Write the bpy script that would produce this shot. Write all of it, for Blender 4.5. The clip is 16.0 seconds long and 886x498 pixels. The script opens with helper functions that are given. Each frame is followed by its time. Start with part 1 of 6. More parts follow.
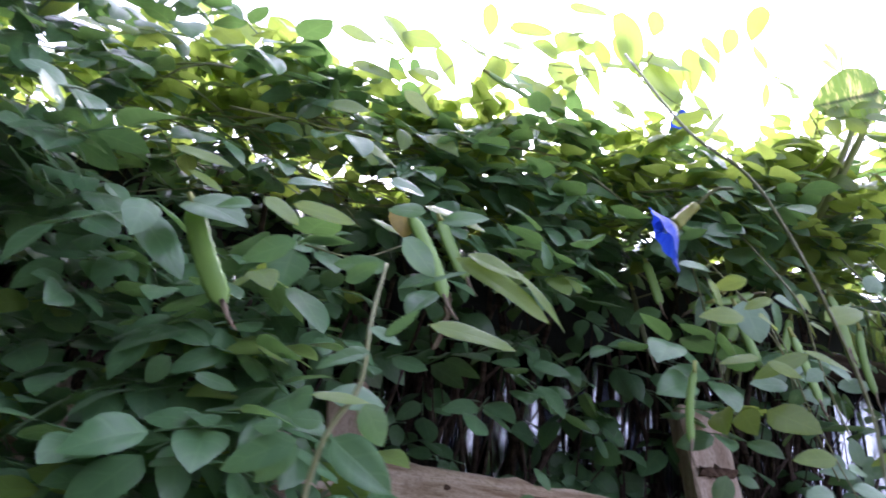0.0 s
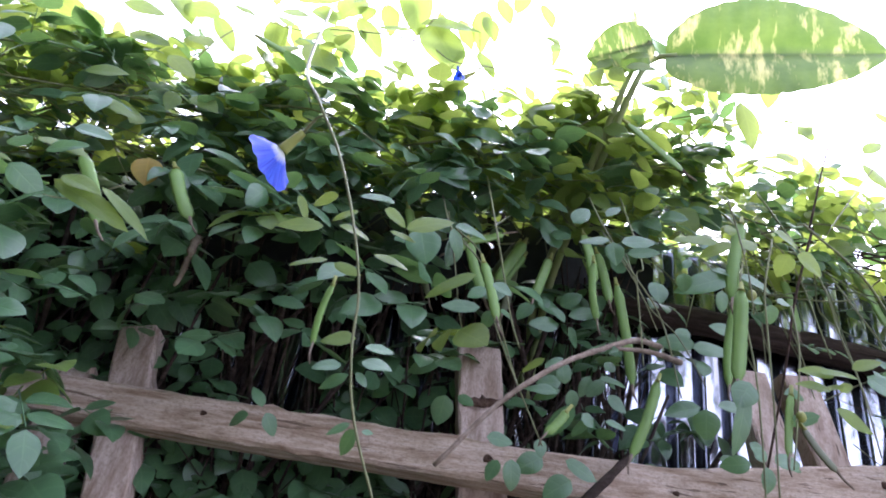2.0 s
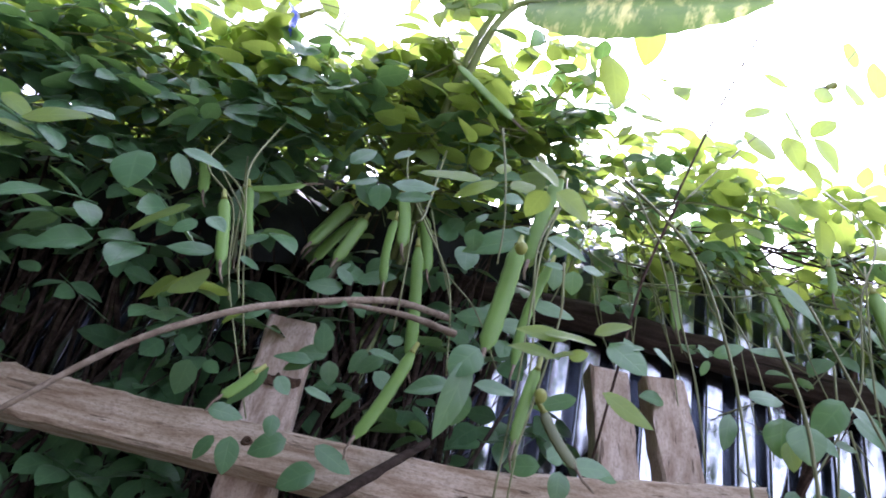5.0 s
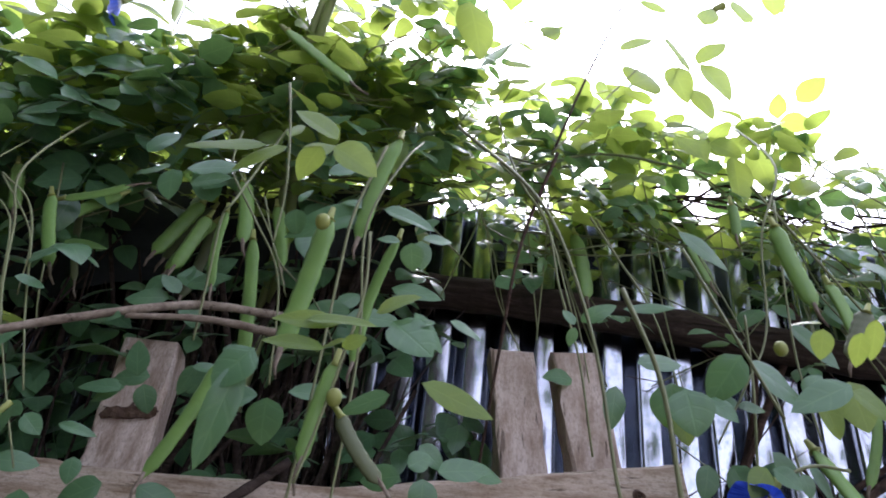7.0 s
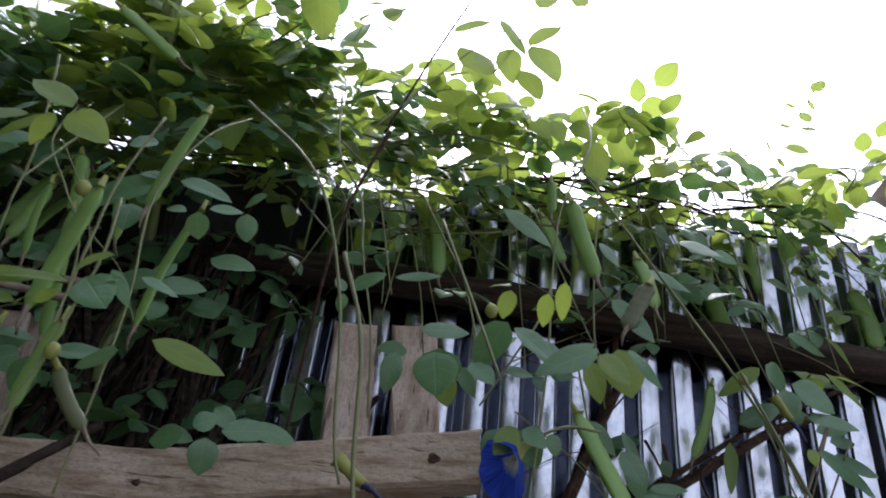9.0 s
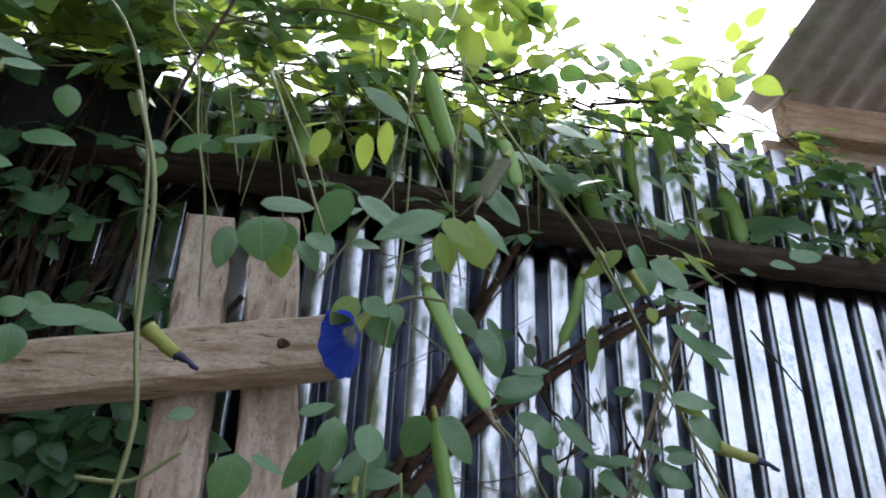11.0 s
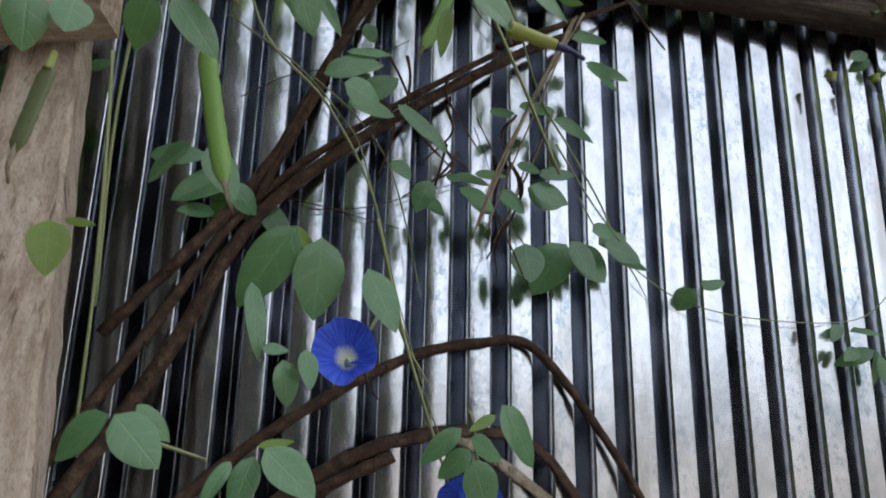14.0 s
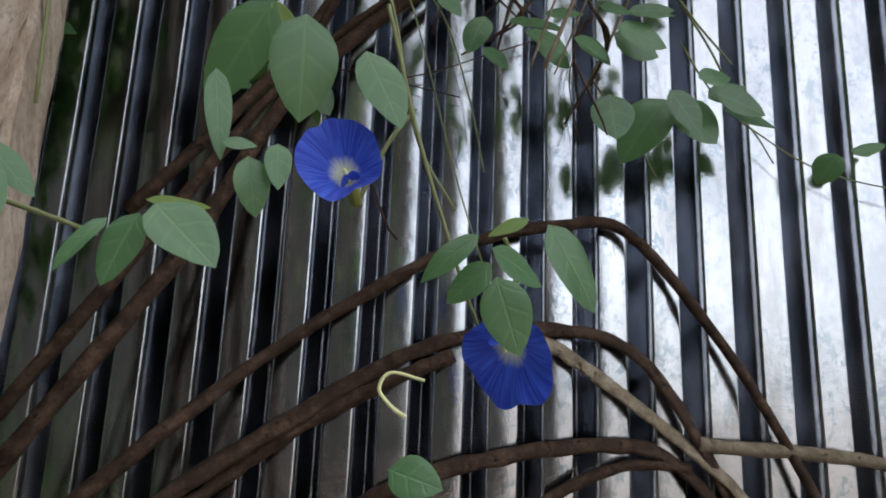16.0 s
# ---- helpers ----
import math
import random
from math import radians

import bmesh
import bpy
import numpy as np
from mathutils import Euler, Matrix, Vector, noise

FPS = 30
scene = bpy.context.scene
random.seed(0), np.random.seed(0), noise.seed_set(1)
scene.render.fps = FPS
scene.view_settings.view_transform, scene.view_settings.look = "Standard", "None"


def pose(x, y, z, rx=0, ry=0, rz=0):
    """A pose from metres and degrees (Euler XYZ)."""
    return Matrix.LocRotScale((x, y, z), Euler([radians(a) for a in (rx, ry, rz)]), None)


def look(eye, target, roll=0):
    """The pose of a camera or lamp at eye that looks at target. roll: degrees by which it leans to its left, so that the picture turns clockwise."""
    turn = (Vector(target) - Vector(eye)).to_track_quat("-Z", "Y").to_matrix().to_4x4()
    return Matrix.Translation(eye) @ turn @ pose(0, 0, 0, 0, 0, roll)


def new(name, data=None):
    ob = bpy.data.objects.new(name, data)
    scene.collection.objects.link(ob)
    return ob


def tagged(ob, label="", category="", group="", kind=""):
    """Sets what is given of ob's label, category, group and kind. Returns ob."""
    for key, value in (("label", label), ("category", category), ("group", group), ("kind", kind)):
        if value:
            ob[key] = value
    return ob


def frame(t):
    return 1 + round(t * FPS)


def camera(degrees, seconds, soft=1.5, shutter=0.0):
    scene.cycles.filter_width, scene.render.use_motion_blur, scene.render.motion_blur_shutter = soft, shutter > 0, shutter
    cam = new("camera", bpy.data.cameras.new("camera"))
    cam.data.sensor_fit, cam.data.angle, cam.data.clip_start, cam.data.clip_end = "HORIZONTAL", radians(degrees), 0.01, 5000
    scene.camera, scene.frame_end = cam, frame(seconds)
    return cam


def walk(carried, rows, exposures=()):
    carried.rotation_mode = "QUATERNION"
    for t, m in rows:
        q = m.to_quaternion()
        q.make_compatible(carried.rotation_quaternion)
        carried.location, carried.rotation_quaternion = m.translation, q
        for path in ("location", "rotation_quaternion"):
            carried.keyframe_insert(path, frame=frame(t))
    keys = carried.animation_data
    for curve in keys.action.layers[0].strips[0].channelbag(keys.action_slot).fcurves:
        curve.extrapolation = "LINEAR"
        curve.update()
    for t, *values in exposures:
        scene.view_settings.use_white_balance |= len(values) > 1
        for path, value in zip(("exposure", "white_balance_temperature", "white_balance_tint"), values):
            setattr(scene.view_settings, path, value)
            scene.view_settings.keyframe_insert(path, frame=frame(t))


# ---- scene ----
cam = camera(68.47, 16.0, soft=1.8, shutter=0.3)
PATH = [
    (0, (0.1001, 0.6222, 1.5478), (0.4027, 3.1337, 2.9659), 9.77),
    (0.5, (0.2464, 0.6186, 1.5430), (0.5099, 3.1466, 2.9393), 10.25),
    (1, (0.3591, 0.5687, 1.5372), (0.4679, 3.1290, 2.8947), 11.81),
    (1.5, (0.4913, 0.5119, 1.5207), (0.6426, 3.0578, 2.9012), 9.51),
    (2, (0.5530, 0.5026, 1.4989), (0.7453, 3.0465, 2.8778), 9.38),
    (2.5, (0.6152, 0.5078, 1.4713), (0.8362, 3.0650, 2.8210), 8.52),
    (3, (0.6754, 0.5488, 1.4701), (1.0170, 3.0911, 2.8229), 6.99),
    (3.5, (0.7594, 0.6450, 1.5090), (1.0610, 3.1447, 2.9479), 8.36),
    (3.7, (0.7766, 0.6868, 1.5170), (1.0713, 3.1803, 2.9681), 9.65),
    (5.8, (1.0503, 0.6187, 1.5698), (0.9779, 3.1306, 3.0172), 14.95),
    (6, (1.0659, 0.6338, 1.5762), (1.0216, 3.1184, 3.0711), 13.68),
    (6.5, (1.0905, 0.6884, 1.6193), (1.1817, 3.1794, 3.1015), 9.14),
    (7, (1.1393, 0.7382, 1.6205), (1.2109, 3.2472, 3.0731), 6.77),
    (7.5, (1.2338, 0.7100, 1.6420), (1.1431, 3.2357, 3.0641), 7.20),
    (8, (1.2833, 0.6696, 1.6377), (1.1521, 3.1745, 3.0932), 8.81),
    (8.5, (1.3294, 0.6756, 1.6195), (1.3326, 3.2013, 3.0445), 8.17),
    (9, (1.3702, 0.7016, 1.6116), (1.4723, 3.2305, 3.0273), 7.04),
    (9.2, (1.3878, 0.7209, 1.6061), (1.5140, 3.2558, 3.0091), 6.13),
    (11.3, (1.4702, 0.7703, 1.5594), (2.0668, 3.3610, 2.7180), 2.07),
    (11.5, (1.4780, 0.7764, 1.5473), (2.1425, 3.3616, 2.6811), 1.44),
    (12, (1.5165, 0.8133, 1.5152), (2.3125, 3.3852, 2.5930), -1.56),
    (12.5, (1.5587, 0.8535, 1.4735), (2.4313, 3.4407, 2.4508), -2.34),
    (13, (1.6192, 0.8702, 1.4396), (2.4257, 3.5074, 2.3364), -2.54),
    (13.5, (1.6589, 0.8834, 1.4087), (2.3554, 3.5829, 2.2072), -0.76),
    (14, (1.6917, 0.8990, 1.3839), (2.2901, 3.6502, 2.0787), 1.20),
    (14.5, (1.7274, 0.9591, 1.3619), (2.2525, 3.7484, 1.9567), 1.72),
    (15, (1.7494, 1.0055, 1.3332), (2.1781, 3.8242, 1.8631), 1.90),
    (15.5, (1.7613, 1.0364, 1.3048), (2.0429, 3.8716, 1.8451), 1.64),
    (16, (1.7917, 1.0569, 1.2884), (1.8601, 3.8951, 1.8803), 2.24),
]
EXPOSURES = [(0, 2.03, 5600, 33), (3.5, 2.15, 5500, 31), (6, 1.75, 5650, 28), (7.5, 1.3, 5750, 25), (9, 0.78, 5850, 20), (11.4, 1.46, 5950, 13), (12, 1.6, 5950, 13), (14, 1.4, 6450, 9), (16, 1.4, 6650, 9)]
walk(cam, [(t, look(eye, target, roll)) for t, eye, target, roll in PATH], exposures=EXPOSURES)

UNIT, GROUND_Z = 1.45, 0.5

# world: hazy bright sky, soft sun from behind the fence
SUN_EL, SUN_AZ = 52.0, 18.0
world = bpy.data.worlds.new("world")
scene.world = world
world.use_nodes = True
wn = world.node_tree.nodes
sky = wn.new("ShaderNodeTexSky")
sky.sky_type = "NISHITA"
sky.sun_disc = False
sky.sun_elevation, sky.sun_rotation = radians(SUN_EL), radians(SUN_AZ)
sky.air_density, sky.dust_density, sky.ozone_density = 1.0, 4.0, 1.0
haze = wn.new("ShaderNodeHueSaturation")  # thin white overcast
haze.inputs["Saturation"].default_value = 0.3
world.node_tree.links.new(sky.outputs[0], haze.inputs["Color"])
veil = wn.new("ShaderNodeMixRGB")  # an even veil of high cloud
veil.blend_type = "ADD"
veil.inputs[0].default_value = 1.0
veil.inputs[2].default_value = (2.1, 2.2, 2.35, 1)
world.node_tree.links.new(haze.outputs[0], veil.inputs[1])
world.node_tree.links.new(veil.outputs[0], wn["Background"].inputs[0])
wn["Background"].inputs[1].default_value = 0.15
sun = new("sun", bpy.data.lights.new("sun", "SUN"))
sun.data.energy, sun.data.angle, sun.data.color = 2.1, radians(20), (1.0, 0.95, 0.86)
az, el = radians(SUN_AZ), radians(SUN_EL)
sun.matrix_world = look((0, 0, 0), (-math.sin(az) * math.cos(el), -math.cos(az) * math.cos(el), -math.sin(el)))
scene.view_settings.exposure = 1.6


# ---- materials ----
def material(name, build):
    m = bpy.data.materials.new(name)
    m.use_nodes = True
    nt = m.node_tree
    build(nt, nt.nodes["Principled BSDF"])
    return m


def node(nt, kind, **vals):
    n = nt.nodes.new(kind)
    for k, v in vals.items():
        n.inputs[k.replace("_", " ")].default_value = v
    return n


def coords(nt, space="Object", scale=(1, 1, 1)):
    tc = nt.nodes.new("ShaderNodeTexCoord")
    mp = nt.nodes.new("ShaderNodeMapping")
    mp.inputs["Scale"].default_value = [q / UNIT for q in scale]
    nt.links.new(tc.outputs[space], mp.inputs[0])
    return mp.outputs[0]


def world_coords(nt, scale=(1, 1, 1)):
    gm = nt.nodes.new("ShaderNodeNewGeometry")
    mp = nt.nodes.new("ShaderNodeMapping")
    mp.inputs["Scale"].default_value = [q / UNIT for q in scale]
    nt.links.new(gm.outputs["Position"], mp.inputs[0])
    return mp.outputs[0]


def ramp(nt, fac, *stops):
    r = nt.nodes.new("ShaderNodeValToRGB")
    while len(r.color_ramp.elements) < len(stops):
        r.color_ramp.elements.new(0.5)
    for e, (p, c) in zip(r.color_ramp.elements, stops):
        e.position, e.color = p, (*c, 1)
    nt.links.new(fac, r.inputs[0])
    return r.outputs[0]


def mix(nt, fac, a, b, mode="MIX"):
    n = nt.nodes.new("ShaderNodeMixRGB")
    n.blend_type = mode
    for s, v in zip(n.inputs, (fac, a, b)):
        if isinstance(v, (int, float)):
            s.default_value = v
        elif isinstance(v, tuple):
            s.default_value = (*v, 1)
        else:
            nt.links.new(v, s)
    return n.outputs[0]


def bump(nt, p, height, strength, distance=0.002):
    b = nt.nodes.new("ShaderNodeBump")
    b.inputs["Strength"].default_value, b.inputs["Distance"].default_value = strength, distance
    nt.links.new(height, b.inputs["Height"])
    nt.links.new(b.outputs[0], p.inputs["Normal"])


def noise_tex(nt, vec, scale, detail=4.0, rough=0.6):
    n = node(nt, "ShaderNodeTexNoise", Scale=scale, Detail=detail, Roughness=rough)
    nt.links.new(vec, n.inputs["Vector"])
    return n.outputs["Fac"]


def leafy(dark, light, glow, gloss=0.42, thin=0.35, veins=True, spec=0.5, freq=34.0):
    """Green leaf: each leaflet has its own tone, veins, a waxy sheen, and lets light through."""
    def build(nt, p):
        def math_node(op, *vals):
            n = nt.nodes.new("ShaderNodeMath")
            n.operation = op
            for s, v in zip(n.inputs, vals):
                if isinstance(v, (int, float)):
                    s.default_value = v
                else:
                    nt.links.new(v, s)
            return n.outputs[0]
        isl = nt.nodes.new("ShaderNodeNewGeometry").outputs["Random Per Island"]
        obj = nt.nodes.new("ShaderNodeObjectInfo").outputs["Random"]
        tone = math_node("ADD", math_node("MULTIPLY", isl, 0.7), math_node("MULTIPLY", obj, 0.3))
        pos = world_coords(nt)
        col = ramp(nt, tone, (0.0, dark), (0.55, light), (0.93, light), (1.0, (light[0] * 2.0, light[1] * 1.5, light[2])))
        patch = noise_tex(nt, pos, 60, 3)
        col = mix(nt, ramp(nt, patch, (0.35, (0, 0, 0)), (0.75, (1, 1, 1))), col, mix(nt, 0.4, col, (light[0] * 1.4, light[1] * 1.3, light[2] * 1.1)))
        height = noise_tex(nt, pos, 420, 2)
        if veins:
            at = nt.nodes.new("ShaderNodeAttribute")
            at.attribute_name = "blade"
            sep = nt.nodes.new("ShaderNodeSeparateXYZ")
            nt.links.new(at.outputs["Vector"], sep.inputs[0])
            u = math_node("ABSOLUTE", sep.outputs[0])
            wave = math_node("SINE", math_node("MULTIPLY", math_node("SUBTRACT", sep.outputs[1], math_node("MULTIPLY", u, 0.22)), freq))
            side = ramp(nt, math_node("MULTIPLY_ADD", wave, 0.5, 0.5), (0.86, (0, 0, 0)), (1.0, (0.5, 0.5, 0.5)))
            rib = ramp(nt, u, (0.0, (1, 1, 1)), (0.10, (0, 0, 0)))
            vein = mix(nt, 1.0, rib, side, "LIGHTEN")
            col = mix(nt, math_node("MULTIPLY", vein, 0.3), col, (light[0] * 2.2 + 0.02, light[1] * 1.9 + 0.02, light[2] * 1.6 + 0.01))
            height = math_node("SUBTRACT", math_node("MULTIPLY", height, 0.4), vein)
        nt.links.new(col, p.inputs["Base Color"])
        p.inputs["Roughness"].default_value = gloss
        p.inputs["Specular IOR Level"].default_value = spec
        p.inputs["Sheen Weight"].default_value = 0.06
        p.inputs["Sheen Roughness"].default_value = 0.5
        bump(nt, p, height, 0.3, 0.0008)
        tr = nt.nodes.new("ShaderNodeBsdfTranslucent")
        nt.links.new(mix(nt, 0.75, col, glow), tr.inputs[0])
        ms = nt.nodes.new("ShaderNodeMixShader")
        ms.inputs[0].default_value = thin
        nt.links.new(p.outputs[0], ms.inputs[1])
        nt.links.new(tr.outputs[0], ms.inputs[2])
        nt.links.new(ms.outputs[0], nt.nodes["Material Output"].inputs[0])
    return build


LEAF = material("leaf_green", leafy((0.036, 0.095, 0.047), (0.080, 0.181, 0.085), (0.26, 0.46, 0.09), 0.31, 0.28, spec=0.6, freq=22.0))
# Lighter copy of the leaf, for young leaves and for those lit from behind.
YOUNG_LIT = material("leaf_young_lit", leafy((0.085, 0.17, 0.04), (0.14, 0.235, 0.055), (0.48, 0.60, 0.09), 0.42, 0.5, freq=22.0))
POD = material("pod_green", leafy((0.115, 0.235, 0.050), (0.185, 0.335, 0.080), (0.40, 0.56, 0.09), 0.42, 0.25, False))
VINE = material("vine_stem", leafy((0.10, 0.13, 0.05), (0.17, 0.19, 0.08), (0.2, 0.25, 0.05), 0.5, 0.05, False))
STALE = material("leaf_yellowing", leafy((0.22, 0.17, 0.035), (0.30, 0.235, 0.05), (0.5, 0.36, 0.05), 0.5, 0.3))
PODDARK = material("pod_dark", leafy((0.05, 0.075, 0.03), (0.09, 0.11, 0.045), (0.1, 0.14, 0.03), 0.5, 0.05, False))
STALK = material("leaf_stalk", leafy((0.20, 0.27, 0.09), (0.27, 0.34, 0.13), (0.4, 0.45, 0.1), 0.45, 0.2, False))


def variegated(nt, p):
    """Huge green leaf with yellow streaks that run out along its side veins."""
    at = nt.nodes.new("ShaderNodeAttribute")
    at.attribute_name = "blade"
    mp = nt.nodes.new("ShaderNodeMapping")
    mp.inputs["Rotation"].default_value = (0, 0, radians(28))
    mp.inputs["Scale"].default_value = (1.0, 9, 1)
    nt.links.new(at.outputs["Vector"], mp.inputs[0])
    streak = noise_tex(nt, mp.outputs[0], 1.0, 4, 0.65)
    green = ramp(nt, noise_tex(nt, world_coords(nt), 30, 4), (0.3, (0.09, 0.165, 0.026)), (0.7, (0.15, 0.235, 0.04)))
    col = mix(nt, ramp(nt, streak, (0.52, (0, 0, 0)), (0.64, (0.9, 0.9, 0.9))), green, (0.62, 0.58, 0.22))
    nt.links.new(col, p.inputs["Base Color"])
    p.inputs["Roughness"].default_value = 0.38
    bump(nt, p, streak, 0.3, 0.002)
    tr = nt.nodes.new("ShaderNodeBsdfTranslucent")
    nt.links.new(col, tr.inputs[0])
    ms = nt.nodes.new("ShaderNodeMixShader")
    ms.inputs[0].default_value = 0.45
    nt.links.new(p.outputs[0], ms.inputs[1])
    nt.links.new(tr.outputs[0], ms.inputs[2])
    nt.links.new(ms.outputs[0], nt.nodes["Material Output"].inputs[0])


BROADLEAF = material("broad_leaf", variegated)


def grained(c1, c2, c3, stretch, scale, rough=0.8, strength=0.9, distance=0.003, space="Object"):
    """Fibrous wood or bark, with streaks along one axis and stains."""
    def build(nt, p):
        vec = coords(nt, space, stretch)
        fine = noise_tex(nt, vec, scale, 8, 0.65)
        coarse = noise_tex(nt, coords(nt, space), 9, 3)
        obj = nt.nodes.new("ShaderNodeObjectInfo").outputs["Random"]
        col = ramp(nt, fine, (0.34, c1), (0.50, c2), (0.66, c3))
        col = mix(nt, ramp(nt, coarse, (0.35, (0.0, 0.0, 0.0)), (0.7, (1, 1, 1))), mix(nt, 0.4, col, c1), col)
        col = mix(nt, mix(nt, 1.0, obj, (0.25, 0.25, 0.25), "MULTIPLY"), col, c1)
        long = tuple(q * (0.35 if q < 5 else 1.5) for q in stretch)
        crack = ramp(nt, noise_tex(nt, coords(nt, space, long), scale, 3, 0.55), (0.30, (1, 1, 1)), (0.37, (0, 0, 0)))
        fleck = noise_tex(nt, coords(nt, space, tuple(max(1.0, q ** 0.3) for q in stretch)), 150, 5, 0.75)
        spot = ramp(nt, noise_tex(nt, coords(nt, space), 55, 3), (0.60, (0, 0, 0)), (0.72, (0.6, 0.6, 0.6)))
        col = mix(nt, ramp(nt, fleck, (0.36, (0.55, 0.55, 0.55)), (0.52, (0, 0, 0))), col, tuple(q * 0.8 for q in c1))
        col = mix(nt, mix(nt, 1.0, crack, (0.75, 0.75, 0.75), "MULTIPLY"), col, tuple(q * 0.4 for q in c1))
        col = mix(nt, spot, col, c1)
        nt.links.new(col, p.inputs["Base Color"])
        p.inputs["Roughness"].default_value = rough
        p.inputs["Specular IOR Level"].default_value = 0.2
        relief = mix(nt, 0.5, mix(nt, 0.5, fine, fleck), crack, "SUBTRACT")
        bump(nt, p, relief, strength, distance)
    return build


WOOD_X = material("weathered_wood_rail", grained((0.25, 0.175, 0.115), (0.56, 0.46, 0.35), (0.72, 0.63, 0.52), (2.5, 40, 40), 3.0))
WOOD_Z = material("weathered_wood_post", grained((0.28, 0.205, 0.15), (0.59, 0.49, 0.405), (0.77, 0.68, 0.60), (26, 26, 2.5), 3.0))
KNOT = material("wood_knot", grained((0.05, 0.03, 0.02), (0.12, 0.075, 0.05), (0.2, 0.14, 0.1), (30, 30, 30), 6.0))
WOOD_RAW = material("sawn_wood", grained((0.30, 0.19, 0.12), (0.50, 0.36, 0.25), (0.62, 0.49, 0.37), (3, 40, 40), 3.0))
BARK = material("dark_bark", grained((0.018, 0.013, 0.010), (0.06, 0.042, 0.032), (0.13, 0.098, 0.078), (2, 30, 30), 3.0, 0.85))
BROWN = material("dead_stem", grained((0.024, 0.014, 0.010), (0.07, 0.040, 0.027), (0.14, 0.09, 0.062), (14, 14, 14), 6.0, 0.75))
STRAW = material("dry_stick", grained((0.13, 0.10, 0.07), (0.26, 0.21, 0.15), (0.36, 0.31, 0.24), (14, 14, 14), 6.0, 0.75))


def zinc(nt, p):
    pos = world_coords(nt)
    stain = noise_tex(nt, world_coords(nt, (9, 9, 1.2)), 3.0, 5)
    speck = noise_tex(nt, pos, 90, 3, 0.7)
    blotch = noise_tex(nt, world_coords(nt, (1, 1, 0.6)), 22, 4, 0.65)
    col = ramp(nt, blotch, (0.35, (0.35, 0.365, 0.40)), (0.6, (0.49, 0.505, 0.55)))
    col = mix(nt, ramp(nt, stain, (0.54, (0, 0, 0)), (0.70, (0.6, 0.6, 0.6))), col, (0.22, 0.20, 0.18))
    flake = noise_tex(nt, world_coords(nt, (1, 1, 0.7)), 120, 6, 0.75)
    area = noise_tex(nt, pos, 7, 3)
    flakes = mix(nt, 1.0, ramp(nt, flake, (0.53, (0, 0, 0)), (0.57, (1, 1, 1))), ramp(nt, area, (0.4, (0.08, 0.08, 0.08)), (0.62, (0.75, 0.75, 0.75))), "MULTIPLY")
    col = mix(nt, flakes, col, (0.22, 0.28, 0.33))
    nt.links.new(col, p.inputs["Base Color"])
    p.inputs["Metallic"].default_value = 1.0
    r = ramp(nt, blotch, (0.4, (0.10, 0.10, 0.10)), (0.65, (0.19, 0.19, 0.19)))
    nt.links.new(r, p.inputs["Roughness"])
    bump(nt, p, mix(nt, 0.6, blotch, mix(nt, 0.5, speck, flake)), 0.42, 0.0016)


ZINC = material("galvanised_iron", zinc)


def rusty(nt, p):
    pos = world_coords(nt)
    n = noise_tex(nt, pos, 14, 6, 0.7)
    col = ramp(nt, n, (0.3, (0.30, 0.25, 0.23)), (0.5, (0.50, 0.46, 0.44)), (0.7, (0.66, 0.63, 0.61)))
    nt.links.new(col, p.inputs["Base Color"])
    p.inputs["Metallic"].default_value, p.inputs["Roughness"].default_value = 0.4, 0.5
    bump(nt, p, n, 0.3, 0.002)


ROOF = material("old_roof_iron", rusty)


def petal_mat(nt, p):
    at = nt.nodes.new("ShaderNodeAttribute")
    at.attribute_name = "blade"
    sep = nt.nodes.new("ShaderNodeSeparateXYZ")
    nt.links.new(at.outputs["Vector"], sep.inputs[0])
    ray = node(nt, "ShaderNodeTexNoise", Scale=1.0, Detail=2.0)
    mp = nt.nodes.new("ShaderNodeMapping")
    mp.inputs["Scale"].default_value = (1.5, 26, 26)
    nt.links.new(at.outputs["Vector"], mp.inputs[0])
    nt.links.new(mp.outputs[0], ray.inputs["Vector"])
    n = ray.outputs["Fac"]
    col = ramp(nt, n, (0.3, (0.012, 0.040, 0.52)), (0.7, (0.055, 0.14, 0.80)))
    edge = nt.nodes.new("ShaderNodeMath")
    edge.operation = "MULTIPLY_ADD"
    edge.inputs[1].default_value = 0.22
    nt.links.new(n, edge.inputs[0])
    nt.links.new(sep.outputs[0], edge.inputs[2])
    col = mix(nt, ramp(nt, edge.outputs[0], (0.30, (1, 1, 1)), (0.50, (0, 0, 0))), col, (0.72, 0.76, 0.68))
    nt.links.new(col, p.inputs["Base Color"])
    p.inputs["Roughness"].default_value = 0.55
    p.inputs["Sheen Weight"].default_value = 0.2
    bump(nt, p, n, 0.5, 0.001)
    tr = nt.nodes.new("ShaderNodeBsdfTranslucent")
    nt.links.new(col, tr.inputs[0])
    ms = nt.nodes.new("ShaderNodeMixShader")
    ms.inputs[0].default_value = 0.3
    nt.links.new(p.outputs[0], ms.inputs[1])
    nt.links.new(tr.outputs[0], ms.inputs[2])
    nt.links.new(ms.outputs[0], nt.nodes["Material Output"].inputs[0])


PETAL = material("blue_petal", petal_mat)


def plain(col, rough=0.6, vary=0.3, scale=40):
    def build(nt, p):
        n = noise_tex(nt, coords(nt), scale, 4)
        nt.links.new(ramp(nt, n, (0.3, tuple(c * (1 - vary) for c in col)), (0.7, tuple(min(1, c * (1 + vary)) for c in col))), p.inputs["Base Color"])
        p.inputs["Roughness"].default_value = rough
        bump(nt, p, n, 0.2, 0.002)
    return build


THROAT = material("pale_throat", plain((0.75, 0.78, 0.42), 0.6, 0.15))
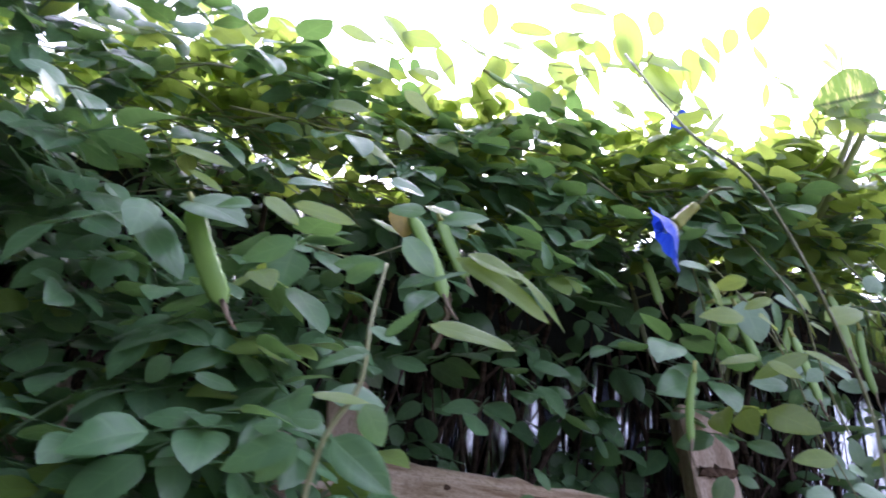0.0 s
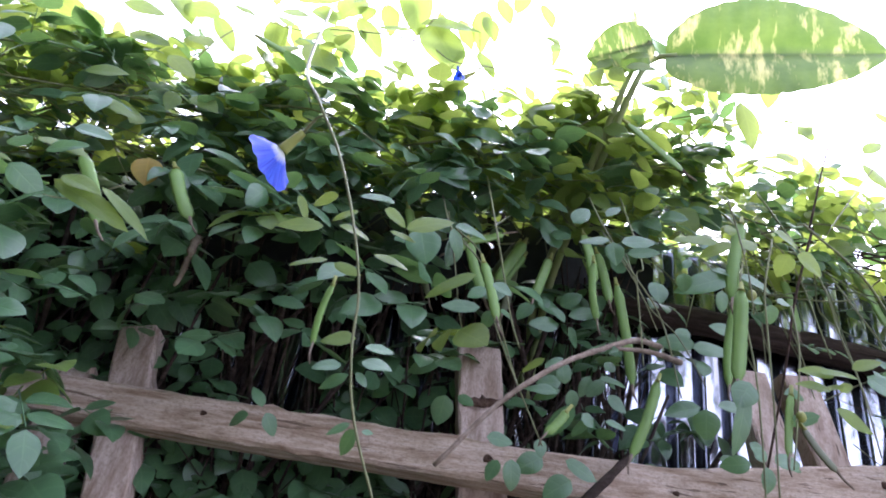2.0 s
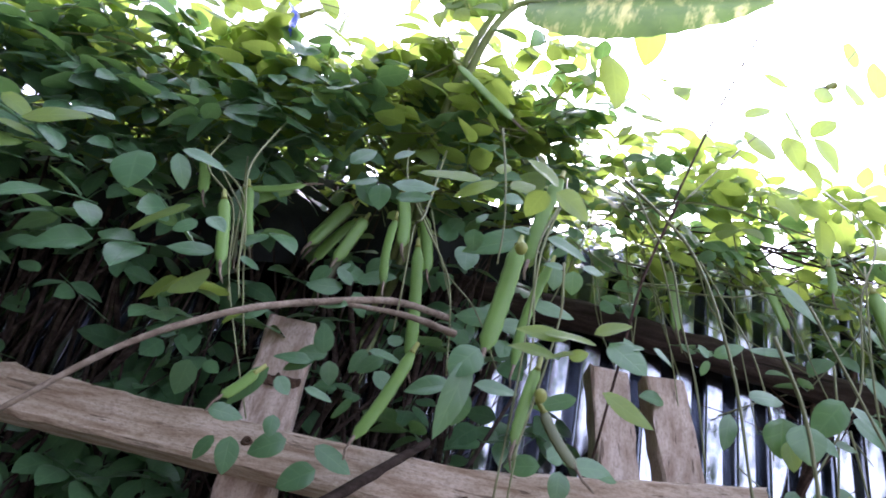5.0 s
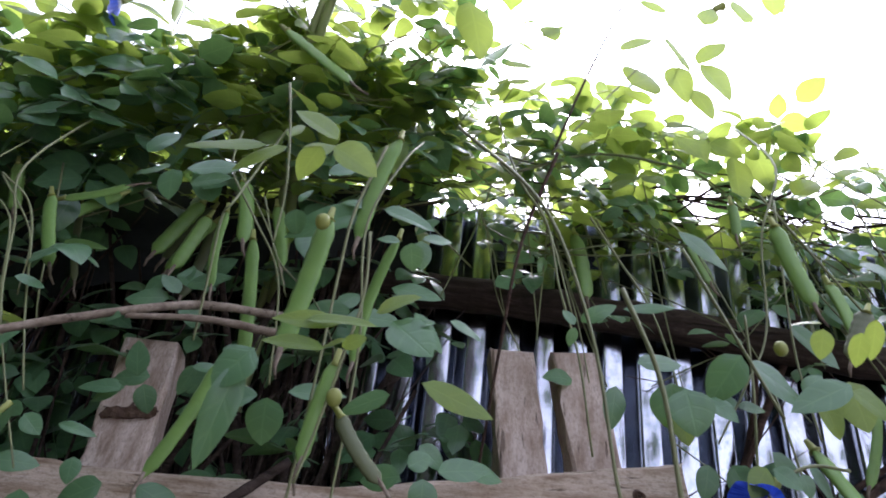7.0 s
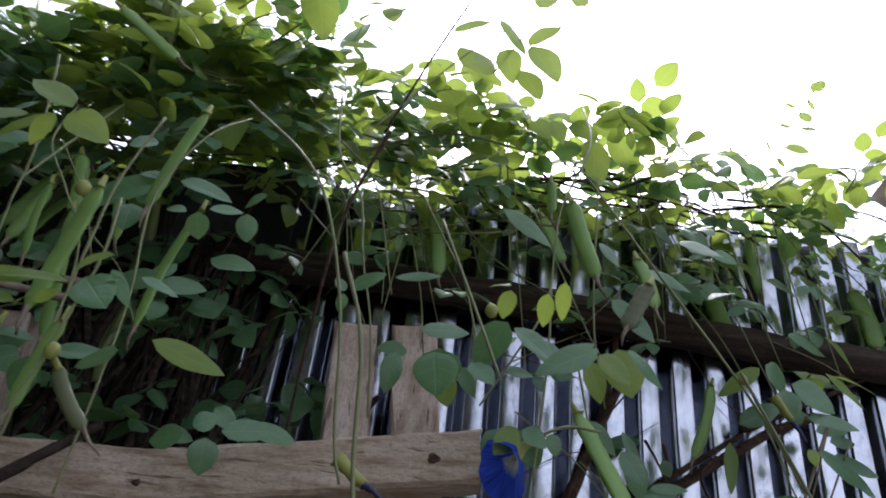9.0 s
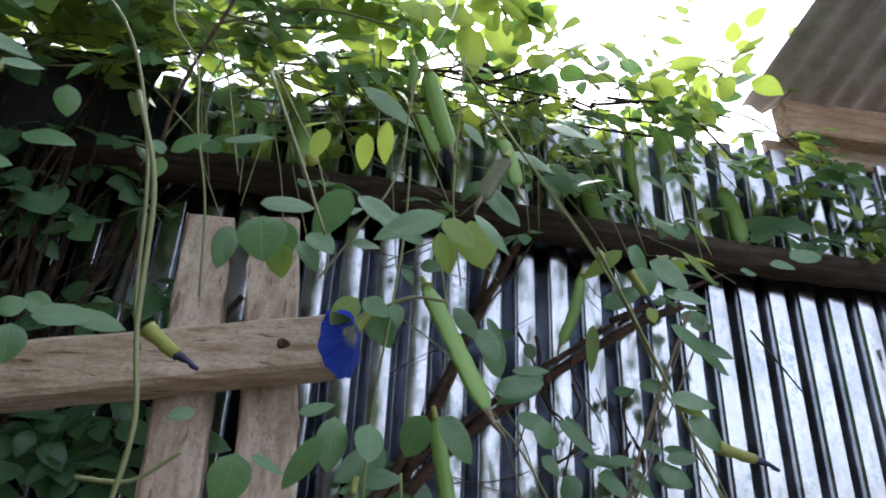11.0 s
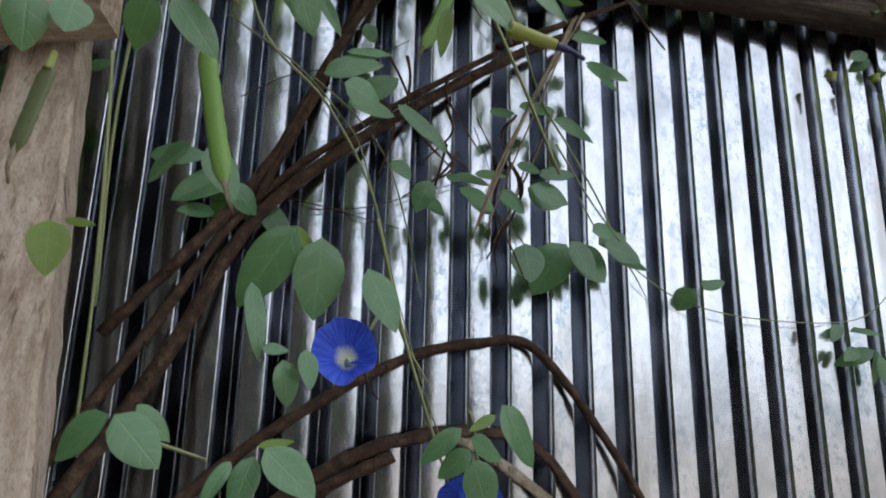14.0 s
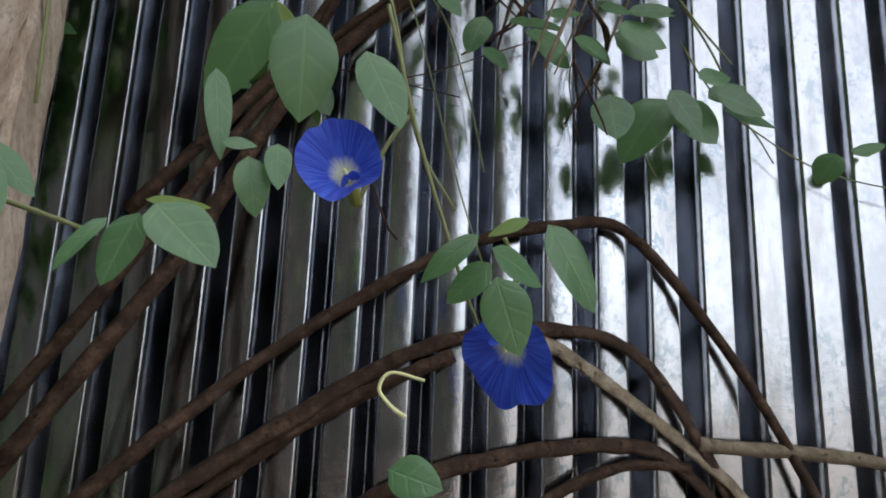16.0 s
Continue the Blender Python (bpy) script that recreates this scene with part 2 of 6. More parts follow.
WILTED = material("wilted_petal", plain((0.02, 0.022, 0.07), 0.6))
CALYX = material("calyx_green", leafy((0.22, 0.27, 0.07), (0.30, 0.34, 0.09), (0.5, 0.5, 0.1), 0.5, 0.3, False))
BACKING = material("dark_backing", plain((0.010, 0.015, 0.015), 0.8, 0.5, 60))


def two_tone_earth(nt, p):
    """Pale trodden earth, darker towards the overgrown end to tone the iron's reflections."""
    pos = world_coords(nt)
    fine = noise_tex(nt, pos, 26, 6, 0.7)
    soil = ramp(nt, noise_tex(nt, pos, 6, 4), (0.3, (0.14, 0.125, 0.11)), (0.7, (0.27, 0.245, 0.22)))
    # Dark tone painted on unseen ground to dim the low reflections at that end.
    dark_tone = ramp(nt, fine, (0.35, (0.022, 0.016, 0.011)), (0.65, (0.085, 0.062, 0.042)))
    sep = nt.nodes.new("ShaderNodeSeparateXYZ")
    nt.links.new(pos, sep.inputs[0])
    edge = nt.nodes.new("ShaderNodeMath")
    edge.operation = "MULTIPLY_ADD"
    edge.inputs[1].default_value = 4.0
    nt.links.new(noise_tex(nt, pos, 0.8, 6, 0.65), edge.inputs[0])
    nt.links.new(sep.outputs[0], edge.inputs[2])
    cover = nt.nodes.new("ShaderNodeMapRange")
    cover.inputs["From Min"].default_value, cover.inputs["From Max"].default_value = 2.9, 4.1
    nt.links.new(edge.outputs[0], cover.inputs["Value"])
    nt.links.new(mix(nt, cover.outputs[0], dark_tone, soil), p.inputs["Base Color"])
    p.inputs["Roughness"].default_value = 0.95
    bump(nt, p, fine, 0.6, 0.01)


EARTH = material("earth", two_tone_earth)
GLOOM = material("dark_screen", plain((0.012, 0.0115, 0.010), 0.9, 0.5, 3))


# ---- builders ----
# The plan is drawn in units of 1.45 m, with the ground at height 0.5.
ORIGIN = {}


def origin(ob):
    """Where a thing's base stands in the plan."""
    return ORIGIN[ob.name]


def placed_at(p):
    return Vector((p[0] * UNIT, p[1] * UNIT, (p[2] - GROUND_Z) * UNIT))


def mesh_object(name, verts, faces, mat, parent=None, label="", smooth=True, blade_uv=None):
    me = bpy.data.meshes.new(name)
    me.from_pydata([tuple(q * UNIT for q in v) for v in verts], [], [tuple(f) for f in faces])
    if blade_uv is not None:
        me.attributes.new("blade", "FLOAT_VECTOR", "POINT").data.foreach_set("vector", np.asarray(blade_uv, dtype=float).ravel())
    me.materials.append(mat)
    if smooth:
        me.polygons.foreach_set("use_smooth", [True] * len(me.polygons))
    me.update()
    ob = new(name, me)
    if parent is not None:
        ob.parent = parent
    if label:
        ob["label"] = label
    return ob


def part(name, bm, mat, parent=None, label="", smooth=False):
    me = bpy.data.meshes.new(name)
    bm.transform(Matrix.Scale(UNIT, 4))
    bm.to_mesh(me)
    bm.free()
    me.materials.append(mat)
    if smooth:
        me.polygons.foreach_set("use_smooth", [True] * len(me.polygons))
    ob = new(name, me)
    if parent is not None:
        ob.parent = parent
    if label:
        ob["label"] = label
    return ob


def empty(name, at, label, category, group="", kind=""):
    e = new(name)
    e.location = placed_at(at)
    ORIGIN[e.name] = Vector(at)
    e.empty_display_size = 0.05
    return tagged(e, label, category, group, kind)


def local(parent, pts):
    o = origin(parent) if parent is not None else Vector((0, 0, GROUND_Z))
    return [Vector(p) - o for p in pts]


def spline(pts, steps=8):
    """Catmull-Rom through a few points."""
    p = [Vector(q) for q in pts]
    p = [p[0] * 2 - p[1]] + p + [p[-1] * 2 - p[-2]]
    out = []
    for i in range(1, len(p) - 2):
        a, b, c, d = p[i - 1 : i + 3]
        for k in range(steps):
            t = k / steps
            out.append(0.5 * ((2 * b) + (c - a) * t + (2 * a - 5 * b + 4 * c - d) * t * t + (3 * b - a - 3 * c + d) * t ** 3))
    return out + [p[-2]]


def tube_data(path, r0, r1, sides=6, wobble=0.0, seed=0, flat=1.0):
    rng = random.Random(seed)
    verts, faces = [], []
    n = len(path)
    up = Vector((0.3, -0.8, 0.5)).normalized()
    for i, c in enumerate(path):
        d = (path[min(i + 1, n - 1)] - path[max(i - 1, 0)]).normalized()
        s = d.cross(up)
        s = s.normalized() if s.length > 1e-4 else Vector((1, 0, 0))
        u = s.cross(d)
        r = (r0 + (r1 - r0) * i / (n - 1)) * (1 + wobble * rng.uniform(-1, 1))
        off = (s * rng.uniform(-1, 1) + u * rng.uniform(-1, 1)) * r * wobble
        for k in range(sides):
            a = 2 * math.pi * k / sides
            verts.append(c + off + s * (r * math.cos(a)) + u * (r * flat * math.sin(a)))
        if i:
            b = (i - 1) * sides
            for k in range(sides):
                j = (k + 1) % sides
                faces.append((b + k, b + j, b + sides + j, b + sides + k))
    faces.append(tuple(range(sides))[::-1])
    faces.append(tuple(range((n - 1) * sides, n * sides)))
    return verts, faces


def tube(name, pts, r0, r1, mat, parent=None, label="", sides=6, wobble=0.0, steps=8, seed=0, flat=1.0):
    v, f = tube_data(spline(pts, steps) if len(pts) > 2 else [Vector(pts[0]).lerp(Vector(pts[1]), i / 6) for i in range(7)], r0, r1, sides, wobble, seed, flat)
    return mesh_object(name, local(parent, v), f, mat, parent, label)


def timber(name, a, b, w, d, mat, parent=None, label="", seed=1, rough=0.0016, side=(0, 1, 0), lift=None):
    """A sawn timber from a to b with chipped, slightly wavy edges; w across, d deep."""
    rng = random.Random(seed)
    a, b = Vector(a), Vector(b)
    ax = (b - a).normalized()
    dp = Vector(side)
    dp = (dp - ax * dp.dot(ax)).normalized()
    cr = dp.cross(ax)
    n = max(8, int((b - a).length / 0.02))
    prof = []
    bev = 0.1 * min(w, d)
    for sx, sy in ((-1, -1), (1, -1), (1, 1), (-1, 1)):
        prof += [(sx, sy)]
    ring = []
    for i, (sx, sy) in enumerate(prof):
        nx, ny = prof[(i + 1) % 4]
        px, py = prof[i - 1]
        for (ox, oy) in ((px, py), (nx, ny)):
            ring.append((sx * w / 2 + (ox - sx) / 2 * bev, sy * d / 2 + (oy - sy) / 2 * bev))
    m = len(ring)
    verts, faces = [], []
    for i in range(n + 1):
        c = a.lerp(b, i / n)
        if lift:
            c.z = lift(c.x)
        for k, (x, y) in enumerate(ring):
            chip = rng.uniform(-1, 1) * rough + (rng.random() < 0.06) * -rng.uniform(0, 3) * rough
            verts.append(c + cr * (x + math.copysign(chip, x)) + dp * (y + math.copysign(rng.uniform(-1, 1) * rough, y)) + ax * (rng.uniform(-1, 1) * rough * 2 if i in (0, n) else 0))
        if i:
            q = (i - 1) * m
            for k in range(m):
                j = (k + 1) % m
                faces.append((q + k, q + j, q + m + j, q + m + k))
    faces += [tuple(range(m))[::-1], tuple(range(n * m, n * m + m))]
    return mesh_object(name, local(parent, verts), faces, mat, parent, label, smooth=False)


# leaves, as arrays: a leaflet lies along +y from its base, its face up
def leaflet(length, width, fold=0.25, droop=0.25, rows=5, blunt=0.75):
    """An ovate leaflet: creased at the midrib, each half arched, the tip drooping to a soft point."""
    v, f = [(0, 0, 0)], []
    for i in range(1, rows):
        t = i / rows
        w = width / 2 * (math.sin(math.pi * t ** 0.8) ** blunt)
        z = -droop * length * t * t
        for s in (-1, -0.55, 0, 0.55, 1):
            lift = w * (1.9 * fold * abs(s) - (0.9 * fold + 0.16) * s * s) + 0.012 * length * s * math.sin(t * 9 + fold * 40)
            v.append((s * w, length * t, z + lift))
    v.append((0, length, -droop * length))
    last = len(v) - 1
    f += [(0, k + 1, k) for k in range(1, 5)]
    for i in range(rows - 2):
        b = 1 + 5 * i
        f += [(b + k, b + k + 1, b + k + 6, b + k + 5) for k in range(4)]
    b = last - 5
    f += [(b + k, b + k + 1, last) for k in range(4)]
    return np.array(v), f


def blade_coords(rows):
    """Across (-1 to 1) and along (0 to 1) for each point of a leaflet."""
    return np.array([(0, 0, 0)] + [(u, i / rows, 0) for i in range(1, rows) for u in (-1, -0.55, 0, 0.55, 1)] + [(0, 1, 0)], dtype=float)


def frame_from(y, z):
    """A turn that takes +y along y and +z near z."""
    y = Vector(y).normalized()
    x = y.cross(Vector(z))
    x = x.normalized() if x.length > 1e-4 else y.orthogonal().normalized()
    return np.array([x, y, x.cross(y)]).T


def compound(rng, size=0.05, pairs=2, rachis=1.0, rows=6, spread=62, droop=0.25, loose=14):
    """A pinnate leaf along +y: pairs of leaflets and one at the tip. Returns points, faces and blade coordinates."""
    V, F, U, base = [], [], [], 0
    L = size * rachis * (0.55 + 0.45 * pairs)
    spots = []
    for k in range(pairs):
        y = L * (0.35 + 0.6 * k / max(pairs, 1))
        for s in (-1, 1):
            spots.append((y, s * (spread + rng.uniform(-loose, loose)), size * rng.uniform(0.78, 1.02)))
    spots.append((L, rng.uniform(-loose, loose) * 0.7, size * rng.uniform(0.95, 1.15)))
    for y, a, l in spots:
        v, f = leaflet(l, l * rng.uniform(0.60, 0.74), rng.uniform(0.05, 0.4), droop * rng.uniform(0.3, 1.6), rows)
        e = Euler((radians(rng.uniform(-22, 14)), radians(rng.uniform(-25, 25)), radians(-a)))
        v = v @ np.array(e.to_matrix()).T + np.array((0, y, 0)) + np.array(e.to_matrix()) @ np.array((0, l * 0.06, 0))
        V.append(v)
        U.append(blade_coords(rows))
        F += [tuple(i + base for i in q) for q in f]
        base += len(v)
    tv, tf = tube_data([Vector((0, 0, 0)), Vector((0, L * 0.5, 0.002)), Vector((0, L, 0))], 0.0011, 0.0007, 4)
    V.append(np.array([tuple(q) for q in tv]))
    U.append(np.full((len(tv), 3), (0.05, 0.5, 0.0)))
    F += [tuple(i + base for i in q) for q in tf]
    return np.vstack(V), F, np.vstack(U)

# ---- the large structure ----
PITCH = 0.04377


def wall_y(x):
    return 1.241 - 0.049 * (x - 1.7)


def rib(u):
    """Depth of the sheet behind its face, u across one rib from -0.5 to 0.5: a broad flat crown between deep grooves."""
    u = abs(u)
    if u <= 0.25:
        return 0.0006 * (u / 0.25) ** 2
    if u <= 0.27:
        return 0.0006 + 0.0006 * (u - 0.25) / 0.02
    return 0.0012 + 0.032 * (u - 0.27) / 0.23


STEPS = (-0.5, -0.492, -0.44, -0.38, -0.33, -0.27, -0.25, -0.23, -0.18, -0.09, 0.0, 0.09, 0.18, 0.23, 0.25, 0.27, 0.33, 0.38, 0.44, 0.492)


def sheet_data(x0, x1, z0, z1, proud=0.0):
    xs = []
    for k in range(int(x0 / PITCH) - 2, int(x1 / PITCH) + 3):
        xs += [((k + 0.728 + u) * PITCH, u) for u in STEPS]
    xs = [(x, u) for x, u in xs if x0 <= x <= x1]
    n = len(xs)
    verts, faces = [], []
    for j in range(19):
        z = z0 + (z1 - z0) * j / 18
        for x, u in xs:
            dent = 0.002 * noise.noise(Vector((x * 3.0, z * 2.4, x0))) + 0.0004 * noise.noise(Vector((x * 20, z * 13, x0)))
            top = 0.003 * math.sin(x * 13) if j == 18 else 0
            verts.append((x, wall_y(x) - proud + rib(u) + dent, z + top))
        if j:
            q = (j - 1) * n
            for i in range(n - 1):
                faces.append((q + i, q + i + 1, q + n + i + 1, q + n + i))
    return verts, faces


ground = mesh_object("ground", local(None, [(-40, -40, GROUND_Z), (40, -40, GROUND_Z), (40, 40, GROUND_Z), (-40, 40, GROUND_Z)]), [(0, 1, 2, 3)], EARTH)
tagged(ground, "unseen pale earth, one end darkened to dim the iron's reflections", "ground", kind="structure")

wall = empty("wall_north", (0, 1.3, GROUND_Z), "fence wall of shiny corrugated galvanised iron sheets", "wall", kind="structure")
edges = [1.862 - 10 * PITCH * k for k in range(9, -1, -1)]
tops = [2.15, 2.13, 2.16, 2.14, 2.15, 2.155, 2.14, 2.15, 2.145]
for i in range(9):
    v, f = sheet_data(edges[i] - 0.012, edges[i + 1] + 0.012, GROUND_Z + 0.01, tops[i], 0.0013 * (i % 2))
    mesh_object("sheet", local(wall, v), f, ZINC, wall)
house_wall = empty("wall_east", (2.4, 1.2, GROUND_Z), "taller corrugated iron wall of a shed", "wall", kind="structure")
v, f = sheet_data(1.852, 3.9, GROUND_Z + 0.01, 2.155, 0.004)
mesh_object("sheet", local(house_wall, v), f, ZINC, house_wall)

pole = empty("fence_pole", (1.0, 1.25, 1.98), "dark weathered round pole nailed along the iron fence", "pole")
tube("shaft", [(x, wall_y(x) - 0.026, z) for x, z in ((-1.2, 1.99), (-0.3, 1.992), (0.4, 1.988), (0.85, 1.988), (1.1, 1.976), (1.45, 1.95), (1.7, 1.942), (1.86, 1.938))], 0.024, 0.021, BARK, pole, sides=14, wobble=0.06, steps=12, seed=4)
tube("bamboo_end", [(x, wall_y(x) - 0.034, z) for x, z in ((1.83, 1.951), (2.2, 1.948), (2.8, 1.946))], 0.02, 0.019, STRAW, pole, "greyish bare bamboo pole", sides=12, wobble=0.03)


def rail_y(x):
    return 1.113 - 0.1 * (x - 0.528)


def rail_z(x):
    return 1.680 + 0.03 * max(0, x - 0.6) + 0.14 * max(0, x - 0.75)


fence = empty("picket_fence", (0.5, 1.11, GROUND_Z), "weathered sawn timber fence with a long top rail", "fence")
timber("rail", (-0.35, rail_y(-0.35), rail_z(-0.35)), (1.022, rail_y(1.022), rail_z(1.022)), 0.045, 0.036, WOOD_X, fence, seed=3, side=(0, 1, -0.15), lift=rail_z)
# each leans back: x and y at the rail, how it drifts for a metre of height, its top, width and depth
for x, y, dx, dy, top, wd, dp in ((0.530, 1.155, -0.10, 0.20, 1.842, 0.056, 0.03), (0.905, 1.115, -0.09, 0.24, 1.872, 0.043, 0.028), (0.974, 1.106, -0.12, 0.23, 1.875, 0.045, 0.028), (0.098, 1.178, -0.22, 0.2, 1.785, 0.046, 0.03), (0.025, 1.188, -0.1, 0.2, 1.72, 0.045, 0.03), (-0.25, 1.21, -0.05, 0.2, 1.74, 0.05, 0.03)):
    foot, head = GROUND_Z - 1.69, top - 1.69
    timber("post", (x + dx * foot, y + dy * foot, GROUND_Z), (x + dx * head, y + dy * head, top), wd, dp, WOOD_Z, fence, seed=int(x * 1000) + 7, rough=0.0022)
# a dark strip that marks a notch in one post
timber("notch", (0.502, 1.153, 1.762), (0.545, 1.153, 1.766), 0.008, 0.007, KNOT, fence, "dark strip at a notch in the wood", seed=77, rough=0.0028)
for kx, dz, r in ((0.528, 0.006, 0.006), (0.982, 0.002, 0.0055), (0.20, 0.006, 0.004), (0.74, -0.004, 0.0035)):
    kv, kf = [], []
    for q in range(4):
        for k in range(14):
            a = 2 * math.pi * k / 14
            rr = r * (0.25 + 0.25 * q) * (1 + 0.12 * math.sin(3 * a + kx * 40))
            kv.append((kx + 1.25 * rr * math.cos(a), rail_y(kx) - 0.0205 + (0.0, -0.0012, 0.0006, 0.003)[q] + 0.25 * (dz + rr * math.sin(a)) * 0.9, rail_z(kx) + dz + rr * math.sin(a)))
        if q:
            kf += [(14 * q - 14 + k, 14 * q - 14 + (k + 1) % 14, 14 * q + (k + 1) % 14, 14 * q + k) for k in range(14)]
    kf.append(tuple(range(14)))
    mesh_object("knot", local(fence, kv), kf, KNOT, fence, "dark knot in the wood")

# dark sheet added along the top of the iron to blacken the vine's hollows
net = empty("dark_backing", (0.0, 1.28, 2.0), "dark green-black sheet added behind the vine to blacken its hollows", "net")
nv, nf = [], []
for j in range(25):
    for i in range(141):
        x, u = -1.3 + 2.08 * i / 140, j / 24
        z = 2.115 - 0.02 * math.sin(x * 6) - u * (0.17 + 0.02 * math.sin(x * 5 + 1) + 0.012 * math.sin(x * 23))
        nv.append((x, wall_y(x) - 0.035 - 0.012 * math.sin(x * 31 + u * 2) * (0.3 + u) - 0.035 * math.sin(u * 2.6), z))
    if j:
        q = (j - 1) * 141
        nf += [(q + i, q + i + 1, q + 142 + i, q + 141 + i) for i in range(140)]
mesh_object("sheet", local(net, nv), nf, BACKING, net)

# shed roof over the far end of the fence: it drains over the iron
shed = empty("shed_roof", (2.2, 1.2, 2.2), "overhanging shed roof of old corrugated iron on raw timber", "roof", kind="structure")
rv, rf = [], []
nx, ny = 320, 10
for j in range(ny + 1):
    for i in range(nx + 1):
        x = 1.612 + 2.3 * i / nx
        y = 1.262 - 0.27 * j / ny
        rv.append((x, y, 2.232 + 0.28 * (1.262 - y) + 0.006 * math.sin(2 * math.pi * x / PITCH) + 0.003 * noise.noise(Vector((x * 4, y * 4, 1)))))
    if j:
        q = (j - 1) * (nx + 1)
        for i in range(nx):
            rf.append((q + i, q + i + 1, q + nx + 2 + i, q + nx + 1 + i))
mesh_object("sheet", local(shed, rv), rf, ROOF, shed)
timber("beam", (1.658, wall_y(1.65) - 0.012, 2.193), (3.6, wall_y(3.6) - 0.012, 2.235), 0.057, 0.03, WOOD_RAW, shed, seed=21)
timber("board", (1.64, wall_y(1.64) + 0.012, 2.150), (1.95, wall_y(1.95) + 0.012, 2.158), 0.034, 0.012, WOOD_X, shed, "greyish plank under the beam", seed=22)
timber("brace", (1.975, wall_y(1.97) - 0.045, 2.125), (2.30, wall_y(2.3) - 0.05, 2.42), 0.085, 0.03, WOOD_RAW, shed, seed=25)
for rx in (2.9, 3.6):
    timber("rafter", (rx, 1.20, 2.20), (rx + 0.02, 1.01, 2.26), 0.04, 0.05, WOOD_RAW, shed, seed=int(rx * 10), side=(0, 0.35, 1))

# out of view behind the path: a dark screen, high at both ends, open mid-way
# Added to darken what the iron reflects and to shade the near end.
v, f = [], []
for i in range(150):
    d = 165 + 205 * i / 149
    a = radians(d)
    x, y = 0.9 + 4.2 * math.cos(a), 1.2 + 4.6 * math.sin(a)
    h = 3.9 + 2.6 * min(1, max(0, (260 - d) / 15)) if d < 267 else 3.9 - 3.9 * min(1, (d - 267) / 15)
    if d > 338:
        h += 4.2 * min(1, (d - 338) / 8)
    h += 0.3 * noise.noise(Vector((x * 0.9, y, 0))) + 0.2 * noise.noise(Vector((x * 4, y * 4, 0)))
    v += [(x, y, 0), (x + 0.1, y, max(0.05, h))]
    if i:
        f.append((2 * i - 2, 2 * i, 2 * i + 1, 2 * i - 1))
tagged(mesh_object("backdrop", v, f, GLOOM), "unseen dark screen added to darken reflections in the iron", "backdrop", kind="structure")

# ---- the climbing vine ----
vine = empty("butterfly_pea_vine", (0.4, 1.25, GROUND_Z), "butterfly pea climber smothering the fence, with pods and blue flowers", "climbing plant")
rng = random.Random(11)
VARIANTS = []
for k in range(12):
    VARIANTS.append(compound(rng, 0.048, 2 if k < 7 else 1, 1.05, 6, loose=20))
LEAF_MESHES = []
for cv, cf, cu in VARIANTS:
    for mat in (LEAF, YOUNG_LIT):
        me = bpy.data.meshes.new("leaf")
        me.from_pydata([tuple(q) for q in cv], [], cf)
        me.attributes.new("blade", "FLOAT_VECTOR", "POINT").data.foreach_set("vector", cu.ravel())
        me.materials.append(mat)
        me.polygons.foreach_set("use_smooth", [True] * len(me.polygons))
        LEAF_MESHES.append(me)


def crest(x, y=1.05):
    """Height of the mat of leaves that roofs the mass; it climbs towards the iron."""
    z = float(np.interp(x, (-0.45, -0.15, 0.0, 0.155, 0.316, 0.45, 0.60, 0.72, 0.80, 0.90, 1.45), (2.07, 2.12, 2.135, 2.145, 2.12, 2.145, 2.195, 2.205, 2.17, 2.14, 2.13)))
    z += 0.015 * math.sin(x * 17 + 1) + 0.05 * noise.noise(Vector((x * 4, y * 4, 2))) + 0.12 * max(0, y - 1.08)
    return z


def front(x, z):
    """How near the mass bulges towards the path at that height."""
    y = 1.02 + 0.04 * math.sin(x * 5 + 2) + 0.04 * math.sin(z * 9 + x * 3)
    y += 0.16 * max(0, (z - 2.08) / 0.2) ** 2
    if x < 0.12:
        y -= 0.14 * min(1, (0.12 - x) / 0.4)
    if x > 0.66:
        y += 0.17 * min(1, (x - 0.66) / 0.34)
    return y


def hem(x):
    """Where the leaves end below."""
    if x < 0.1:
        return 1.40
    if x < 0.62:
        return 1.75
    return 1.76 + 0.60 * min(1, (x - 0.62) / 0.24)


def hollow(x, z):
    """Open, shady hollows in the mass."""
    return noise.noise(Vector((x * 5.2, z * 6.5, 3.3))) + 0.35 * noise.noise(Vector((x * 13, z * 13, 7)))


placed = []  # position, tip direction, face direction, scale, whether the lighter leaf
for k in range(2100):
    x = rng.uniform(-1.2, 0.9)
    lo, hi = hem(x), crest(x)
    if hi - lo < 0.02:
        continue
    z = lo + (hi - lo) * rng.random() ** 0.72
    if z < 1.985 and hollow(x, z) < (0.2 if x > -0.1 else 0.02) and rng.random() < (0.97 if x > 0.34 else 0.78):
        continue
    if 0.36 < x < 0.72 and 1.79 < z < 1.99 and rng.random() < 0.86:
        continue
    y = front(x, z) + rng.random() ** 1.6 * 0.19
    if 0.55 < x and rng.random() < (0.5 if z < 2.0 else 0.68):
        continue
    if y > wall_y(x) - 0.03 or z > 2.08 and rng.random() < 0.35:
        continue
    top = max(0.0, (z - 2.0) / 0.12)
    face = Vector((rng.gauss(0, 0.35), -0.75 + rng.gauss(0, 0.35), 0.9))
    tip = Vector((rng.uniform(-1, 1), -0.5 + rng.uniform(-0.4, 0.4), rng.uniform(-0.5, 0.15)))
    # The lighter copy gets commoner towards the top, to paint the backlit crest.
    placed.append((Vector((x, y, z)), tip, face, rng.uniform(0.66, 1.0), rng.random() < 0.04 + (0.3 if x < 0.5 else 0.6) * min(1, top)))
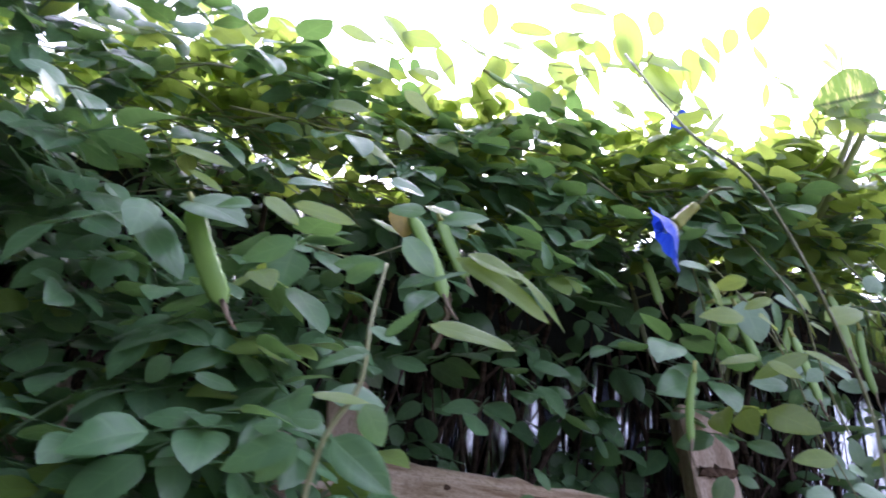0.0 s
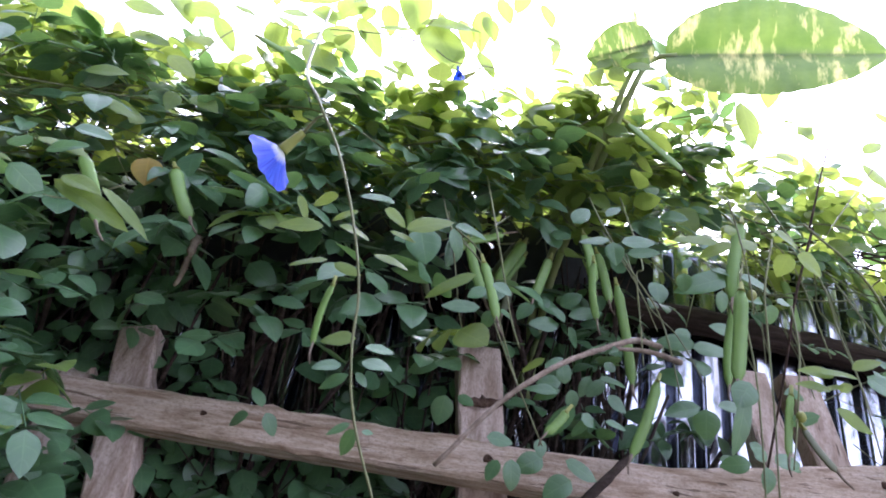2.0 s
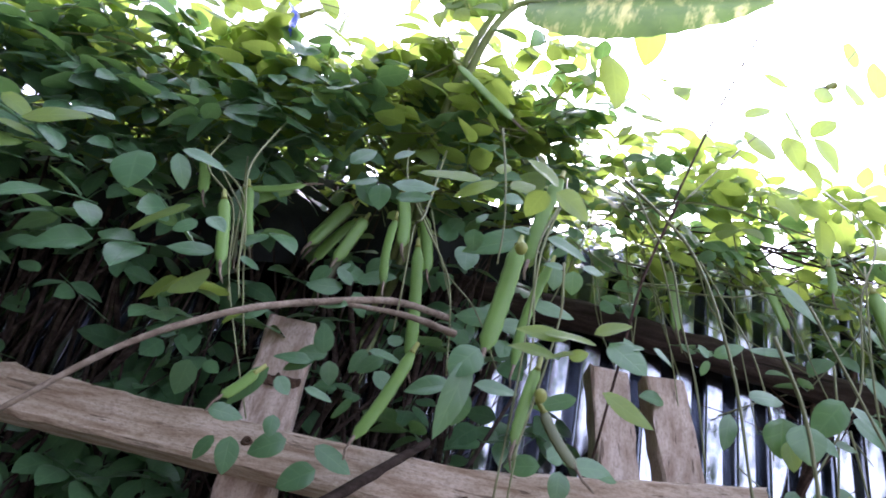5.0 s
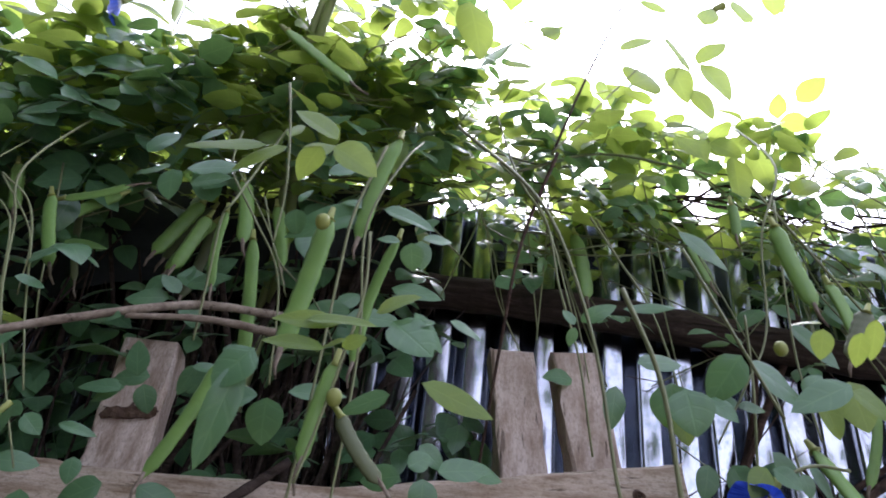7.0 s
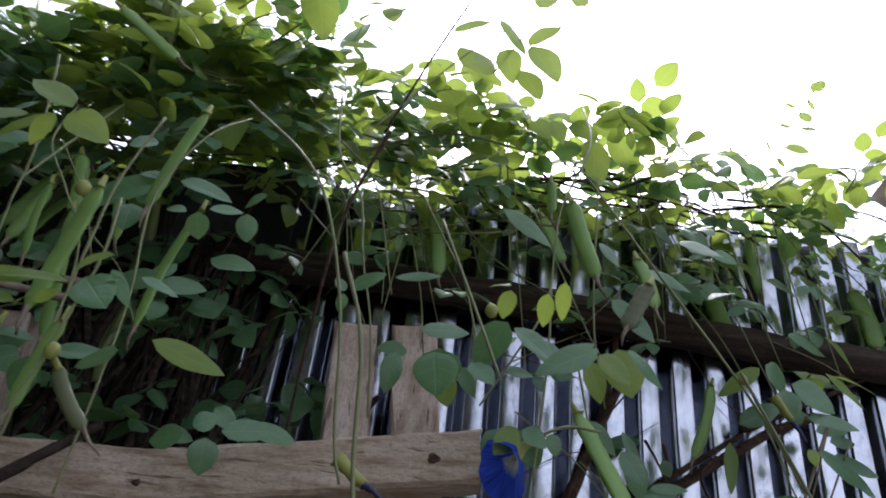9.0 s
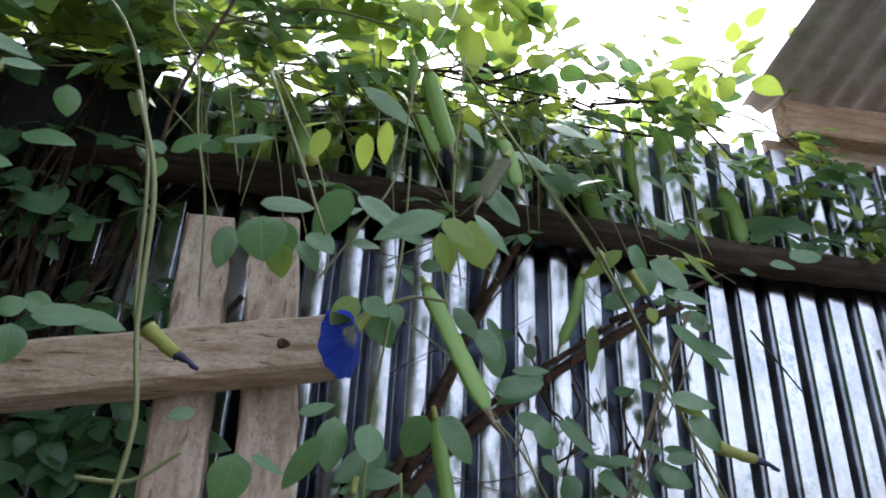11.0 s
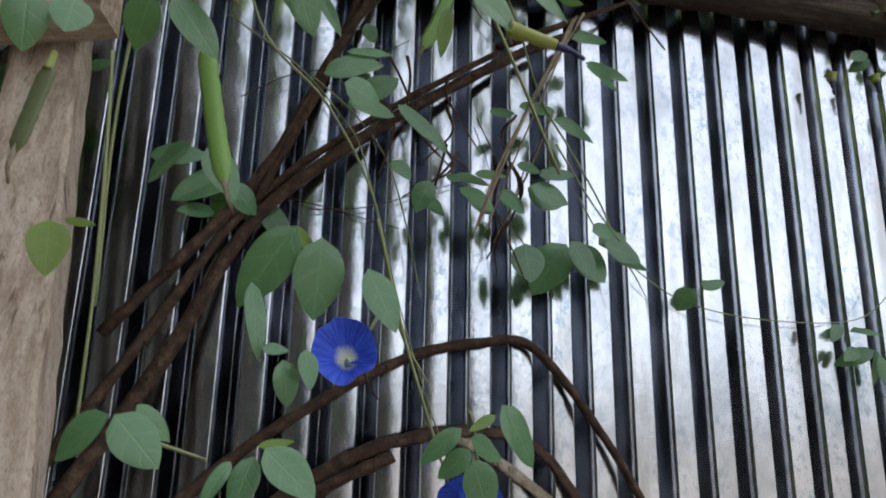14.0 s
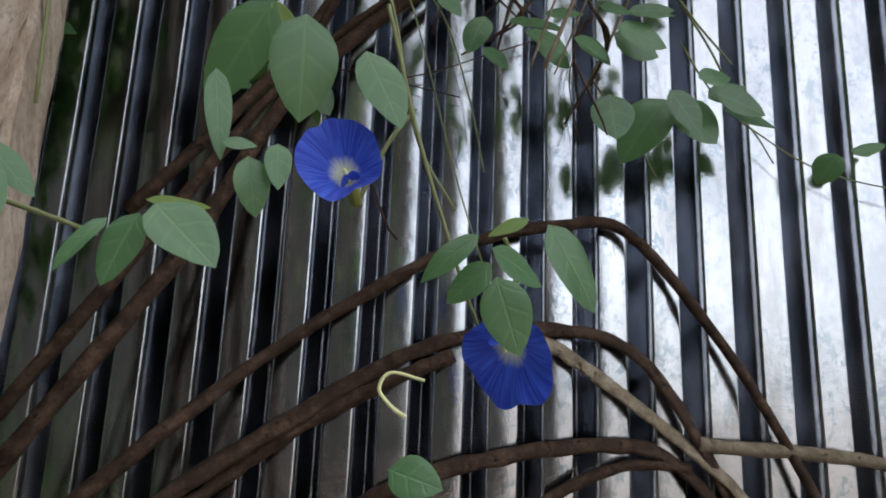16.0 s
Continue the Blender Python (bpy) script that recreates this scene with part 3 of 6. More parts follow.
# the roof of the mass: thin, nearly level leaves with the sky between them
for k in range(640):
    x = rng.uniform(-1.2, 1.45)
    if x > 0.8 and rng.random() < (0.4 if x < 1.05 else 0.72):
        continue
    y = rng.uniform(max(1.04, front(x, 2.1)), 1.36)
    z = crest(x, y) + 0.015 - rng.random() ** 1.4 * 0.15
    face = Vector((rng.gauss(0, 0.35), rng.gauss(-0.15, 0.4), 1.0))
    tip = Vector((rng.uniform(-1, 1), rng.uniform(-1, 0.6), rng.uniform(-0.3, 0.3)))
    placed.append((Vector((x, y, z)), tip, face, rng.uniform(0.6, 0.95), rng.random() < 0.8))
# sprigs that stand up against the sky, each a thin stem with leaves in turn
sprig_v, sprig_f, sprig_n = [], [], 0


def sprig(pts, r):
    global sprig_n
    tv, tf = tube_data(pts, r, r * 0.6, 5)
    sprig_v.extend(local(vine, tv))
    sprig_f.extend(tuple(j + sprig_n for j in q) for q in tf)
    sprig_n += len(tv)


for k in range(140):
    x = rng.uniform(-0.7, 0.85) if k < 122 else rng.uniform(0.85, 1.5)
    y = rng.uniform(1.06, 1.3)
    base = Vector((x, y, crest(x, y) - 0.03))
    h = rng.uniform(0.03, 0.11) if x < 0.85 else rng.uniform(0.02, 0.07)
    lean = Vector((rng.gauss(0.1, 0.5), rng.gauss(-0.1, 0.4), 1.0)).normalized()
    pts = spline([base, base + lean * h * 0.5 + Vector((rng.gauss(0, 0.015), 0, 0)), base + lean * h + Vector((rng.gauss(0, 0.04), rng.gauss(0, 0.03), -0.01))], 5)
    sprig(pts, 0.0013)
    for j in range(2, len(pts), 2):
        a = rng.uniform(0, 6.283)
        tip = Vector((math.cos(a), math.sin(a) * 0.7, rng.uniform(-0.3, 0.6)))
        face = Vector((rng.gauss(0, 0.6), -0.6 + rng.gauss(0, 0.6), 0.8))
        placed.append((pts[j], tip, face, rng.uniform(0.5, 0.85), rng.random() < 0.9))
# a loose taller clump climbs round the stalks of the broad-leaved plant
for k in range(18):
    x, y = rng.gauss(0.69, 0.10), rng.uniform(1.0, 1.22)
    base = Vector((x, y, crest(x, y) - 0.04))
    h = rng.uniform(0.05, 0.2) * max(0.25, 1 - abs(x - 0.70) / 0.32)
    lean = Vector((rng.gauss(0.0, 0.35), rng.gauss(-0.25, 0.3), 1.0)).normalized()
    pts = spline([base, base + lean * h * 0.5 + Vector((rng.gauss(0, 0.02), 0, 0)), base + lean * h + Vector((rng.gauss(0, 0.04), rng.gauss(0, 0.03), -0.01))], 6)
    sprig(pts, 0.0014)
    for j in range(2, len(pts), 2):
        a = rng.uniform(0, 6.283)
        tip = Vector((math.cos(a), math.sin(a) * 0.7, rng.uniform(-0.4, 0.4)))
        face = Vector((rng.gauss(0, 0.6), -0.6 + rng.gauss(0, 0.6), 0.8))
        placed.append((pts[j], tip, face, rng.uniform(0.55, 0.9), rng.random() < 0.9))
# sprays that hang down in front of the iron
for k in range(24):
    x, y = rng.uniform(0.82, 1.5), rng.uniform(1.12, 1.21)
    p = Vector((x, min(y, wall_y(x) - 0.05), 2.15 + rng.uniform(-0.03, 0.04)))
    h = rng.uniform(0.1, 0.3)
    sway = rng.gauss(0.05, 0.1)
    pts = spline([p, p + Vector((sway * 0.4, -0.02, -h * 0.5)), p + Vector((sway, -0.04, -h))], 5)
    sprig(pts, 0.0012)
    for j in range(1, len(pts), 3):
        tip = Vector((rng.choice((-1, 1)), -0.5, rng.uniform(-0.7, 0.1)))
        face = Vector((rng.gauss(0, 0.4), -0.7, 0.7 + rng.gauss(0, 0.3)))
        placed.append((pts[j], tip, face, rng.uniform(0.4, 0.75), rng.random() < 0.2))
# long thin stems woven through the roof of the mass
for k in range(170):
    x, y = rng.uniform(-0.9, 1.0), rng.uniform(1.04, 1.28)
    z = crest(x, y) - rng.uniform(0.01, 0.13)
    w = rng.uniform(0.1, 0.32) * rng.choice((-1, 1))
    pts = spline([Vector((x, y, z)), Vector((x + w * 0.5, y + rng.gauss(0, 0.03), z + rng.gauss(0, 0.025))), Vector((x + w, y + rng.gauss(0, 0.05), z + rng.gauss(-0.02, 0.05)))], 5)
    sprig(pts, rng.choice((0.0009, 0.0012, 0.0018)))
tagged(mesh_object("sprig", sprig_v, sprig_f, VINE, vine, "thin green stems"), kind="stuff")
# vine along the top of the iron, running on to the shed
for k in range(150):
    x = 0.64 + 1.23 * rng.random() ** 1.1
    u = max(0, (x - 0.95) / 0.92)
    z = 2.16 - 0.10 * u + rng.gauss(0, 0.014) - (rng.random() ** 3) * 0.13
    y = wall_y(x) + rng.uniform(-0.09, 0.02)
    face = Vector((rng.uniform(-0.6, 0.6), -0.5, rng.uniform(0.4, 1.0)))
    tip = Vector((rng.uniform(-1, 1), -0.5, rng.uniform(-0.7, 0.4)))
    placed.append((Vector((x, y, z)), tip, face, rng.uniform(0.36, 0.66), rng.random() < 0.35))
# a shaded mass behind the pickets and under the rail
for k in range(1300):
    x = rng.uniform(-1.0, 0.80)
    z = rng.uniform(0.9, 1.93 if x > 0.5 else 1.66)
    y = rng.uniform(1.19, wall_y(x) - 0.03)
    if z > 1.3 and (hollow(x, z) < -0.15 and x < 0.5 or hollow(x, z) < 0.12 and x >= 0.5):
        continue
    if 0.36 < x < 0.76 and z > 1.70 and rng.random() < 0.8:
        continue
    face = Vector((rng.uniform(-0.6, 0.6), -0.6, rng.uniform(0.4, 1.1)))
    tip = Vector((rng.uniform(-1, 1), -0.4, rng.uniform(-0.8, 0.1)))
    placed.append((Vector((x, y, z)), tip, face, rng.uniform(0.6, 0.95), False))

for k in range(120):
    x = rng.uniform(0.5, 0.88)
    z = rng.uniform(1.42, 2.0)
    face = Vector((rng.uniform(-0.6, 0.6), -0.6, rng.uniform(0.4, 1.1)))
    tip = Vector((rng.uniform(-1, 1), -0.4, rng.uniform(-0.8, 0.1)))
    placed.append((Vector((x, rng.uniform(1.19, wall_y(x) - 0.02), z)), tip, face, rng.uniform(0.6, 0.95), False))
# where the mass thins out it still spills along the top of the iron
for k in range(110):
    x, y = rng.uniform(0.76, 1.06), rng.uniform(1.07, 1.2)
    z = rng.uniform(2.07, float(np.interp(x, (0.76, 0.9, 1.06), (2.22, 2.20, 2.16))))
    face = Vector((rng.gauss(0, 0.4), -0.6 + rng.gauss(0, 0.4), 0.8))
    tip = Vector((rng.uniform(-1, 1), -0.5, rng.uniform(-0.6, 0.3)))
    placed.append((Vector((x, y, z)), tip, face, rng.uniform(0.55, 0.9), rng.random() < 0.55))
# a clump that hangs well out over the near end of the rail
for k in range(430):
    x = rng.uniform(-0.75, 0.02)
    z = rng.uniform(1.25, 1.68) if k < 230 else rng.uniform(1.58, 1.88)
    if k >= 230:
        x = rng.uniform(-0.5, 0.06) if k < 350 else rng.uniform(-0.08, 0.10)
    y = rng.uniform(0.87, 1.09) + 0.1 * hollow(x * 2, z * 2)
    if k >= 350:
        y, z = rng.uniform(0.93, 1.06), rng.uniform(1.5, 1.76)
    face = Vector((rng.gauss(0, 0.35), -0.6 + rng.gauss(0, 0.3), 1.0))
    tip = Vector((rng.uniform(-1, 1), -0.5, rng.uniform(-0.6, 0.1)))
    placed.append((Vector((x, y, z)), tip, face, rng.uniform(0.7, 1.05), rng.random() < 0.05))
# unseen hedge bulge added past the near end of the path to shade it
for k in range(2200):
    y = rng.uniform(0.15, 1.0)
    x = rng.uniform(-1.3, -0.44 if y > 0.72 else -0.27)
    z = rng.uniform(0.6, 2.75)
    if ((x + 0.82) / 0.6) ** 2 + ((y - 0.6) / 0.52) ** 2 + ((z - 1.5) / 1.35) ** 2 > 1 + 0.6 * hollow(x, z + y):
        continue
    face = Vector((rng.gauss(0, 0.4), -0.5 + rng.gauss(0, 0.3), 1.0))
    tip = Vector((rng.uniform(-1, 1), -0.5, rng.uniform(-0.6, 0.1)))
    placed.append((Vector((x, y, z)), tip, face, rng.uniform(0.8, 1.1), False))
# low leaves before the pickets, mostly out of view, added to shade the iron
for k in range(420):
    x = rng.uniform(-0.4, 0.86)
    z = rng.uniform(0.5, 1.40)
    y = rng.uniform(0.82, 1.03)
    face = Vector((rng.gauss(0, 0.35), -0.6 + rng.gauss(0, 0.3), 1.0))
    tip = Vector((rng.uniform(-1, 1), -0.5, rng.uniform(-0.6, 0.1)))
    placed.append((Vector((x, y, z)), tip, face, rng.uniform(0.7, 1.05), False))
# deep in the shade, close to the iron
for k in range(750):
    x = rng.uniform(-0.8, 0.42)
    z = rng.uniform(1.62, 2.1)
    if x > 0.1 and hollow(x, z) < 0.0:
        continue
    face = Vector((rng.uniform(-0.6, 0.6), -0.7, rng.uniform(0.3, 1.0)))
    tip = Vector((rng.uniform(-1, 1), -0.4, rng.uniform(-0.8, 0.1)))
    placed.append((Vector((x, rng.uniform(1.2, wall_y(x) - 0.02), z)), tip, face, rng.uniform(0.6, 0.95), False))

thin = random.Random(5)
placed = [q for q in placed if not (0.78 < q[0].x < 1.5 and q[0].y > 1.11 and 1.85 < q[0].z < 2.14 and thin.random() < 0.5)]
placed = [q for q in placed if not (abs(q[0].x - 0.42) < 0.06 and q[0].z > 2.13 and q[0].y < 1.03)]
near = sorted((i for i, q in enumerate(placed) if 0.0 < q[0].x < 1.3 and q[0].z > 1.45), key=lambda i: placed[i][0].y)[:20]
near_set = set(near)
soft_v, soft_f, soft_u, base = {0: [], 1: []}, {0: [], 1: []}, {0: [], 1: []}, {0: 0, 1: 0}
for i, (p, tip, face, s, young_lit) in enumerate(placed):
    k = rng.randrange(12)
    fr = frame_from(tip, face)
    if i in near_set:
        ob = new("leaf", LEAF_MESHES[2 * k + int(young_lit)])
        ob.parent = vine
        m = Matrix(fr.tolist()).to_4x4() @ Matrix.Scale(s * UNIT, 4)
        ob.matrix_local = Matrix.Translation((p - origin(vine)) * UNIT) @ m
    else:
        cv, cf, cu = VARIANTS[k]
        vv = (cv * s) @ fr.T + np.array(p - origin(vine))
        b = int(young_lit)
        soft_v[b].append(vv)
        soft_u[b].append(cu)
        soft_f[b] += [tuple(j + base[b] for j in q) for q in cf]
        base[b] += len(vv)
for b, mat, nm in ((0, LEAF, "foliage"), (1, YOUNG_LIT, "young_foliage")):
    ob = mesh_object(nm, np.vstack(soft_v[b]).tolist(), soft_f[b], mat, vine, blade_uv=np.vstack(soft_u[b]))
    tagged(ob, kind="stuff")
# bare stems inside and below the mass, and dark twigs that run along the top of the iron
sv, sf, sb = [], [], 0
for k in range(46):
    x = rng.uniform(0.62, 1.5)
    y, z, w = wall_y(x) - rng.uniform(0.02, 0.12), 2.14 + rng.gauss(0, 0.03), rng.uniform(0.08, 0.25) * rng.choice((-1, 1))
    pts = [Vector((x, y, z)), Vector((x + w * 0.5, y - 0.01, z + rng.gauss(0, 0.02))), Vector((x + w, y + rng.gauss(0, 0.02), z - abs(rng.gauss(0.01, 0.05))))]
    r = rng.choice((0.0011, 0.0016, 0.0024))
    tv, tf = tube_data(spline(pts, 5), r, r * 0.6, 5, 0.06, k)
    sv += local(vine, tv)
    sf += [tuple(j + sb for j in q) for q in tf]
    sb += len(tv)
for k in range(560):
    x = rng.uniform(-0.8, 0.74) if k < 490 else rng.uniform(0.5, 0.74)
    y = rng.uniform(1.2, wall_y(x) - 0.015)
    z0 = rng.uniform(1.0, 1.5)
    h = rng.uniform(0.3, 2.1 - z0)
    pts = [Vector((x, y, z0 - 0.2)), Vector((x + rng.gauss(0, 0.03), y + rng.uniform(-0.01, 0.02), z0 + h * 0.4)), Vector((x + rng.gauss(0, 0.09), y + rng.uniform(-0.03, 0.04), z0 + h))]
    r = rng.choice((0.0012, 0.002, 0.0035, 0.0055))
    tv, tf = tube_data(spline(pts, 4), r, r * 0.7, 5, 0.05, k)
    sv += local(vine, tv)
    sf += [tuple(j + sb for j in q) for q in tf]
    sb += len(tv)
# The pole's dark bark is used here to deepen the shade inside the mass.
tagged(mesh_object("undergrowth", sv, sf, BARK, vine, "tangle of thin bare brown stems, coloured darker for the shade inside"), kind="stuff")


far_blades = {}


def blade(a, b, wide, mat=LEAF):
    """One leaflet from its stalk a to its tip b, face half to the path, half up."""
    r = random.Random(round(a[0] * 7919 + a[2] * 104729 + b[2] * 31))
    a, b = Vector(a), Vector(b) + Vector((0, r.uniform(-0.012, 0.012), 0))
    L = (b - a).length
    v, f = leaflet(L, L * wide * 1.06, r.uniform(0.1, 0.4), r.uniform(0.03, 0.2), 8, 0.72)
    face = Vector((r.uniform(-0.35, 0.35), -1.0, r.uniform(0.15, 0.7)))
    fr = frame_from(b - a, face)
    pts = v @ fr.T + np.array(a - origin(vine))
    if a.y > 1.07:  # the farther ones are gathered into one mesh a colour
        q = far_blades.setdefault(mat.name, [mat, [], [], [], 0])
        q[1].append(pts)
        q[2] += [tuple(i + q[4] for i in k) for k in f]
        q[3].append(blade_coords(8))
        q[4] += len(pts)
        return None
    return mesh_object("leaf", pts.tolist(), f, mat, vine, blade_uv=blade_coords(8))


def pod(a, b, wide, dry=False):
    """A flat hanging pod, swollen over its seeds, with a calyx cap and a dry tip."""
    r = random.Random(round(a[0] * 7919 + a[2] * 1047))
    a, b = Vector(a), Vector(b)
    wide *= 0.9
    L = (b - a).length
    n, sides = 22, 8
    ax = (b - a) / L
    fr = frame_from(ax, (r.uniform(-0.4, 0.4), -1, 0.2))
    verts, faces = [], []
    bow = r.uniform(-0.05, 0.05) * L
    for i in range(n + 1):
        t = i / n
        w = wide / 2 * min(1, (t / 0.12) ** 0.7 if t < 0.12 else 1) * (1 if t < 0.86 else max(0.06, (1 - t) / 0.14) ** 0.8)
        w *= 1 + 0.05 * math.sin(t * 44)
        for k in range(sides):
            an = 2 * math.pi * k / sides
            q = np.array((w * math.cos(an) + bow * math.sin(math.pi * t), L * t, w * 0.34 * math.sin(an)))
            verts.append(Vector(fr @ q) + a - origin(vine))
        if i:
            s = (i - 1) * sides
            for k in range(sides):
                j = (k + 1) % sides
                faces.append((s + k, s + j, s + sides + j, s + sides + k))
    faces += [tuple(range(sides))[::-1], tuple(range(n * sides, n * sides + sides))]
    ob = mesh_object("pod", verts, faces, PODDARK if dry else POD, vine, "dull dark green pod" if dry else "flat green seed pod")
    cv, cf = tube_data([a + ax * (-0.006) - origin(vine), a + ax * 0.002 - origin(vine), a + ax * 0.004 - origin(vine)], 0.0016, wide * 0.3, 7, 0.1)
    mesh_object("calyx", cv, cf, CALYX, ob, "pale green calyx")
    tv, tf = tube_data([b - ax * 0.006 - origin(vine), b + ax * 0.006 - origin(vine), b + ax * 0.014 + Vector((0.003, 0, 0)) - origin(vine)], wide * 0.16, 0.0007, 5)
    mesh_object("tip", tv, tf, STRAW, ob, "dry brown tip")
    return ob


def runner(pts, r, mat):
    return tube("runner", pts, r * 0.7, r * 0.5, mat, vine, sides=6, wobble=0.06, steps=7, seed=round(pts[0][0] * 999))


def flower(at, facing, up, size, stalk, cup=0.34):
    """A butterfly pea flower: one broad funnel-shaped petal, two small wings, a keel, a green calyx."""
    at = Vector(at)
    z = Vector(facing).normalized()
    y = (Vector(up) - z * Vector(up).dot(z)).normalized()
    x = y.cross(z)
    R = Matrix((x, y, z)).transposed()
    rings, seg = 14, 60
    verts, faces, uv = [], [], []
    ph = at.x * 37
    for i in range(rings + 1):
        t = i / rings
        for k in range(seg):
            a = 2 * math.pi * k / seg
            notch = 0.13 * max(0, math.sin(a)) ** 30 + 0.28 * max(0, -math.sin(a)) ** 3
            rad = size / 2 * t * (1 + 0.035 * math.sin(a * 5 + ph) * t - notch * t * t)
            px, py = rad * math.cos(a) * 0.95, rad * math.sin(a) * 1.12 + 0.10 * size * t
            pz = size * (cup * t ** 1.35 - 0.10 * t ** 4 + 0.016 * math.sin(a * 11 + ph) * t ** 3 + 0.03 * math.sin(a * 3 + ph) * t * t)
            verts.append(Vector((px, py, pz)))
            uv.append((t, 0.5 + 0.5 * math.cos(a), 0.5 + 0.5 * math.sin(a)))
        if i:
            s = (i - 1) * seg
            for k in range(seg):
                j = (k + 1) % seg
                faces.append((s + k, s + j, s + seg + j, s + seg + k))
    tr = lambda vs: [R @ q + at - origin(vine) for q in vs]  # noqa: E731
    ob = mesh_object("flower", tr(verts), faces, PETAL, vine, "open vivid blue butterfly pea flower with a pale throat", blade_uv=uv)
    for sx in (-1, 1):
        wv, wf = leaflet(size * 0.26, size * 0.15, 0.5, -0.4, 6, 0.5)
        e = Euler((radians(62), 0, radians(-24 * sx)))
        wv = [e.to_matrix() @ Vector(q) + Vector((sx * size * 0.05, -size * 0.10, size * 0.04)) for q in wv]
        mesh_object("wing", tr(wv), wf, PETAL, ob, blade_uv=[(0.8, 0.3, q[1] * 20) for q in wv])
    kv, kf = tube_data(spline([Vector((0, -0.05 * size, 0.04 * size)), Vector((0, -0.02 * size, 0.14 * size)), Vector((0, 0.04 * size, 0.2 * size))], 4), size * 0.055, size * 0.02, 8, 0.08)
    mesh_object("keel", tr(kv), kf, THROAT, ob, "small pale yellow-green keel")
    back = [Vector((0, -size * 0.02, size * 0.03)), Vector((0, -size * 0.12, -size * 0.16)), Vector((0, -size * 0.22, -size * 0.38))]
    cv, cf = tube_data(spline(back, 4), size * 0.10, size * 0.065, 10, 0.04)
    mesh_object("calyx", tr(cv), cf, CALYX, ob, "yellow-green calyx")
    root = R @ back[-1] + at
    cv, cf = tube_data(spline([root, (root + Vector(stalk)) / 2 + Vector((0, 0, 0.006)), Vector(stalk)], 5), 0.0014, 0.0012, 5)
    mesh_object("stalk", [q - origin(vine) for q in cv], cf, VINE, ob)
    return ob


def wilted(a, b, c, thick=0.004):
    """A spent flower: a plump pale green calyx with a rolled, nearly black petal."""
    a, b, c = Vector(a), Vector(b), Vector(c)
    v, f = tube_data(spline([a, (a * 2 + b) / 3, b], 4), thick * 1.2, thick * 0.75, 8, 0.12)
    ob = mesh_object("spent_flower", local(vine, v), f, CALYX, vine, "spent flower with a yellow-green calyx")
    v, f = tube_data(spline([b, b.lerp(c, 0.5) + Vector((0, 0, 0.001)), c], 4), thick * 0.62, thick * 0.25, 7, 0.25)
    mesh_object("petal", local(vine, v), f, WILTED, ob, "rolled dark blue withered petal")
    return ob


def bud(at, r):
    bm = bmesh.new()
    bmesh.ops.create_uvsphere(bm, u_segments=10, v_segments=7, radius=r, matrix=Matrix.Translation(Vector(at) - origin(vine)) @ Matrix.Diagonal((1, 0.9, 1.15, 1)))
    return part("bud", bm, CALYX, vine, "round pale green bud", smooth=True)



# ---- single leaves, pods and runners that stand clear of the mass ----
blade((1.095, 1.255, 1.675), (1.042, 1.235, 1.642), 0.5)
blade((1.093, 1.255, 1.663), (1.119, 1.254, 1.630), 0.6)
blade((1.125, 1.254, 1.646), (1.148, 1.253, 1.610), 0.6)
blade((1.079, 1.253, 1.634), (1.049, 1.238, 1.630), 0.5)
blade((1.233, 1.237, 1.816), (1.184, 1.239, 1.805), 0.4)
blade((1.572, 1.227, 1.585), (1.572, 1.227, 1.564), 0.8)
blade((1.582, 1.227, 1.587), (1.605, 1.225, 1.597), 0.5)
blade((1.737, 1.215, 1.553), (1.721, 1.217, 1.534), 0.5)
blade((1.750, 1.214, 1.547), (1.780, 1.212, 1.546), 0.3)
blade((1.775, 1.212, 1.526), (1.734, 1.216, 1.512), 0.4)
blade((1.781, 1.212, 1.521), (1.786, 1.211, 1.483), 0.35)
blade((1.799, 1.213, 1.881), (1.828, 1.211, 1.892), 0.5)
blade((1.844, 1.210, 1.884), (1.882, 1.207, 1.891), 0.5)
blade((1.826, 1.211, 1.883), (1.805, 1.213, 1.869), 0.6)
blade((1.864, 1.208, 1.827), (1.907, 1.205, 1.821), 0.5)
blade((1.556, 1.231, 1.997), (1.635, 1.225, 2.023), 0.4)
blade((1.635, 1.225, 2.023), (1.650, 1.224, 2.016), 0.6)
blade((1.665, 1.225, 1.983), (1.622, 1.227, 1.957), 0.5)
blade((1.686, 1.219, 2.086), (1.756, 1.214, 2.119), 0.5)
blade((1.745, 1.215, 2.113), (1.762, 1.213, 2.067), 0.5)
blade((0.951, 1.249, 1.765), (0.969, 1.252, 1.780), 0.6)
blade((0.727, 1.249, 1.720), (0.758, 1.248, 1.727), 0.6)
blade((0.669, 1.224, 1.624), (0.699, 1.223, 1.614), 0.6)
blade((0.090, 0.985, 1.919), (0.096, 0.985, 1.885), 0.9, STALE)
blade((0.005, 1.135, 2.288), (0.039, 1.135, 2.287), 0.8, YOUNG_LIT)
pod((1.105, 1.209, 2.150), (1.155, 1.208, 2.059), 0.0300)
pod((1.538, 1.232, 2.058), (1.555, 1.231, 1.970), 0.0290)
pod((1.337, 1.242, 2.038), (1.358, 1.241, 1.963), 0.0270)
pod((1.396, 1.230, 2.116), (1.403, 1.230, 2.025), 0.0210)
runner([(0.900, 0.835, 1.796), (0.919, 0.835, 1.743), (0.927, 0.835, 1.671), (0.936, 0.833, 1.626), (0.932, 0.834, 1.582)], 0.0022, VINE)
runner([(0.958, 0.878, 1.856), (0.989, 0.872, 1.782), (1.005, 0.868, 1.742)], 0.0018, VINE)
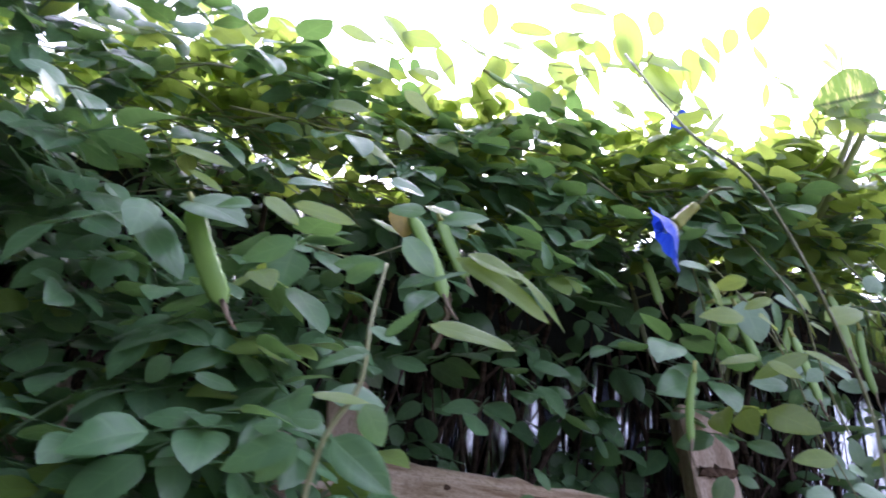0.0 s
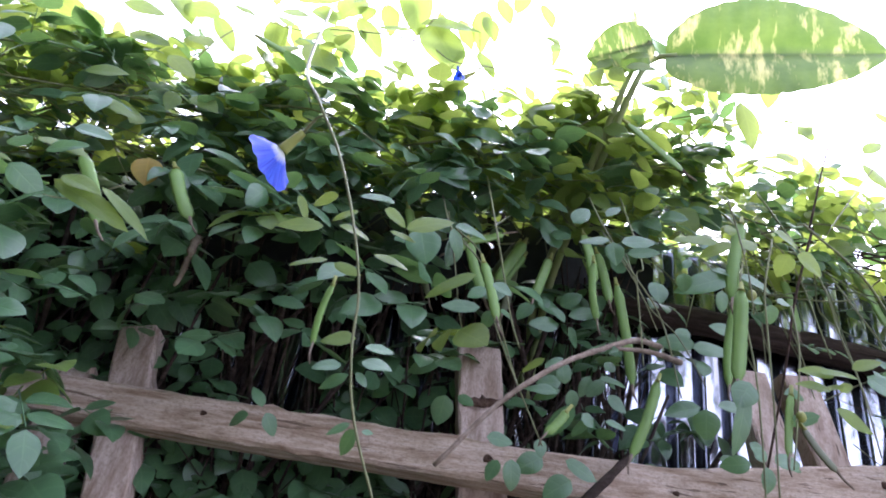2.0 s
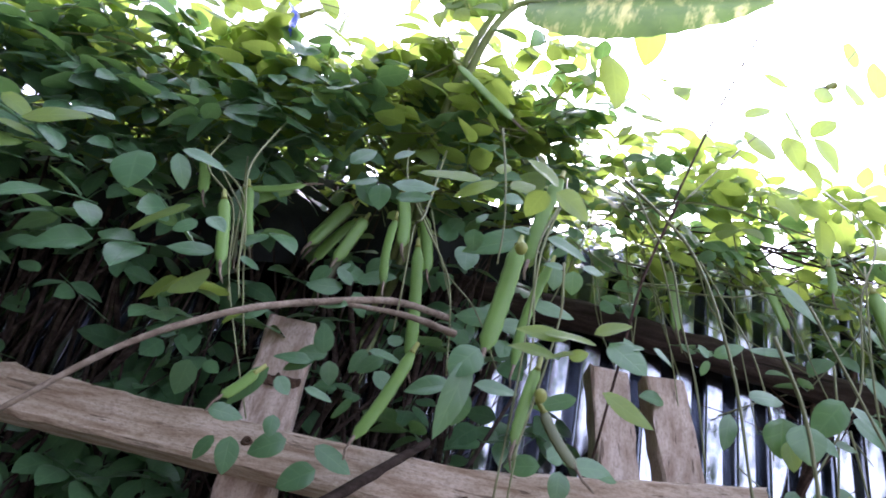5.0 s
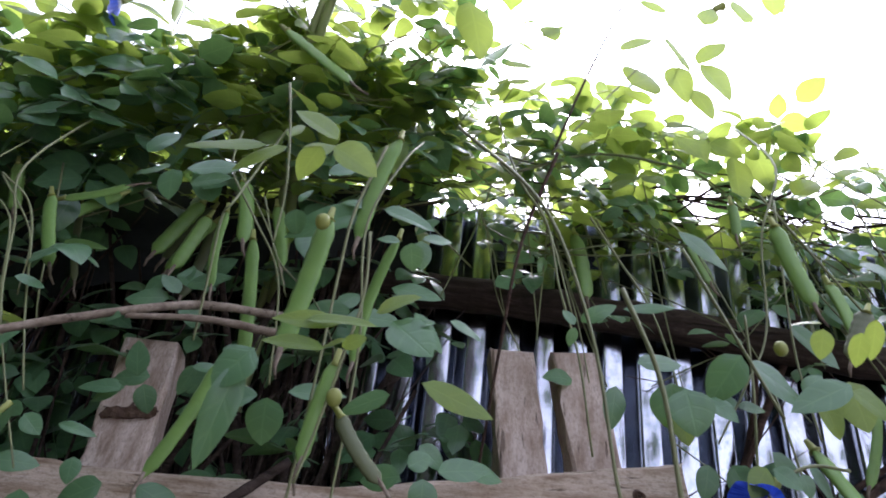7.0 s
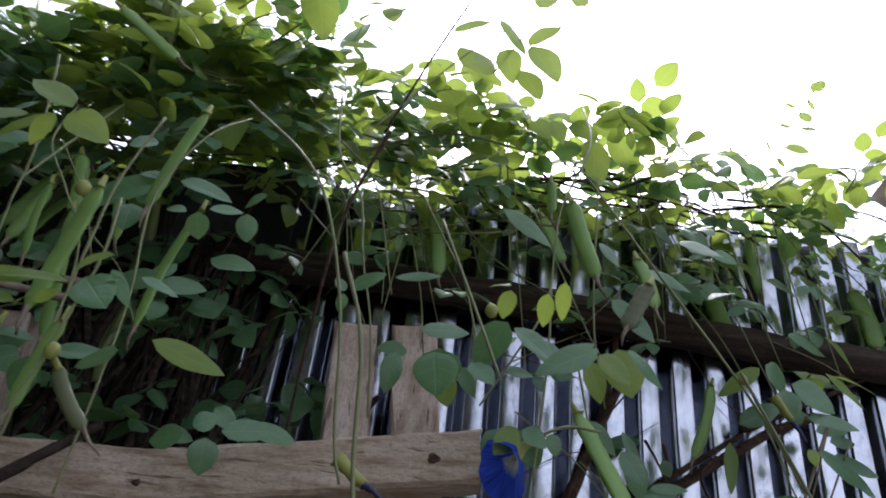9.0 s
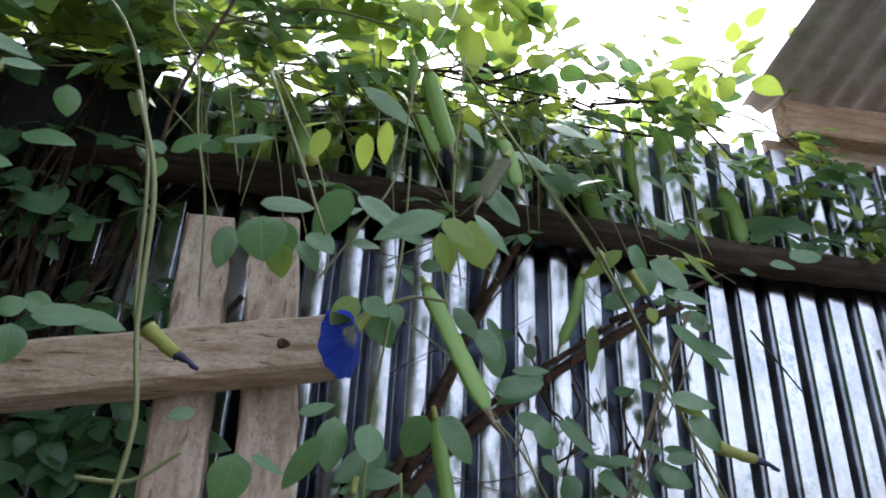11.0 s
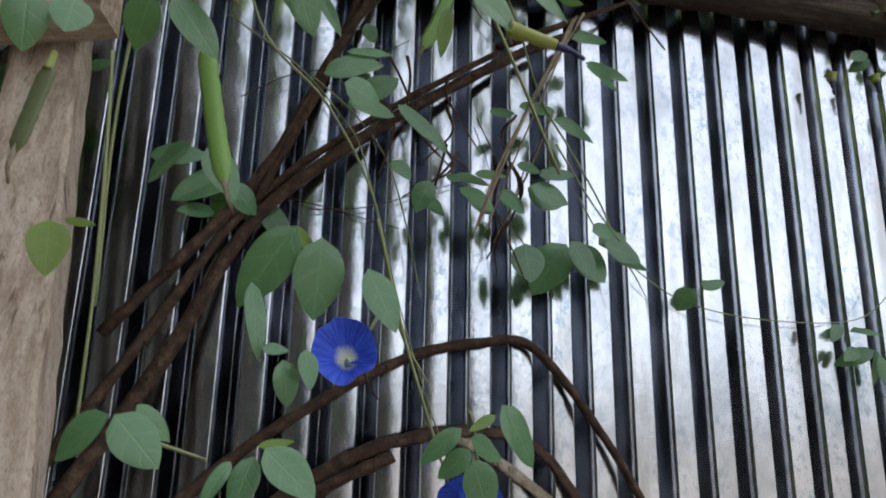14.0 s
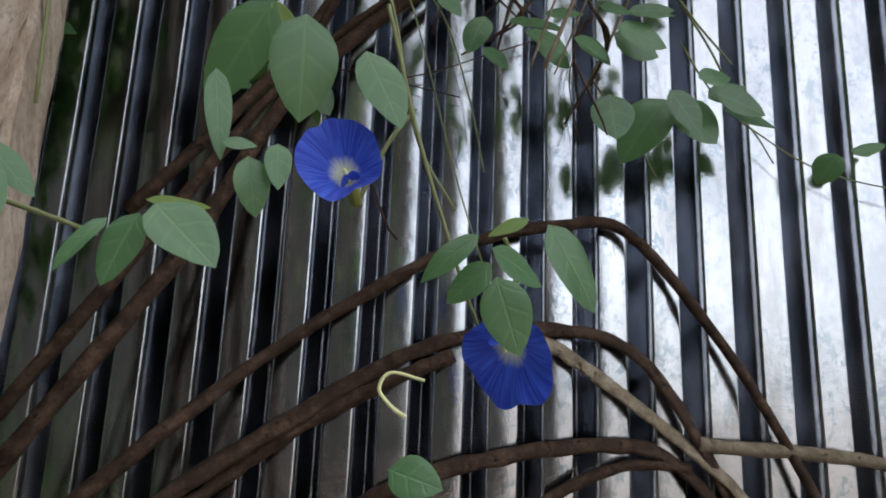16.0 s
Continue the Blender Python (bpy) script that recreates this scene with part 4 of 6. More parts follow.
runner([(1.225, 0.983, 1.814), (1.268, 0.983, 1.723), (1.293, 0.983, 1.666), (1.320, 0.983, 1.600)], 0.002, VINE)
runner([(1.099, 1.033, 1.827), (1.125, 1.033, 1.710), (1.174, 1.033, 1.654), (1.209, 1.033, 1.589), (1.227, 1.033, 1.510), (1.248, 1.033, 1.471)], 0.0015, VINE)
runner([(1.211, 1.023, 1.573), (1.229, 1.023, 1.504), (1.251, 1.023, 1.438), (1.260, 1.023, 1.415)], 0.0018, VINE)
runner([(1.491, 1.231, 1.613), (1.555, 1.228, 1.572), (1.644, 1.223, 1.555), (1.760, 1.217, 1.559), (1.819, 1.214, 1.599)], 0.001, VINE)
runner([(0.797, 0.885, 1.942), (0.862, 0.885, 1.883), (0.896, 0.885, 1.791), (0.910, 0.885, 1.699), (0.918, 0.885, 1.671)], 0.002, VINE)
runner([(1.092, 1.003, 2.019), (1.168, 1.003, 1.908), (1.242, 1.003, 1.800), (1.278, 1.003, 1.728)], 0.0018, VINE)
runner([(0.063, 0.750, 1.560), (0.066, 0.750, 1.628), (0.078, 0.752, 1.662), (0.077, 0.760, 1.700), (0.079, 0.780, 1.747)], 0.0022, VINE)
runner([(0.262, 0.850, 2.060), (0.276, 0.775, 1.912), (0.300, 0.742, 1.852), (0.325, 0.740, 1.808), (0.347, 0.740, 1.754), (0.361, 0.740, 1.705), (0.365, 0.742, 1.664), (0.375, 0.748, 1.624), (0.399, 0.760, 1.575)], 0.0018, VINE)
runner([(0.749, 0.870, 1.903), (0.736, 0.870, 1.846), (0.734, 0.870, 1.801), (0.733, 0.870, 1.728), (0.730, 0.870, 1.650)], 0.0016, VINE)
runner([(0.640, 1.000, 2.010), (0.638, 0.930, 1.882), (0.632, 0.930, 1.865), (0.636, 0.930, 1.811), (0.639, 0.930, 1.766)], 0.0016, VINE)
runner([(0.600, 1.000, 2.000), (0.613, 0.970, 1.936), (0.642, 0.968, 1.891), (0.675, 0.965, 1.837), (0.690, 0.955, 1.750)], 0.0016, VINE)
runner([(0.840, 1.020, 2.080), (0.859, 0.980, 1.975), (0.886, 0.980, 1.930), (0.898, 0.980, 1.869), (0.914, 0.980, 1.810), (0.924, 0.980, 1.735)], 0.0017, VINE)
runner([(1.110, 1.050, 2.140), (1.091, 0.960, 2.012), (1.061, 0.950, 1.926), (1.052, 0.950, 1.839), (1.028, 0.950, 1.789), (1.004, 0.950, 1.747)], 0.0016, VINE)
runner([(0.470, 1.000, 2.000), (0.478, 0.930, 1.886), (0.491, 0.930, 1.835), (0.503, 0.930, 1.789), (0.514, 0.930, 1.760)], 0.0016, VINE)
runner([(0.899, 1.000, 2.025), (0.870, 1.010, 1.925), (0.860, 1.030, 1.838), (0.850, 1.080, 1.700)], 0.0026, BROWN)
runner([(0.770, 0.980, 2.000), (0.758, 0.930, 1.936), (0.740, 0.918, 1.865), (0.749, 0.918, 1.782), (0.750, 0.918, 1.717), (0.748, 0.918, 1.650)], 0.0016, VINE)
runner([(0.420, 1.000, 1.960), (0.434, 0.950, 1.886), (0.471, 0.950, 1.851), (0.491, 0.950, 1.790), (0.515, 0.950, 1.740), (0.549, 0.950, 1.676)], 0.0013, VINE)
runner([(0.438, 0.965, 1.898), (0.473, 0.965, 1.868), (0.503, 0.965, 1.786), (0.526, 0.965, 1.728)], 0.0015, VINE)
runner([(1.411, 1.153, 1.833), (1.354, 1.153, 1.714), (1.313, 1.153, 1.612)], 0.003, STRAW)
runner([(1.096, 0.933, 1.442), (1.116, 0.933, 1.436), (1.131, 0.933, 1.431)], 0.0015, VINE)
runner([(1.435, 1.211, 1.671), (1.459, 1.210, 1.628), (1.489, 1.210, 1.598), (1.505, 1.209, 1.569)], 0.0012, VINE)
runner([(0.903, 0.885, 1.607), (0.928, 0.885, 1.607), (0.949, 0.881, 1.621)], 0.002, VINE)
runner([(1.372, 1.003, 1.764), (1.391, 1.003, 1.741), (1.413, 1.003, 1.713)], 0.0014, BROWN)
runner([(1.109, 1.254, 1.988), (1.183, 1.250, 1.936), (1.238, 1.247, 1.966)], 0.002, BROWN)
runner([(1.080, 1.259, 1.898), (1.160, 1.255, 1.944), (1.253, 1.250, 1.986)], 0.0015, VINE)
runner([(1.201, 1.053, 1.498), (1.214, 1.053, 1.468), (1.220, 1.053, 1.460)], 0.0012, BROWN)
runner([(1.333, 1.153, 1.620), (1.352, 1.153, 1.578), (1.357, 1.153, 1.563)], 0.0013, BROWN)
runner([(0.742, 1.035, 2.147), (0.822, 1.035, 2.261), (0.877, 1.035, 2.311)], 0.0018, VINE)
runner([(0.848, 1.035, 2.031), (0.892, 1.035, 1.982), (0.925, 1.034, 1.864)], 0.0016, VINE)
runner([(1.112, 1.003, 2.006), (1.106, 1.003, 1.857), (1.115, 1.003, 1.774)], 0.0016, VINE)
runner([(0.012, 0.935, 1.826), (0.059, 0.935, 1.826), (0.102, 0.935, 1.853)], 0.0012, VINE)
blade((0.717, 1.150, 2.199), (0.764, 1.150, 2.157), 0.6)
runner([(1.068, 1.209, 2.233), (1.094, 1.209, 2.345), (1.112, 1.208, 2.457), (1.171, 1.207, 2.561)], 0.0014, VINE)
runner([(1.166, 1.208, 2.443), (1.113, 1.208, 2.483), (1.067, 1.209, 2.471)], 0.001, VINE)
runner([(0.863, 1.164, 2.266), (0.874, 1.163, 2.322), (0.845, 1.164, 2.414)], 0.0012, VINE)
runner([(1.096, 1.242, 2.209), (1.219, 1.237, 2.234), (1.332, 1.233, 2.188), (1.470, 1.227, 2.234)], 0.0012, VINE)
runner([(0.655, 1.150, 2.155), (0.760, 1.150, 2.115), (0.844, 1.149, 2.040), (0.879, 1.149, 1.917)], 0.0012, VINE)
runner([(0.778, 1.150, 2.091), (0.843, 1.149, 2.041), (0.869, 1.149, 1.938), (0.908, 1.149, 1.856)], 0.0012, VINE)
runner([(1.027, 1.152, 2.207), (1.123, 1.153, 2.130), (1.138, 1.153, 2.010)], 0.001, VINE)
blade((0.183, 1.085, 2.227), (0.210, 1.085, 2.264), 0.5, YOUNG_LIT)
blade((0.135, 1.085, 2.270), (0.170, 1.085, 2.250), 0.5, YOUNG_LIT)
blade((0.187, 1.035, 2.189), (0.279, 1.035, 2.141), 0.3)
runner([(0.439, 0.965, 1.896), (0.481, 0.965, 1.847), (0.493, 0.965, 1.796)], 0.0012, VINE)
runner([(0.642, 0.985, 1.921), (0.666, 0.985, 1.864), (0.704, 0.985, 1.829), (0.734, 0.985, 1.778)], 0.0012, VINE)
runner([(1.454, 1.234, 2.190), (1.495, 1.231, 2.267), (1.528, 1.228, 2.338), (1.565, 1.225, 2.400)], 0.0012, VINE)
runner([(0.128, 1.085, 2.181), (0.189, 1.085, 2.235), (0.258, 1.085, 2.264), (0.322, 1.085, 2.308), (0.387, 1.085, 2.386), (0.428, 1.085, 2.480)], 0.0014, VINE)
runner([(0.450, 1.085, 2.213), (0.450, 1.085, 2.284), (0.443, 1.085, 2.364), (0.433, 1.085, 2.465)], 0.0014, VINE)
runner([(0.553, 1.085, 2.374), (0.559, 1.085, 2.445), (0.575, 1.085, 2.533)], 0.0012, VINE)
runner([(0.272, 1.085, 2.297), (0.268, 1.085, 2.367), (0.271, 1.085, 2.419)], 0.0012, VINE)
blade((1.399, 1.204, 2.037), (1.441, 1.203, 2.023), 0.5)
blade((1.444, 1.203, 2.050), (1.492, 1.202, 2.010), 0.35, YOUNG_LIT)
blade((1.566, 1.228, 1.977), (1.532, 1.231, 1.970), 0.5)
blade((1.566, 1.228, 1.975), (1.605, 1.225, 2.000), 0.5)
blade((1.611, 1.225, 2.006), (1.660, 1.221, 2.004), 0.5)
blade((1.666, 1.221, 1.979), (1.626, 1.224, 1.953), 0.5)
blade((1.720, 1.216, 1.978), (1.746, 1.214, 1.965), 0.6)
blade((1.764, 1.213, 1.994), (1.815, 1.209, 1.990), 0.5)
blade((1.785, 1.211, 2.021), (1.829, 1.208, 2.012), 0.5)
blade((1.689, 1.216, 2.151), (1.751, 1.211, 2.165), 0.4)
blade((1.815, 1.205, 2.114), (1.873, 1.200, 2.140), 0.5)
blade((1.781, 1.208, 2.058), (1.833, 1.204, 2.054), 0.5)
blade((1.662, 1.218, 2.064), (1.712, 1.214, 2.060), 0.5)
blade((1.693, 1.216, 2.039), (1.737, 1.212, 2.029), 0.5, YOUNG_LIT)
blade((1.740, 1.212, 2.083), (1.778, 1.209, 2.102), 0.5)
runner([(1.068, 1.006, 1.879), (1.067, 1.006, 1.817), (1.061, 1.007, 1.745), (1.054, 1.009, 1.681), (1.052, 1.009, 1.604), (1.056, 1.009, 1.506)], 0.0018, VINE)
runner([(1.236, 1.207, 2.049), (1.298, 1.206, 1.987), (1.337, 1.205, 1.931), (1.368, 1.205, 1.859), (1.394, 1.204, 1.771), (1.424, 1.204, 1.719), (1.458, 1.203, 1.657), (1.478, 1.203, 1.602)], 0.0018, VINE)
runner([(1.161, 1.240, 1.783), (1.204, 1.238, 1.747), (1.241, 1.237, 1.698), (1.264, 1.236, 1.627), (1.279, 1.235, 1.560)], 0.0014, VINE)
runner([(1.397, 1.204, 1.950), (1.448, 1.203, 1.933), (1.484, 1.202, 1.914), (1.514, 1.202, 1.899)], 0.0012, VINE)
runner([(1.422, 1.238, 1.775), (1.394, 1.240, 1.705), (1.355, 1.242, 1.622)], 0.0022, STRAW)
runner([(1.281, 1.235, 1.981), (1.230, 1.237, 1.886), (1.184, 1.239, 1.824), (1.172, 1.239, 1.782)], 0.0016, BROWN)
runner([(1.106, 1.258, 1.995), (1.140, 1.256, 1.960), (1.181, 1.254, 1.923)], 0.0012, BROWN)
runner([(1.371, 1.244, 1.650), (1.406, 1.242, 1.595), (1.423, 1.241, 1.565)], 0.0012, VINE)
runner([(1.053, 1.253, 1.655), (1.143, 1.259, 1.657), (1.258, 1.252, 1.632)], 0.001, BROWN)
runner([(1.337, 1.246, 1.761), (1.361, 1.244, 1.702), (1.351, 1.245, 1.651), (1.360, 1.245, 1.591)], 0.001, BROWN)
runner([(1.297, 1.248, 1.956), (1.343, 1.245, 1.882), (1.392, 1.242, 1.855)], 0.001, BROWN)
runner([(1.168, 1.254, 1.925), (1.194, 1.253, 1.913), (1.208, 1.252, 1.869)], 0.001, BROWN)
blade((1.252, 1.206, 2.119), (1.280, 1.206, 2.098), 0.6)
blade((1.299, 1.206, 2.079), (1.341, 1.205, 2.043), 0.6)
blade((1.713, 1.221, 2.385), (1.715, 1.221, 2.316), 0.5, YOUNG_LIT)
blade((1.743, 1.220, 2.315), (1.817, 1.215, 2.332), 0.5, YOUNG_LIT)
blade((1.695, 1.223, 2.321), (1.700, 1.222, 2.279), 0.6, YOUNG_LIT)
blade((1.664, 1.224, 2.250), (1.712, 1.222, 2.248), 0.4, YOUNG_LIT)
blade((1.708, 1.222, 2.292), (1.724, 1.221, 2.261), 0.6, YOUNG_LIT)
blade((1.824, 1.215, 2.402), (1.830, 1.215, 2.352), 0.5, YOUNG_LIT)
blade((1.761, 1.219, 2.370), (1.788, 1.217, 2.368), 0.6, YOUNG_LIT)
runner([(1.595, 1.228, 2.175), (1.661, 1.224, 2.230), (1.705, 1.222, 2.283), (1.741, 1.220, 2.360), (1.775, 1.218, 2.455), (1.816, 1.215, 2.572)], 0.0013, VINE)
runner([(1.728, 1.221, 2.322), (1.783, 1.217, 2.333), (1.839, 1.214, 2.393), (1.878, 1.212, 2.465)], 0.001, VINE)
runner([(0.940, 1.031, 1.977), (0.966, 1.025, 1.927), (0.990, 1.020, 1.880), (1.007, 1.017, 1.814), (1.008, 1.017, 1.772)], 0.0016, VINE)
runner([(1.164, 1.103, 2.035), (1.204, 1.103, 1.975), (1.254, 1.103, 1.906), (1.296, 1.103, 1.840), (1.329, 1.103, 1.765)], 0.0014, VINE)
runner([(1.071, 1.104, 2.019), (1.105, 1.103, 1.942), (1.139, 1.103, 1.868), (1.175, 1.103, 1.824)], 0.0012, VINE)
runner([(1.414, 1.153, 1.838), (1.383, 1.153, 1.762), (1.350, 1.153, 1.683), (1.320, 1.153, 1.607)], 0.0014, STRAW)
runner([(1.368, 1.103, 1.675), (1.398, 1.103, 1.627), (1.423, 1.103, 1.594)], 0.0012, VINE)
runner([(1.046, 1.248, 1.903), (1.109, 1.254, 1.900), (1.187, 1.250, 1.879)], 0.001, BROWN)
runner([(1.091, 1.255, 1.758), (1.140, 1.252, 1.788), (1.206, 1.249, 1.808), (1.261, 1.246, 1.842)], 0.001, BROWN)
pod((0.546, 1.135, 1.996), (0.510, 1.135, 1.919), 0.0150, dry=True)
pod((0.406, 1.135, 1.975), (0.434, 1.135, 1.880), 0.0090, dry=True)
pod((0.547, 1.151, 1.982), (0.535, 1.151, 1.885), 0.0140, dry=True)
runner([(0.414, 1.135, 1.961), (0.442, 1.135, 1.977), (0.473, 1.135, 1.996)], 0.0016, VINE)
runner([(0.433, 1.035, 1.961), (0.450, 1.035, 1.892), (0.464, 1.035, 1.829), (0.475, 1.035, 1.796)], 0.0014, VINE)
runner([(0.611, 0.985, 1.948), (0.641, 0.985, 1.907), (0.661, 0.985, 1.874), (0.680, 0.985, 1.831)], 0.0012, VINE)
runner([(0.397, 1.168, 2.017), (0.402, 1.168, 2.065), (0.428, 1.168, 2.101)], 0.0012, BROWN)
runner([(0.714, 1.135, 2.097), (0.788, 1.135, 2.119), (0.855, 1.135, 2.073), (0.910, 1.135, 2.044), (0.948, 1.129, 1.933), (0.966, 1.125, 1.834)], 0.0014, VINE)
runner([(1.078, 1.209, 1.821), (1.146, 1.208, 1.776), (1.191, 1.208, 1.728), (1.214, 1.207, 1.690), (1.246, 1.207, 1.577), (1.264, 1.206, 1.516), (1.297, 1.206, 1.424)], 0.0012, VINE)
runner([(1.398, 1.103, 1.806), (1.359, 1.103, 1.733), (1.319, 1.103, 1.655), (1.295, 1.103, 1.586)], 0.0016, STRAW)
runner([(1.167, 1.257, 1.646), (1.223, 1.254, 1.652), (1.274, 1.251, 1.670), (1.339, 1.246, 1.693)], 0.001, BROWN)
runner([(1.067, 0.938, 1.623), (1.072, 0.937, 1.559), (1.075, 0.937, 1.501), (1.076, 0.937, 1.445)], 0.0014, VINE)
runner([(0.750, 0.855, 1.823), (0.753, 0.855, 1.782), (0.748, 0.855, 1.743), (0.742, 0.855, 1.707), (0.735, 0.855, 1.672)], 0.0014, VINE)
runner([(0.682, 0.835, 1.916), (0.691, 0.835, 1.876), (0.698, 0.835, 1.831), (0.699, 0.835, 1.796)], 0.0013, VINE)

# leaves and pods nearest the path
blade((0.076, 0.725, 1.683), (0.093, 0.725, 1.679), 0.40)
blade((0.084, 0.725, 1.680), (0.097, 0.725, 1.693), 0.35)
blade((0.104, 0.725, 1.691), (0.147, 0.725, 1.688), 0.28, YOUNG_LIT)
blade((0.079, 0.725, 1.671), (0.053, 0.725, 1.664), 0.40)
blade((0.070, 0.745, 1.633), (0.102, 0.745, 1.613), 0.50)
blade((0.065, 0.745, 1.640), (0.049, 0.745, 1.639), 0.60)
blade((0.055, 0.745, 1.629), (0.022, 0.745, 1.613), 0.45)
blade((0.056, 0.745, 1.627), (0.040, 0.745, 1.608), 0.50)
blade((0.047, 0.745, 1.634), (0.033, 0.745, 1.633), 0.60)
blade((0.056, 0.745, 1.651), (0.085, 0.745, 1.656), 0.25, YOUNG_LIT)
blade((0.082, 0.745, 1.652), (0.096, 0.745, 1.635), 0.60)
blade((0.062, 0.880, 1.691), (0.101, 0.880, 1.690), 0.60)
blade((-0.028, 0.880, 1.685), (0.002, 0.880, 1.680), 0.45)
blade((-0.047, 0.880, 1.693), (-0.060, 0.880, 1.674), 0.60)
blade((0.021, 0.880, 1.609), (0.055, 0.880, 1.602), 0.70)
blade((-0.004, 0.880, 1.598), (0.029, 0.880, 1.591), 0.60)
blade((0.014, 0.790, 1.778), (0.056, 0.790, 1.784), 0.30, YOUNG_LIT)
blade((-0.004, 0.790, 1.779), (0.022, 0.790, 1.765), 0.50, YOUNG_LIT)
blade((-0.009, 0.790, 1.771), (-0.032, 0.790, 1.768), 0.50)
blade((0.064, 0.790, 1.781), (0.084, 0.790, 1.779), 0.30, YOUNG_LIT)
blade((0.095, 0.790, 1.800), (0.139, 0.790, 1.794), 0.30, YOUNG_LIT)
blade((0.086, 0.790, 1.773), (0.114, 0.790, 1.757), 0.60)
blade((0.121, 0.790, 1.767), (0.187, 0.790, 1.740), 0.25, YOUNG_LIT)
blade((0.023, 0.790, 1.753), (-0.008, 0.790, 1.738), 0.50)
blade((0.057, 0.790, 1.734), (0.075, 0.790, 1.746), 0.45)
blade((0.081, 0.790, 1.748), (0.046, 0.790, 1.751), 0.40)
blade((-0.067, 0.790, 1.800), (-0.028, 0.790, 1.796), 0.30, YOUNG_LIT)
blade((-0.053, 0.790, 1.785), (-0.030, 0.790, 1.780), 0.30, YOUNG_LIT)
blade((0.013, 0.868, 1.786), (0.011, 0.868, 1.752), 0.85)
blade((-0.102, 0.868, 1.791), (-0.055, 0.868, 1.746), 0.40)
blade((0.070, 0.868, 1.864), (0.101, 0.868, 1.868), 0.60)
blade((-0.007, 0.868, 1.841), (0.023, 0.868, 1.856), 0.40)
blade((0.345, 0.790, 1.792), (0.325, 0.790, 1.782), 0.40, YOUNG_LIT)
blade((0.333, 0.790, 1.776), (0.359, 0.790, 1.779), 0.35, YOUNG_LIT)
blade((0.372, 0.790, 1.780), (0.394, 0.790, 1.780), 0.30, YOUNG_LIT)
blade((0.384, 0.790, 1.785), (0.420, 0.790, 1.804), 0.40, YOUNG_LIT)
blade((0.322, 0.790, 1.773), (0.288, 0.790, 1.765), 0.35, YOUNG_LIT)
blade((0.363, 0.790, 1.758), (0.391, 0.790, 1.749), 0.30, YOUNG_LIT)
blade((0.331, 0.790, 1.746), (0.303, 0.790, 1.739), 0.30, YOUNG_LIT)
blade((0.336, 0.790, 1.744), (0.358, 0.790, 1.737), 0.40, YOUNG_LIT)
blade((0.297, 0.790, 1.796), (0.309, 0.790, 1.775), 0.30, YOUNG_LIT)
blade((0.327, 0.790, 1.803), (0.306, 0.790, 1.796), 0.50, YOUNG_LIT)
blade((0.364, 0.790, 1.799), (0.385, 0.790, 1.793), 0.50, YOUNG_LIT)
blade((0.365, 0.775, 1.684), (0.340, 0.775, 1.681), 0.50, YOUNG_LIT)
blade((0.372, 0.775, 1.679), (0.394, 0.775, 1.684), 0.35)
blade((0.372, 0.775, 1.669), (0.392, 0.775, 1.667), 0.60)
blade((0.359, 0.775, 1.664), (0.340, 0.775, 1.659), 0.50)
blade((0.365, 0.775, 1.658), (0.346, 0.775, 1.648), 0.40)
blade((0.370, 0.775, 1.661), (0.379, 0.775, 1.653), 0.60)
blade((0.373, 0.775, 1.627), (0.358, 0.775, 1.619), 0.40)
blade((0.377, 0.775, 1.624), (0.370, 0.775, 1.608), 0.50)
blade((0.381, 0.775, 1.623), (0.389, 0.775, 1.624), 0.50)
blade((0.128, 0.785, 1.769), (0.163, 0.785, 1.757), 0.40, YOUNG_LIT)
blade((0.158, 0.785, 1.766), (0.203, 0.785, 1.738), 0.20, YOUNG_LIT)
blade((0.129, 0.785, 1.756), (0.096, 0.785, 1.741), 0.10)
blade((0.097, 0.785, 1.792), (0.072, 0.785, 1.794), 0.50)
blade((0.108, 0.785, 1.787), (0.137, 0.785, 1.798), 0.40)
blade((0.399, 0.900, 1.851), (0.409, 0.900, 1.812), 0.80)
blade((0.431, 0.900, 1.862), (0.468, 0.900, 1.864), 0.35)
blade((0.429, 0.900, 1.858), (0.444, 0.900, 1.833), 0.50)
blade((0.369, 0.900, 1.874), (0.335, 0.900, 1.872), 0.40)
blade((0.593, 0.906, 1.886), (0.563, 0.906, 1.886), 0.50)
blade((0.596, 0.906, 1.884), (0.600, 0.906, 1.858), 0.70)
blade((0.605, 0.906, 1.886), (0.645, 0.906, 1.898), 0.40)
blade((0.611, 0.906, 1.874), (0.642, 0.906, 1.877), 0.40)
blade((0.578, 1.020, 1.832), (0.542, 1.020, 1.828), 0.60)
blade((0.585, 1.020, 1.837), (0.567, 1.020, 1.851), 0.60)
blade((0.588, 1.020, 1.845), (0.625, 1.020, 1.856), 0.50)
blade((0.589, 1.020, 1.831), (0.606, 1.020, 1.813), 0.70)
blade((0.739, 0.930, 1.887), (0.677, 0.930, 1.860), 0.35)
blade((0.749, 0.930, 1.889), (0.791, 0.930, 1.884), 0.40)
blade((0.742, 0.930, 1.888), (0.717, 0.930, 1.892), 0.50)
blade((0.692, 0.922, 1.733), (0.658, 0.922, 1.722), 0.50)
blade((0.698, 0.922, 1.732), (0.699, 0.922, 1.703), 0.85)
blade((0.710, 0.922, 1.737), (0.747, 0.922, 1.743), 0.35)
blade((0.731, 1.000, 1.832), (0.688, 1.000, 1.830), 0.50)
blade((0.728, 1.000, 1.827), (0.772, 1.000, 1.829), 0.50)
blade((0.740, 1.000, 1.813), (0.736, 1.000, 1.793), 0.80)
blade((0.583, 1.000, 1.757), (0.575, 1.000, 1.784), 0.60)
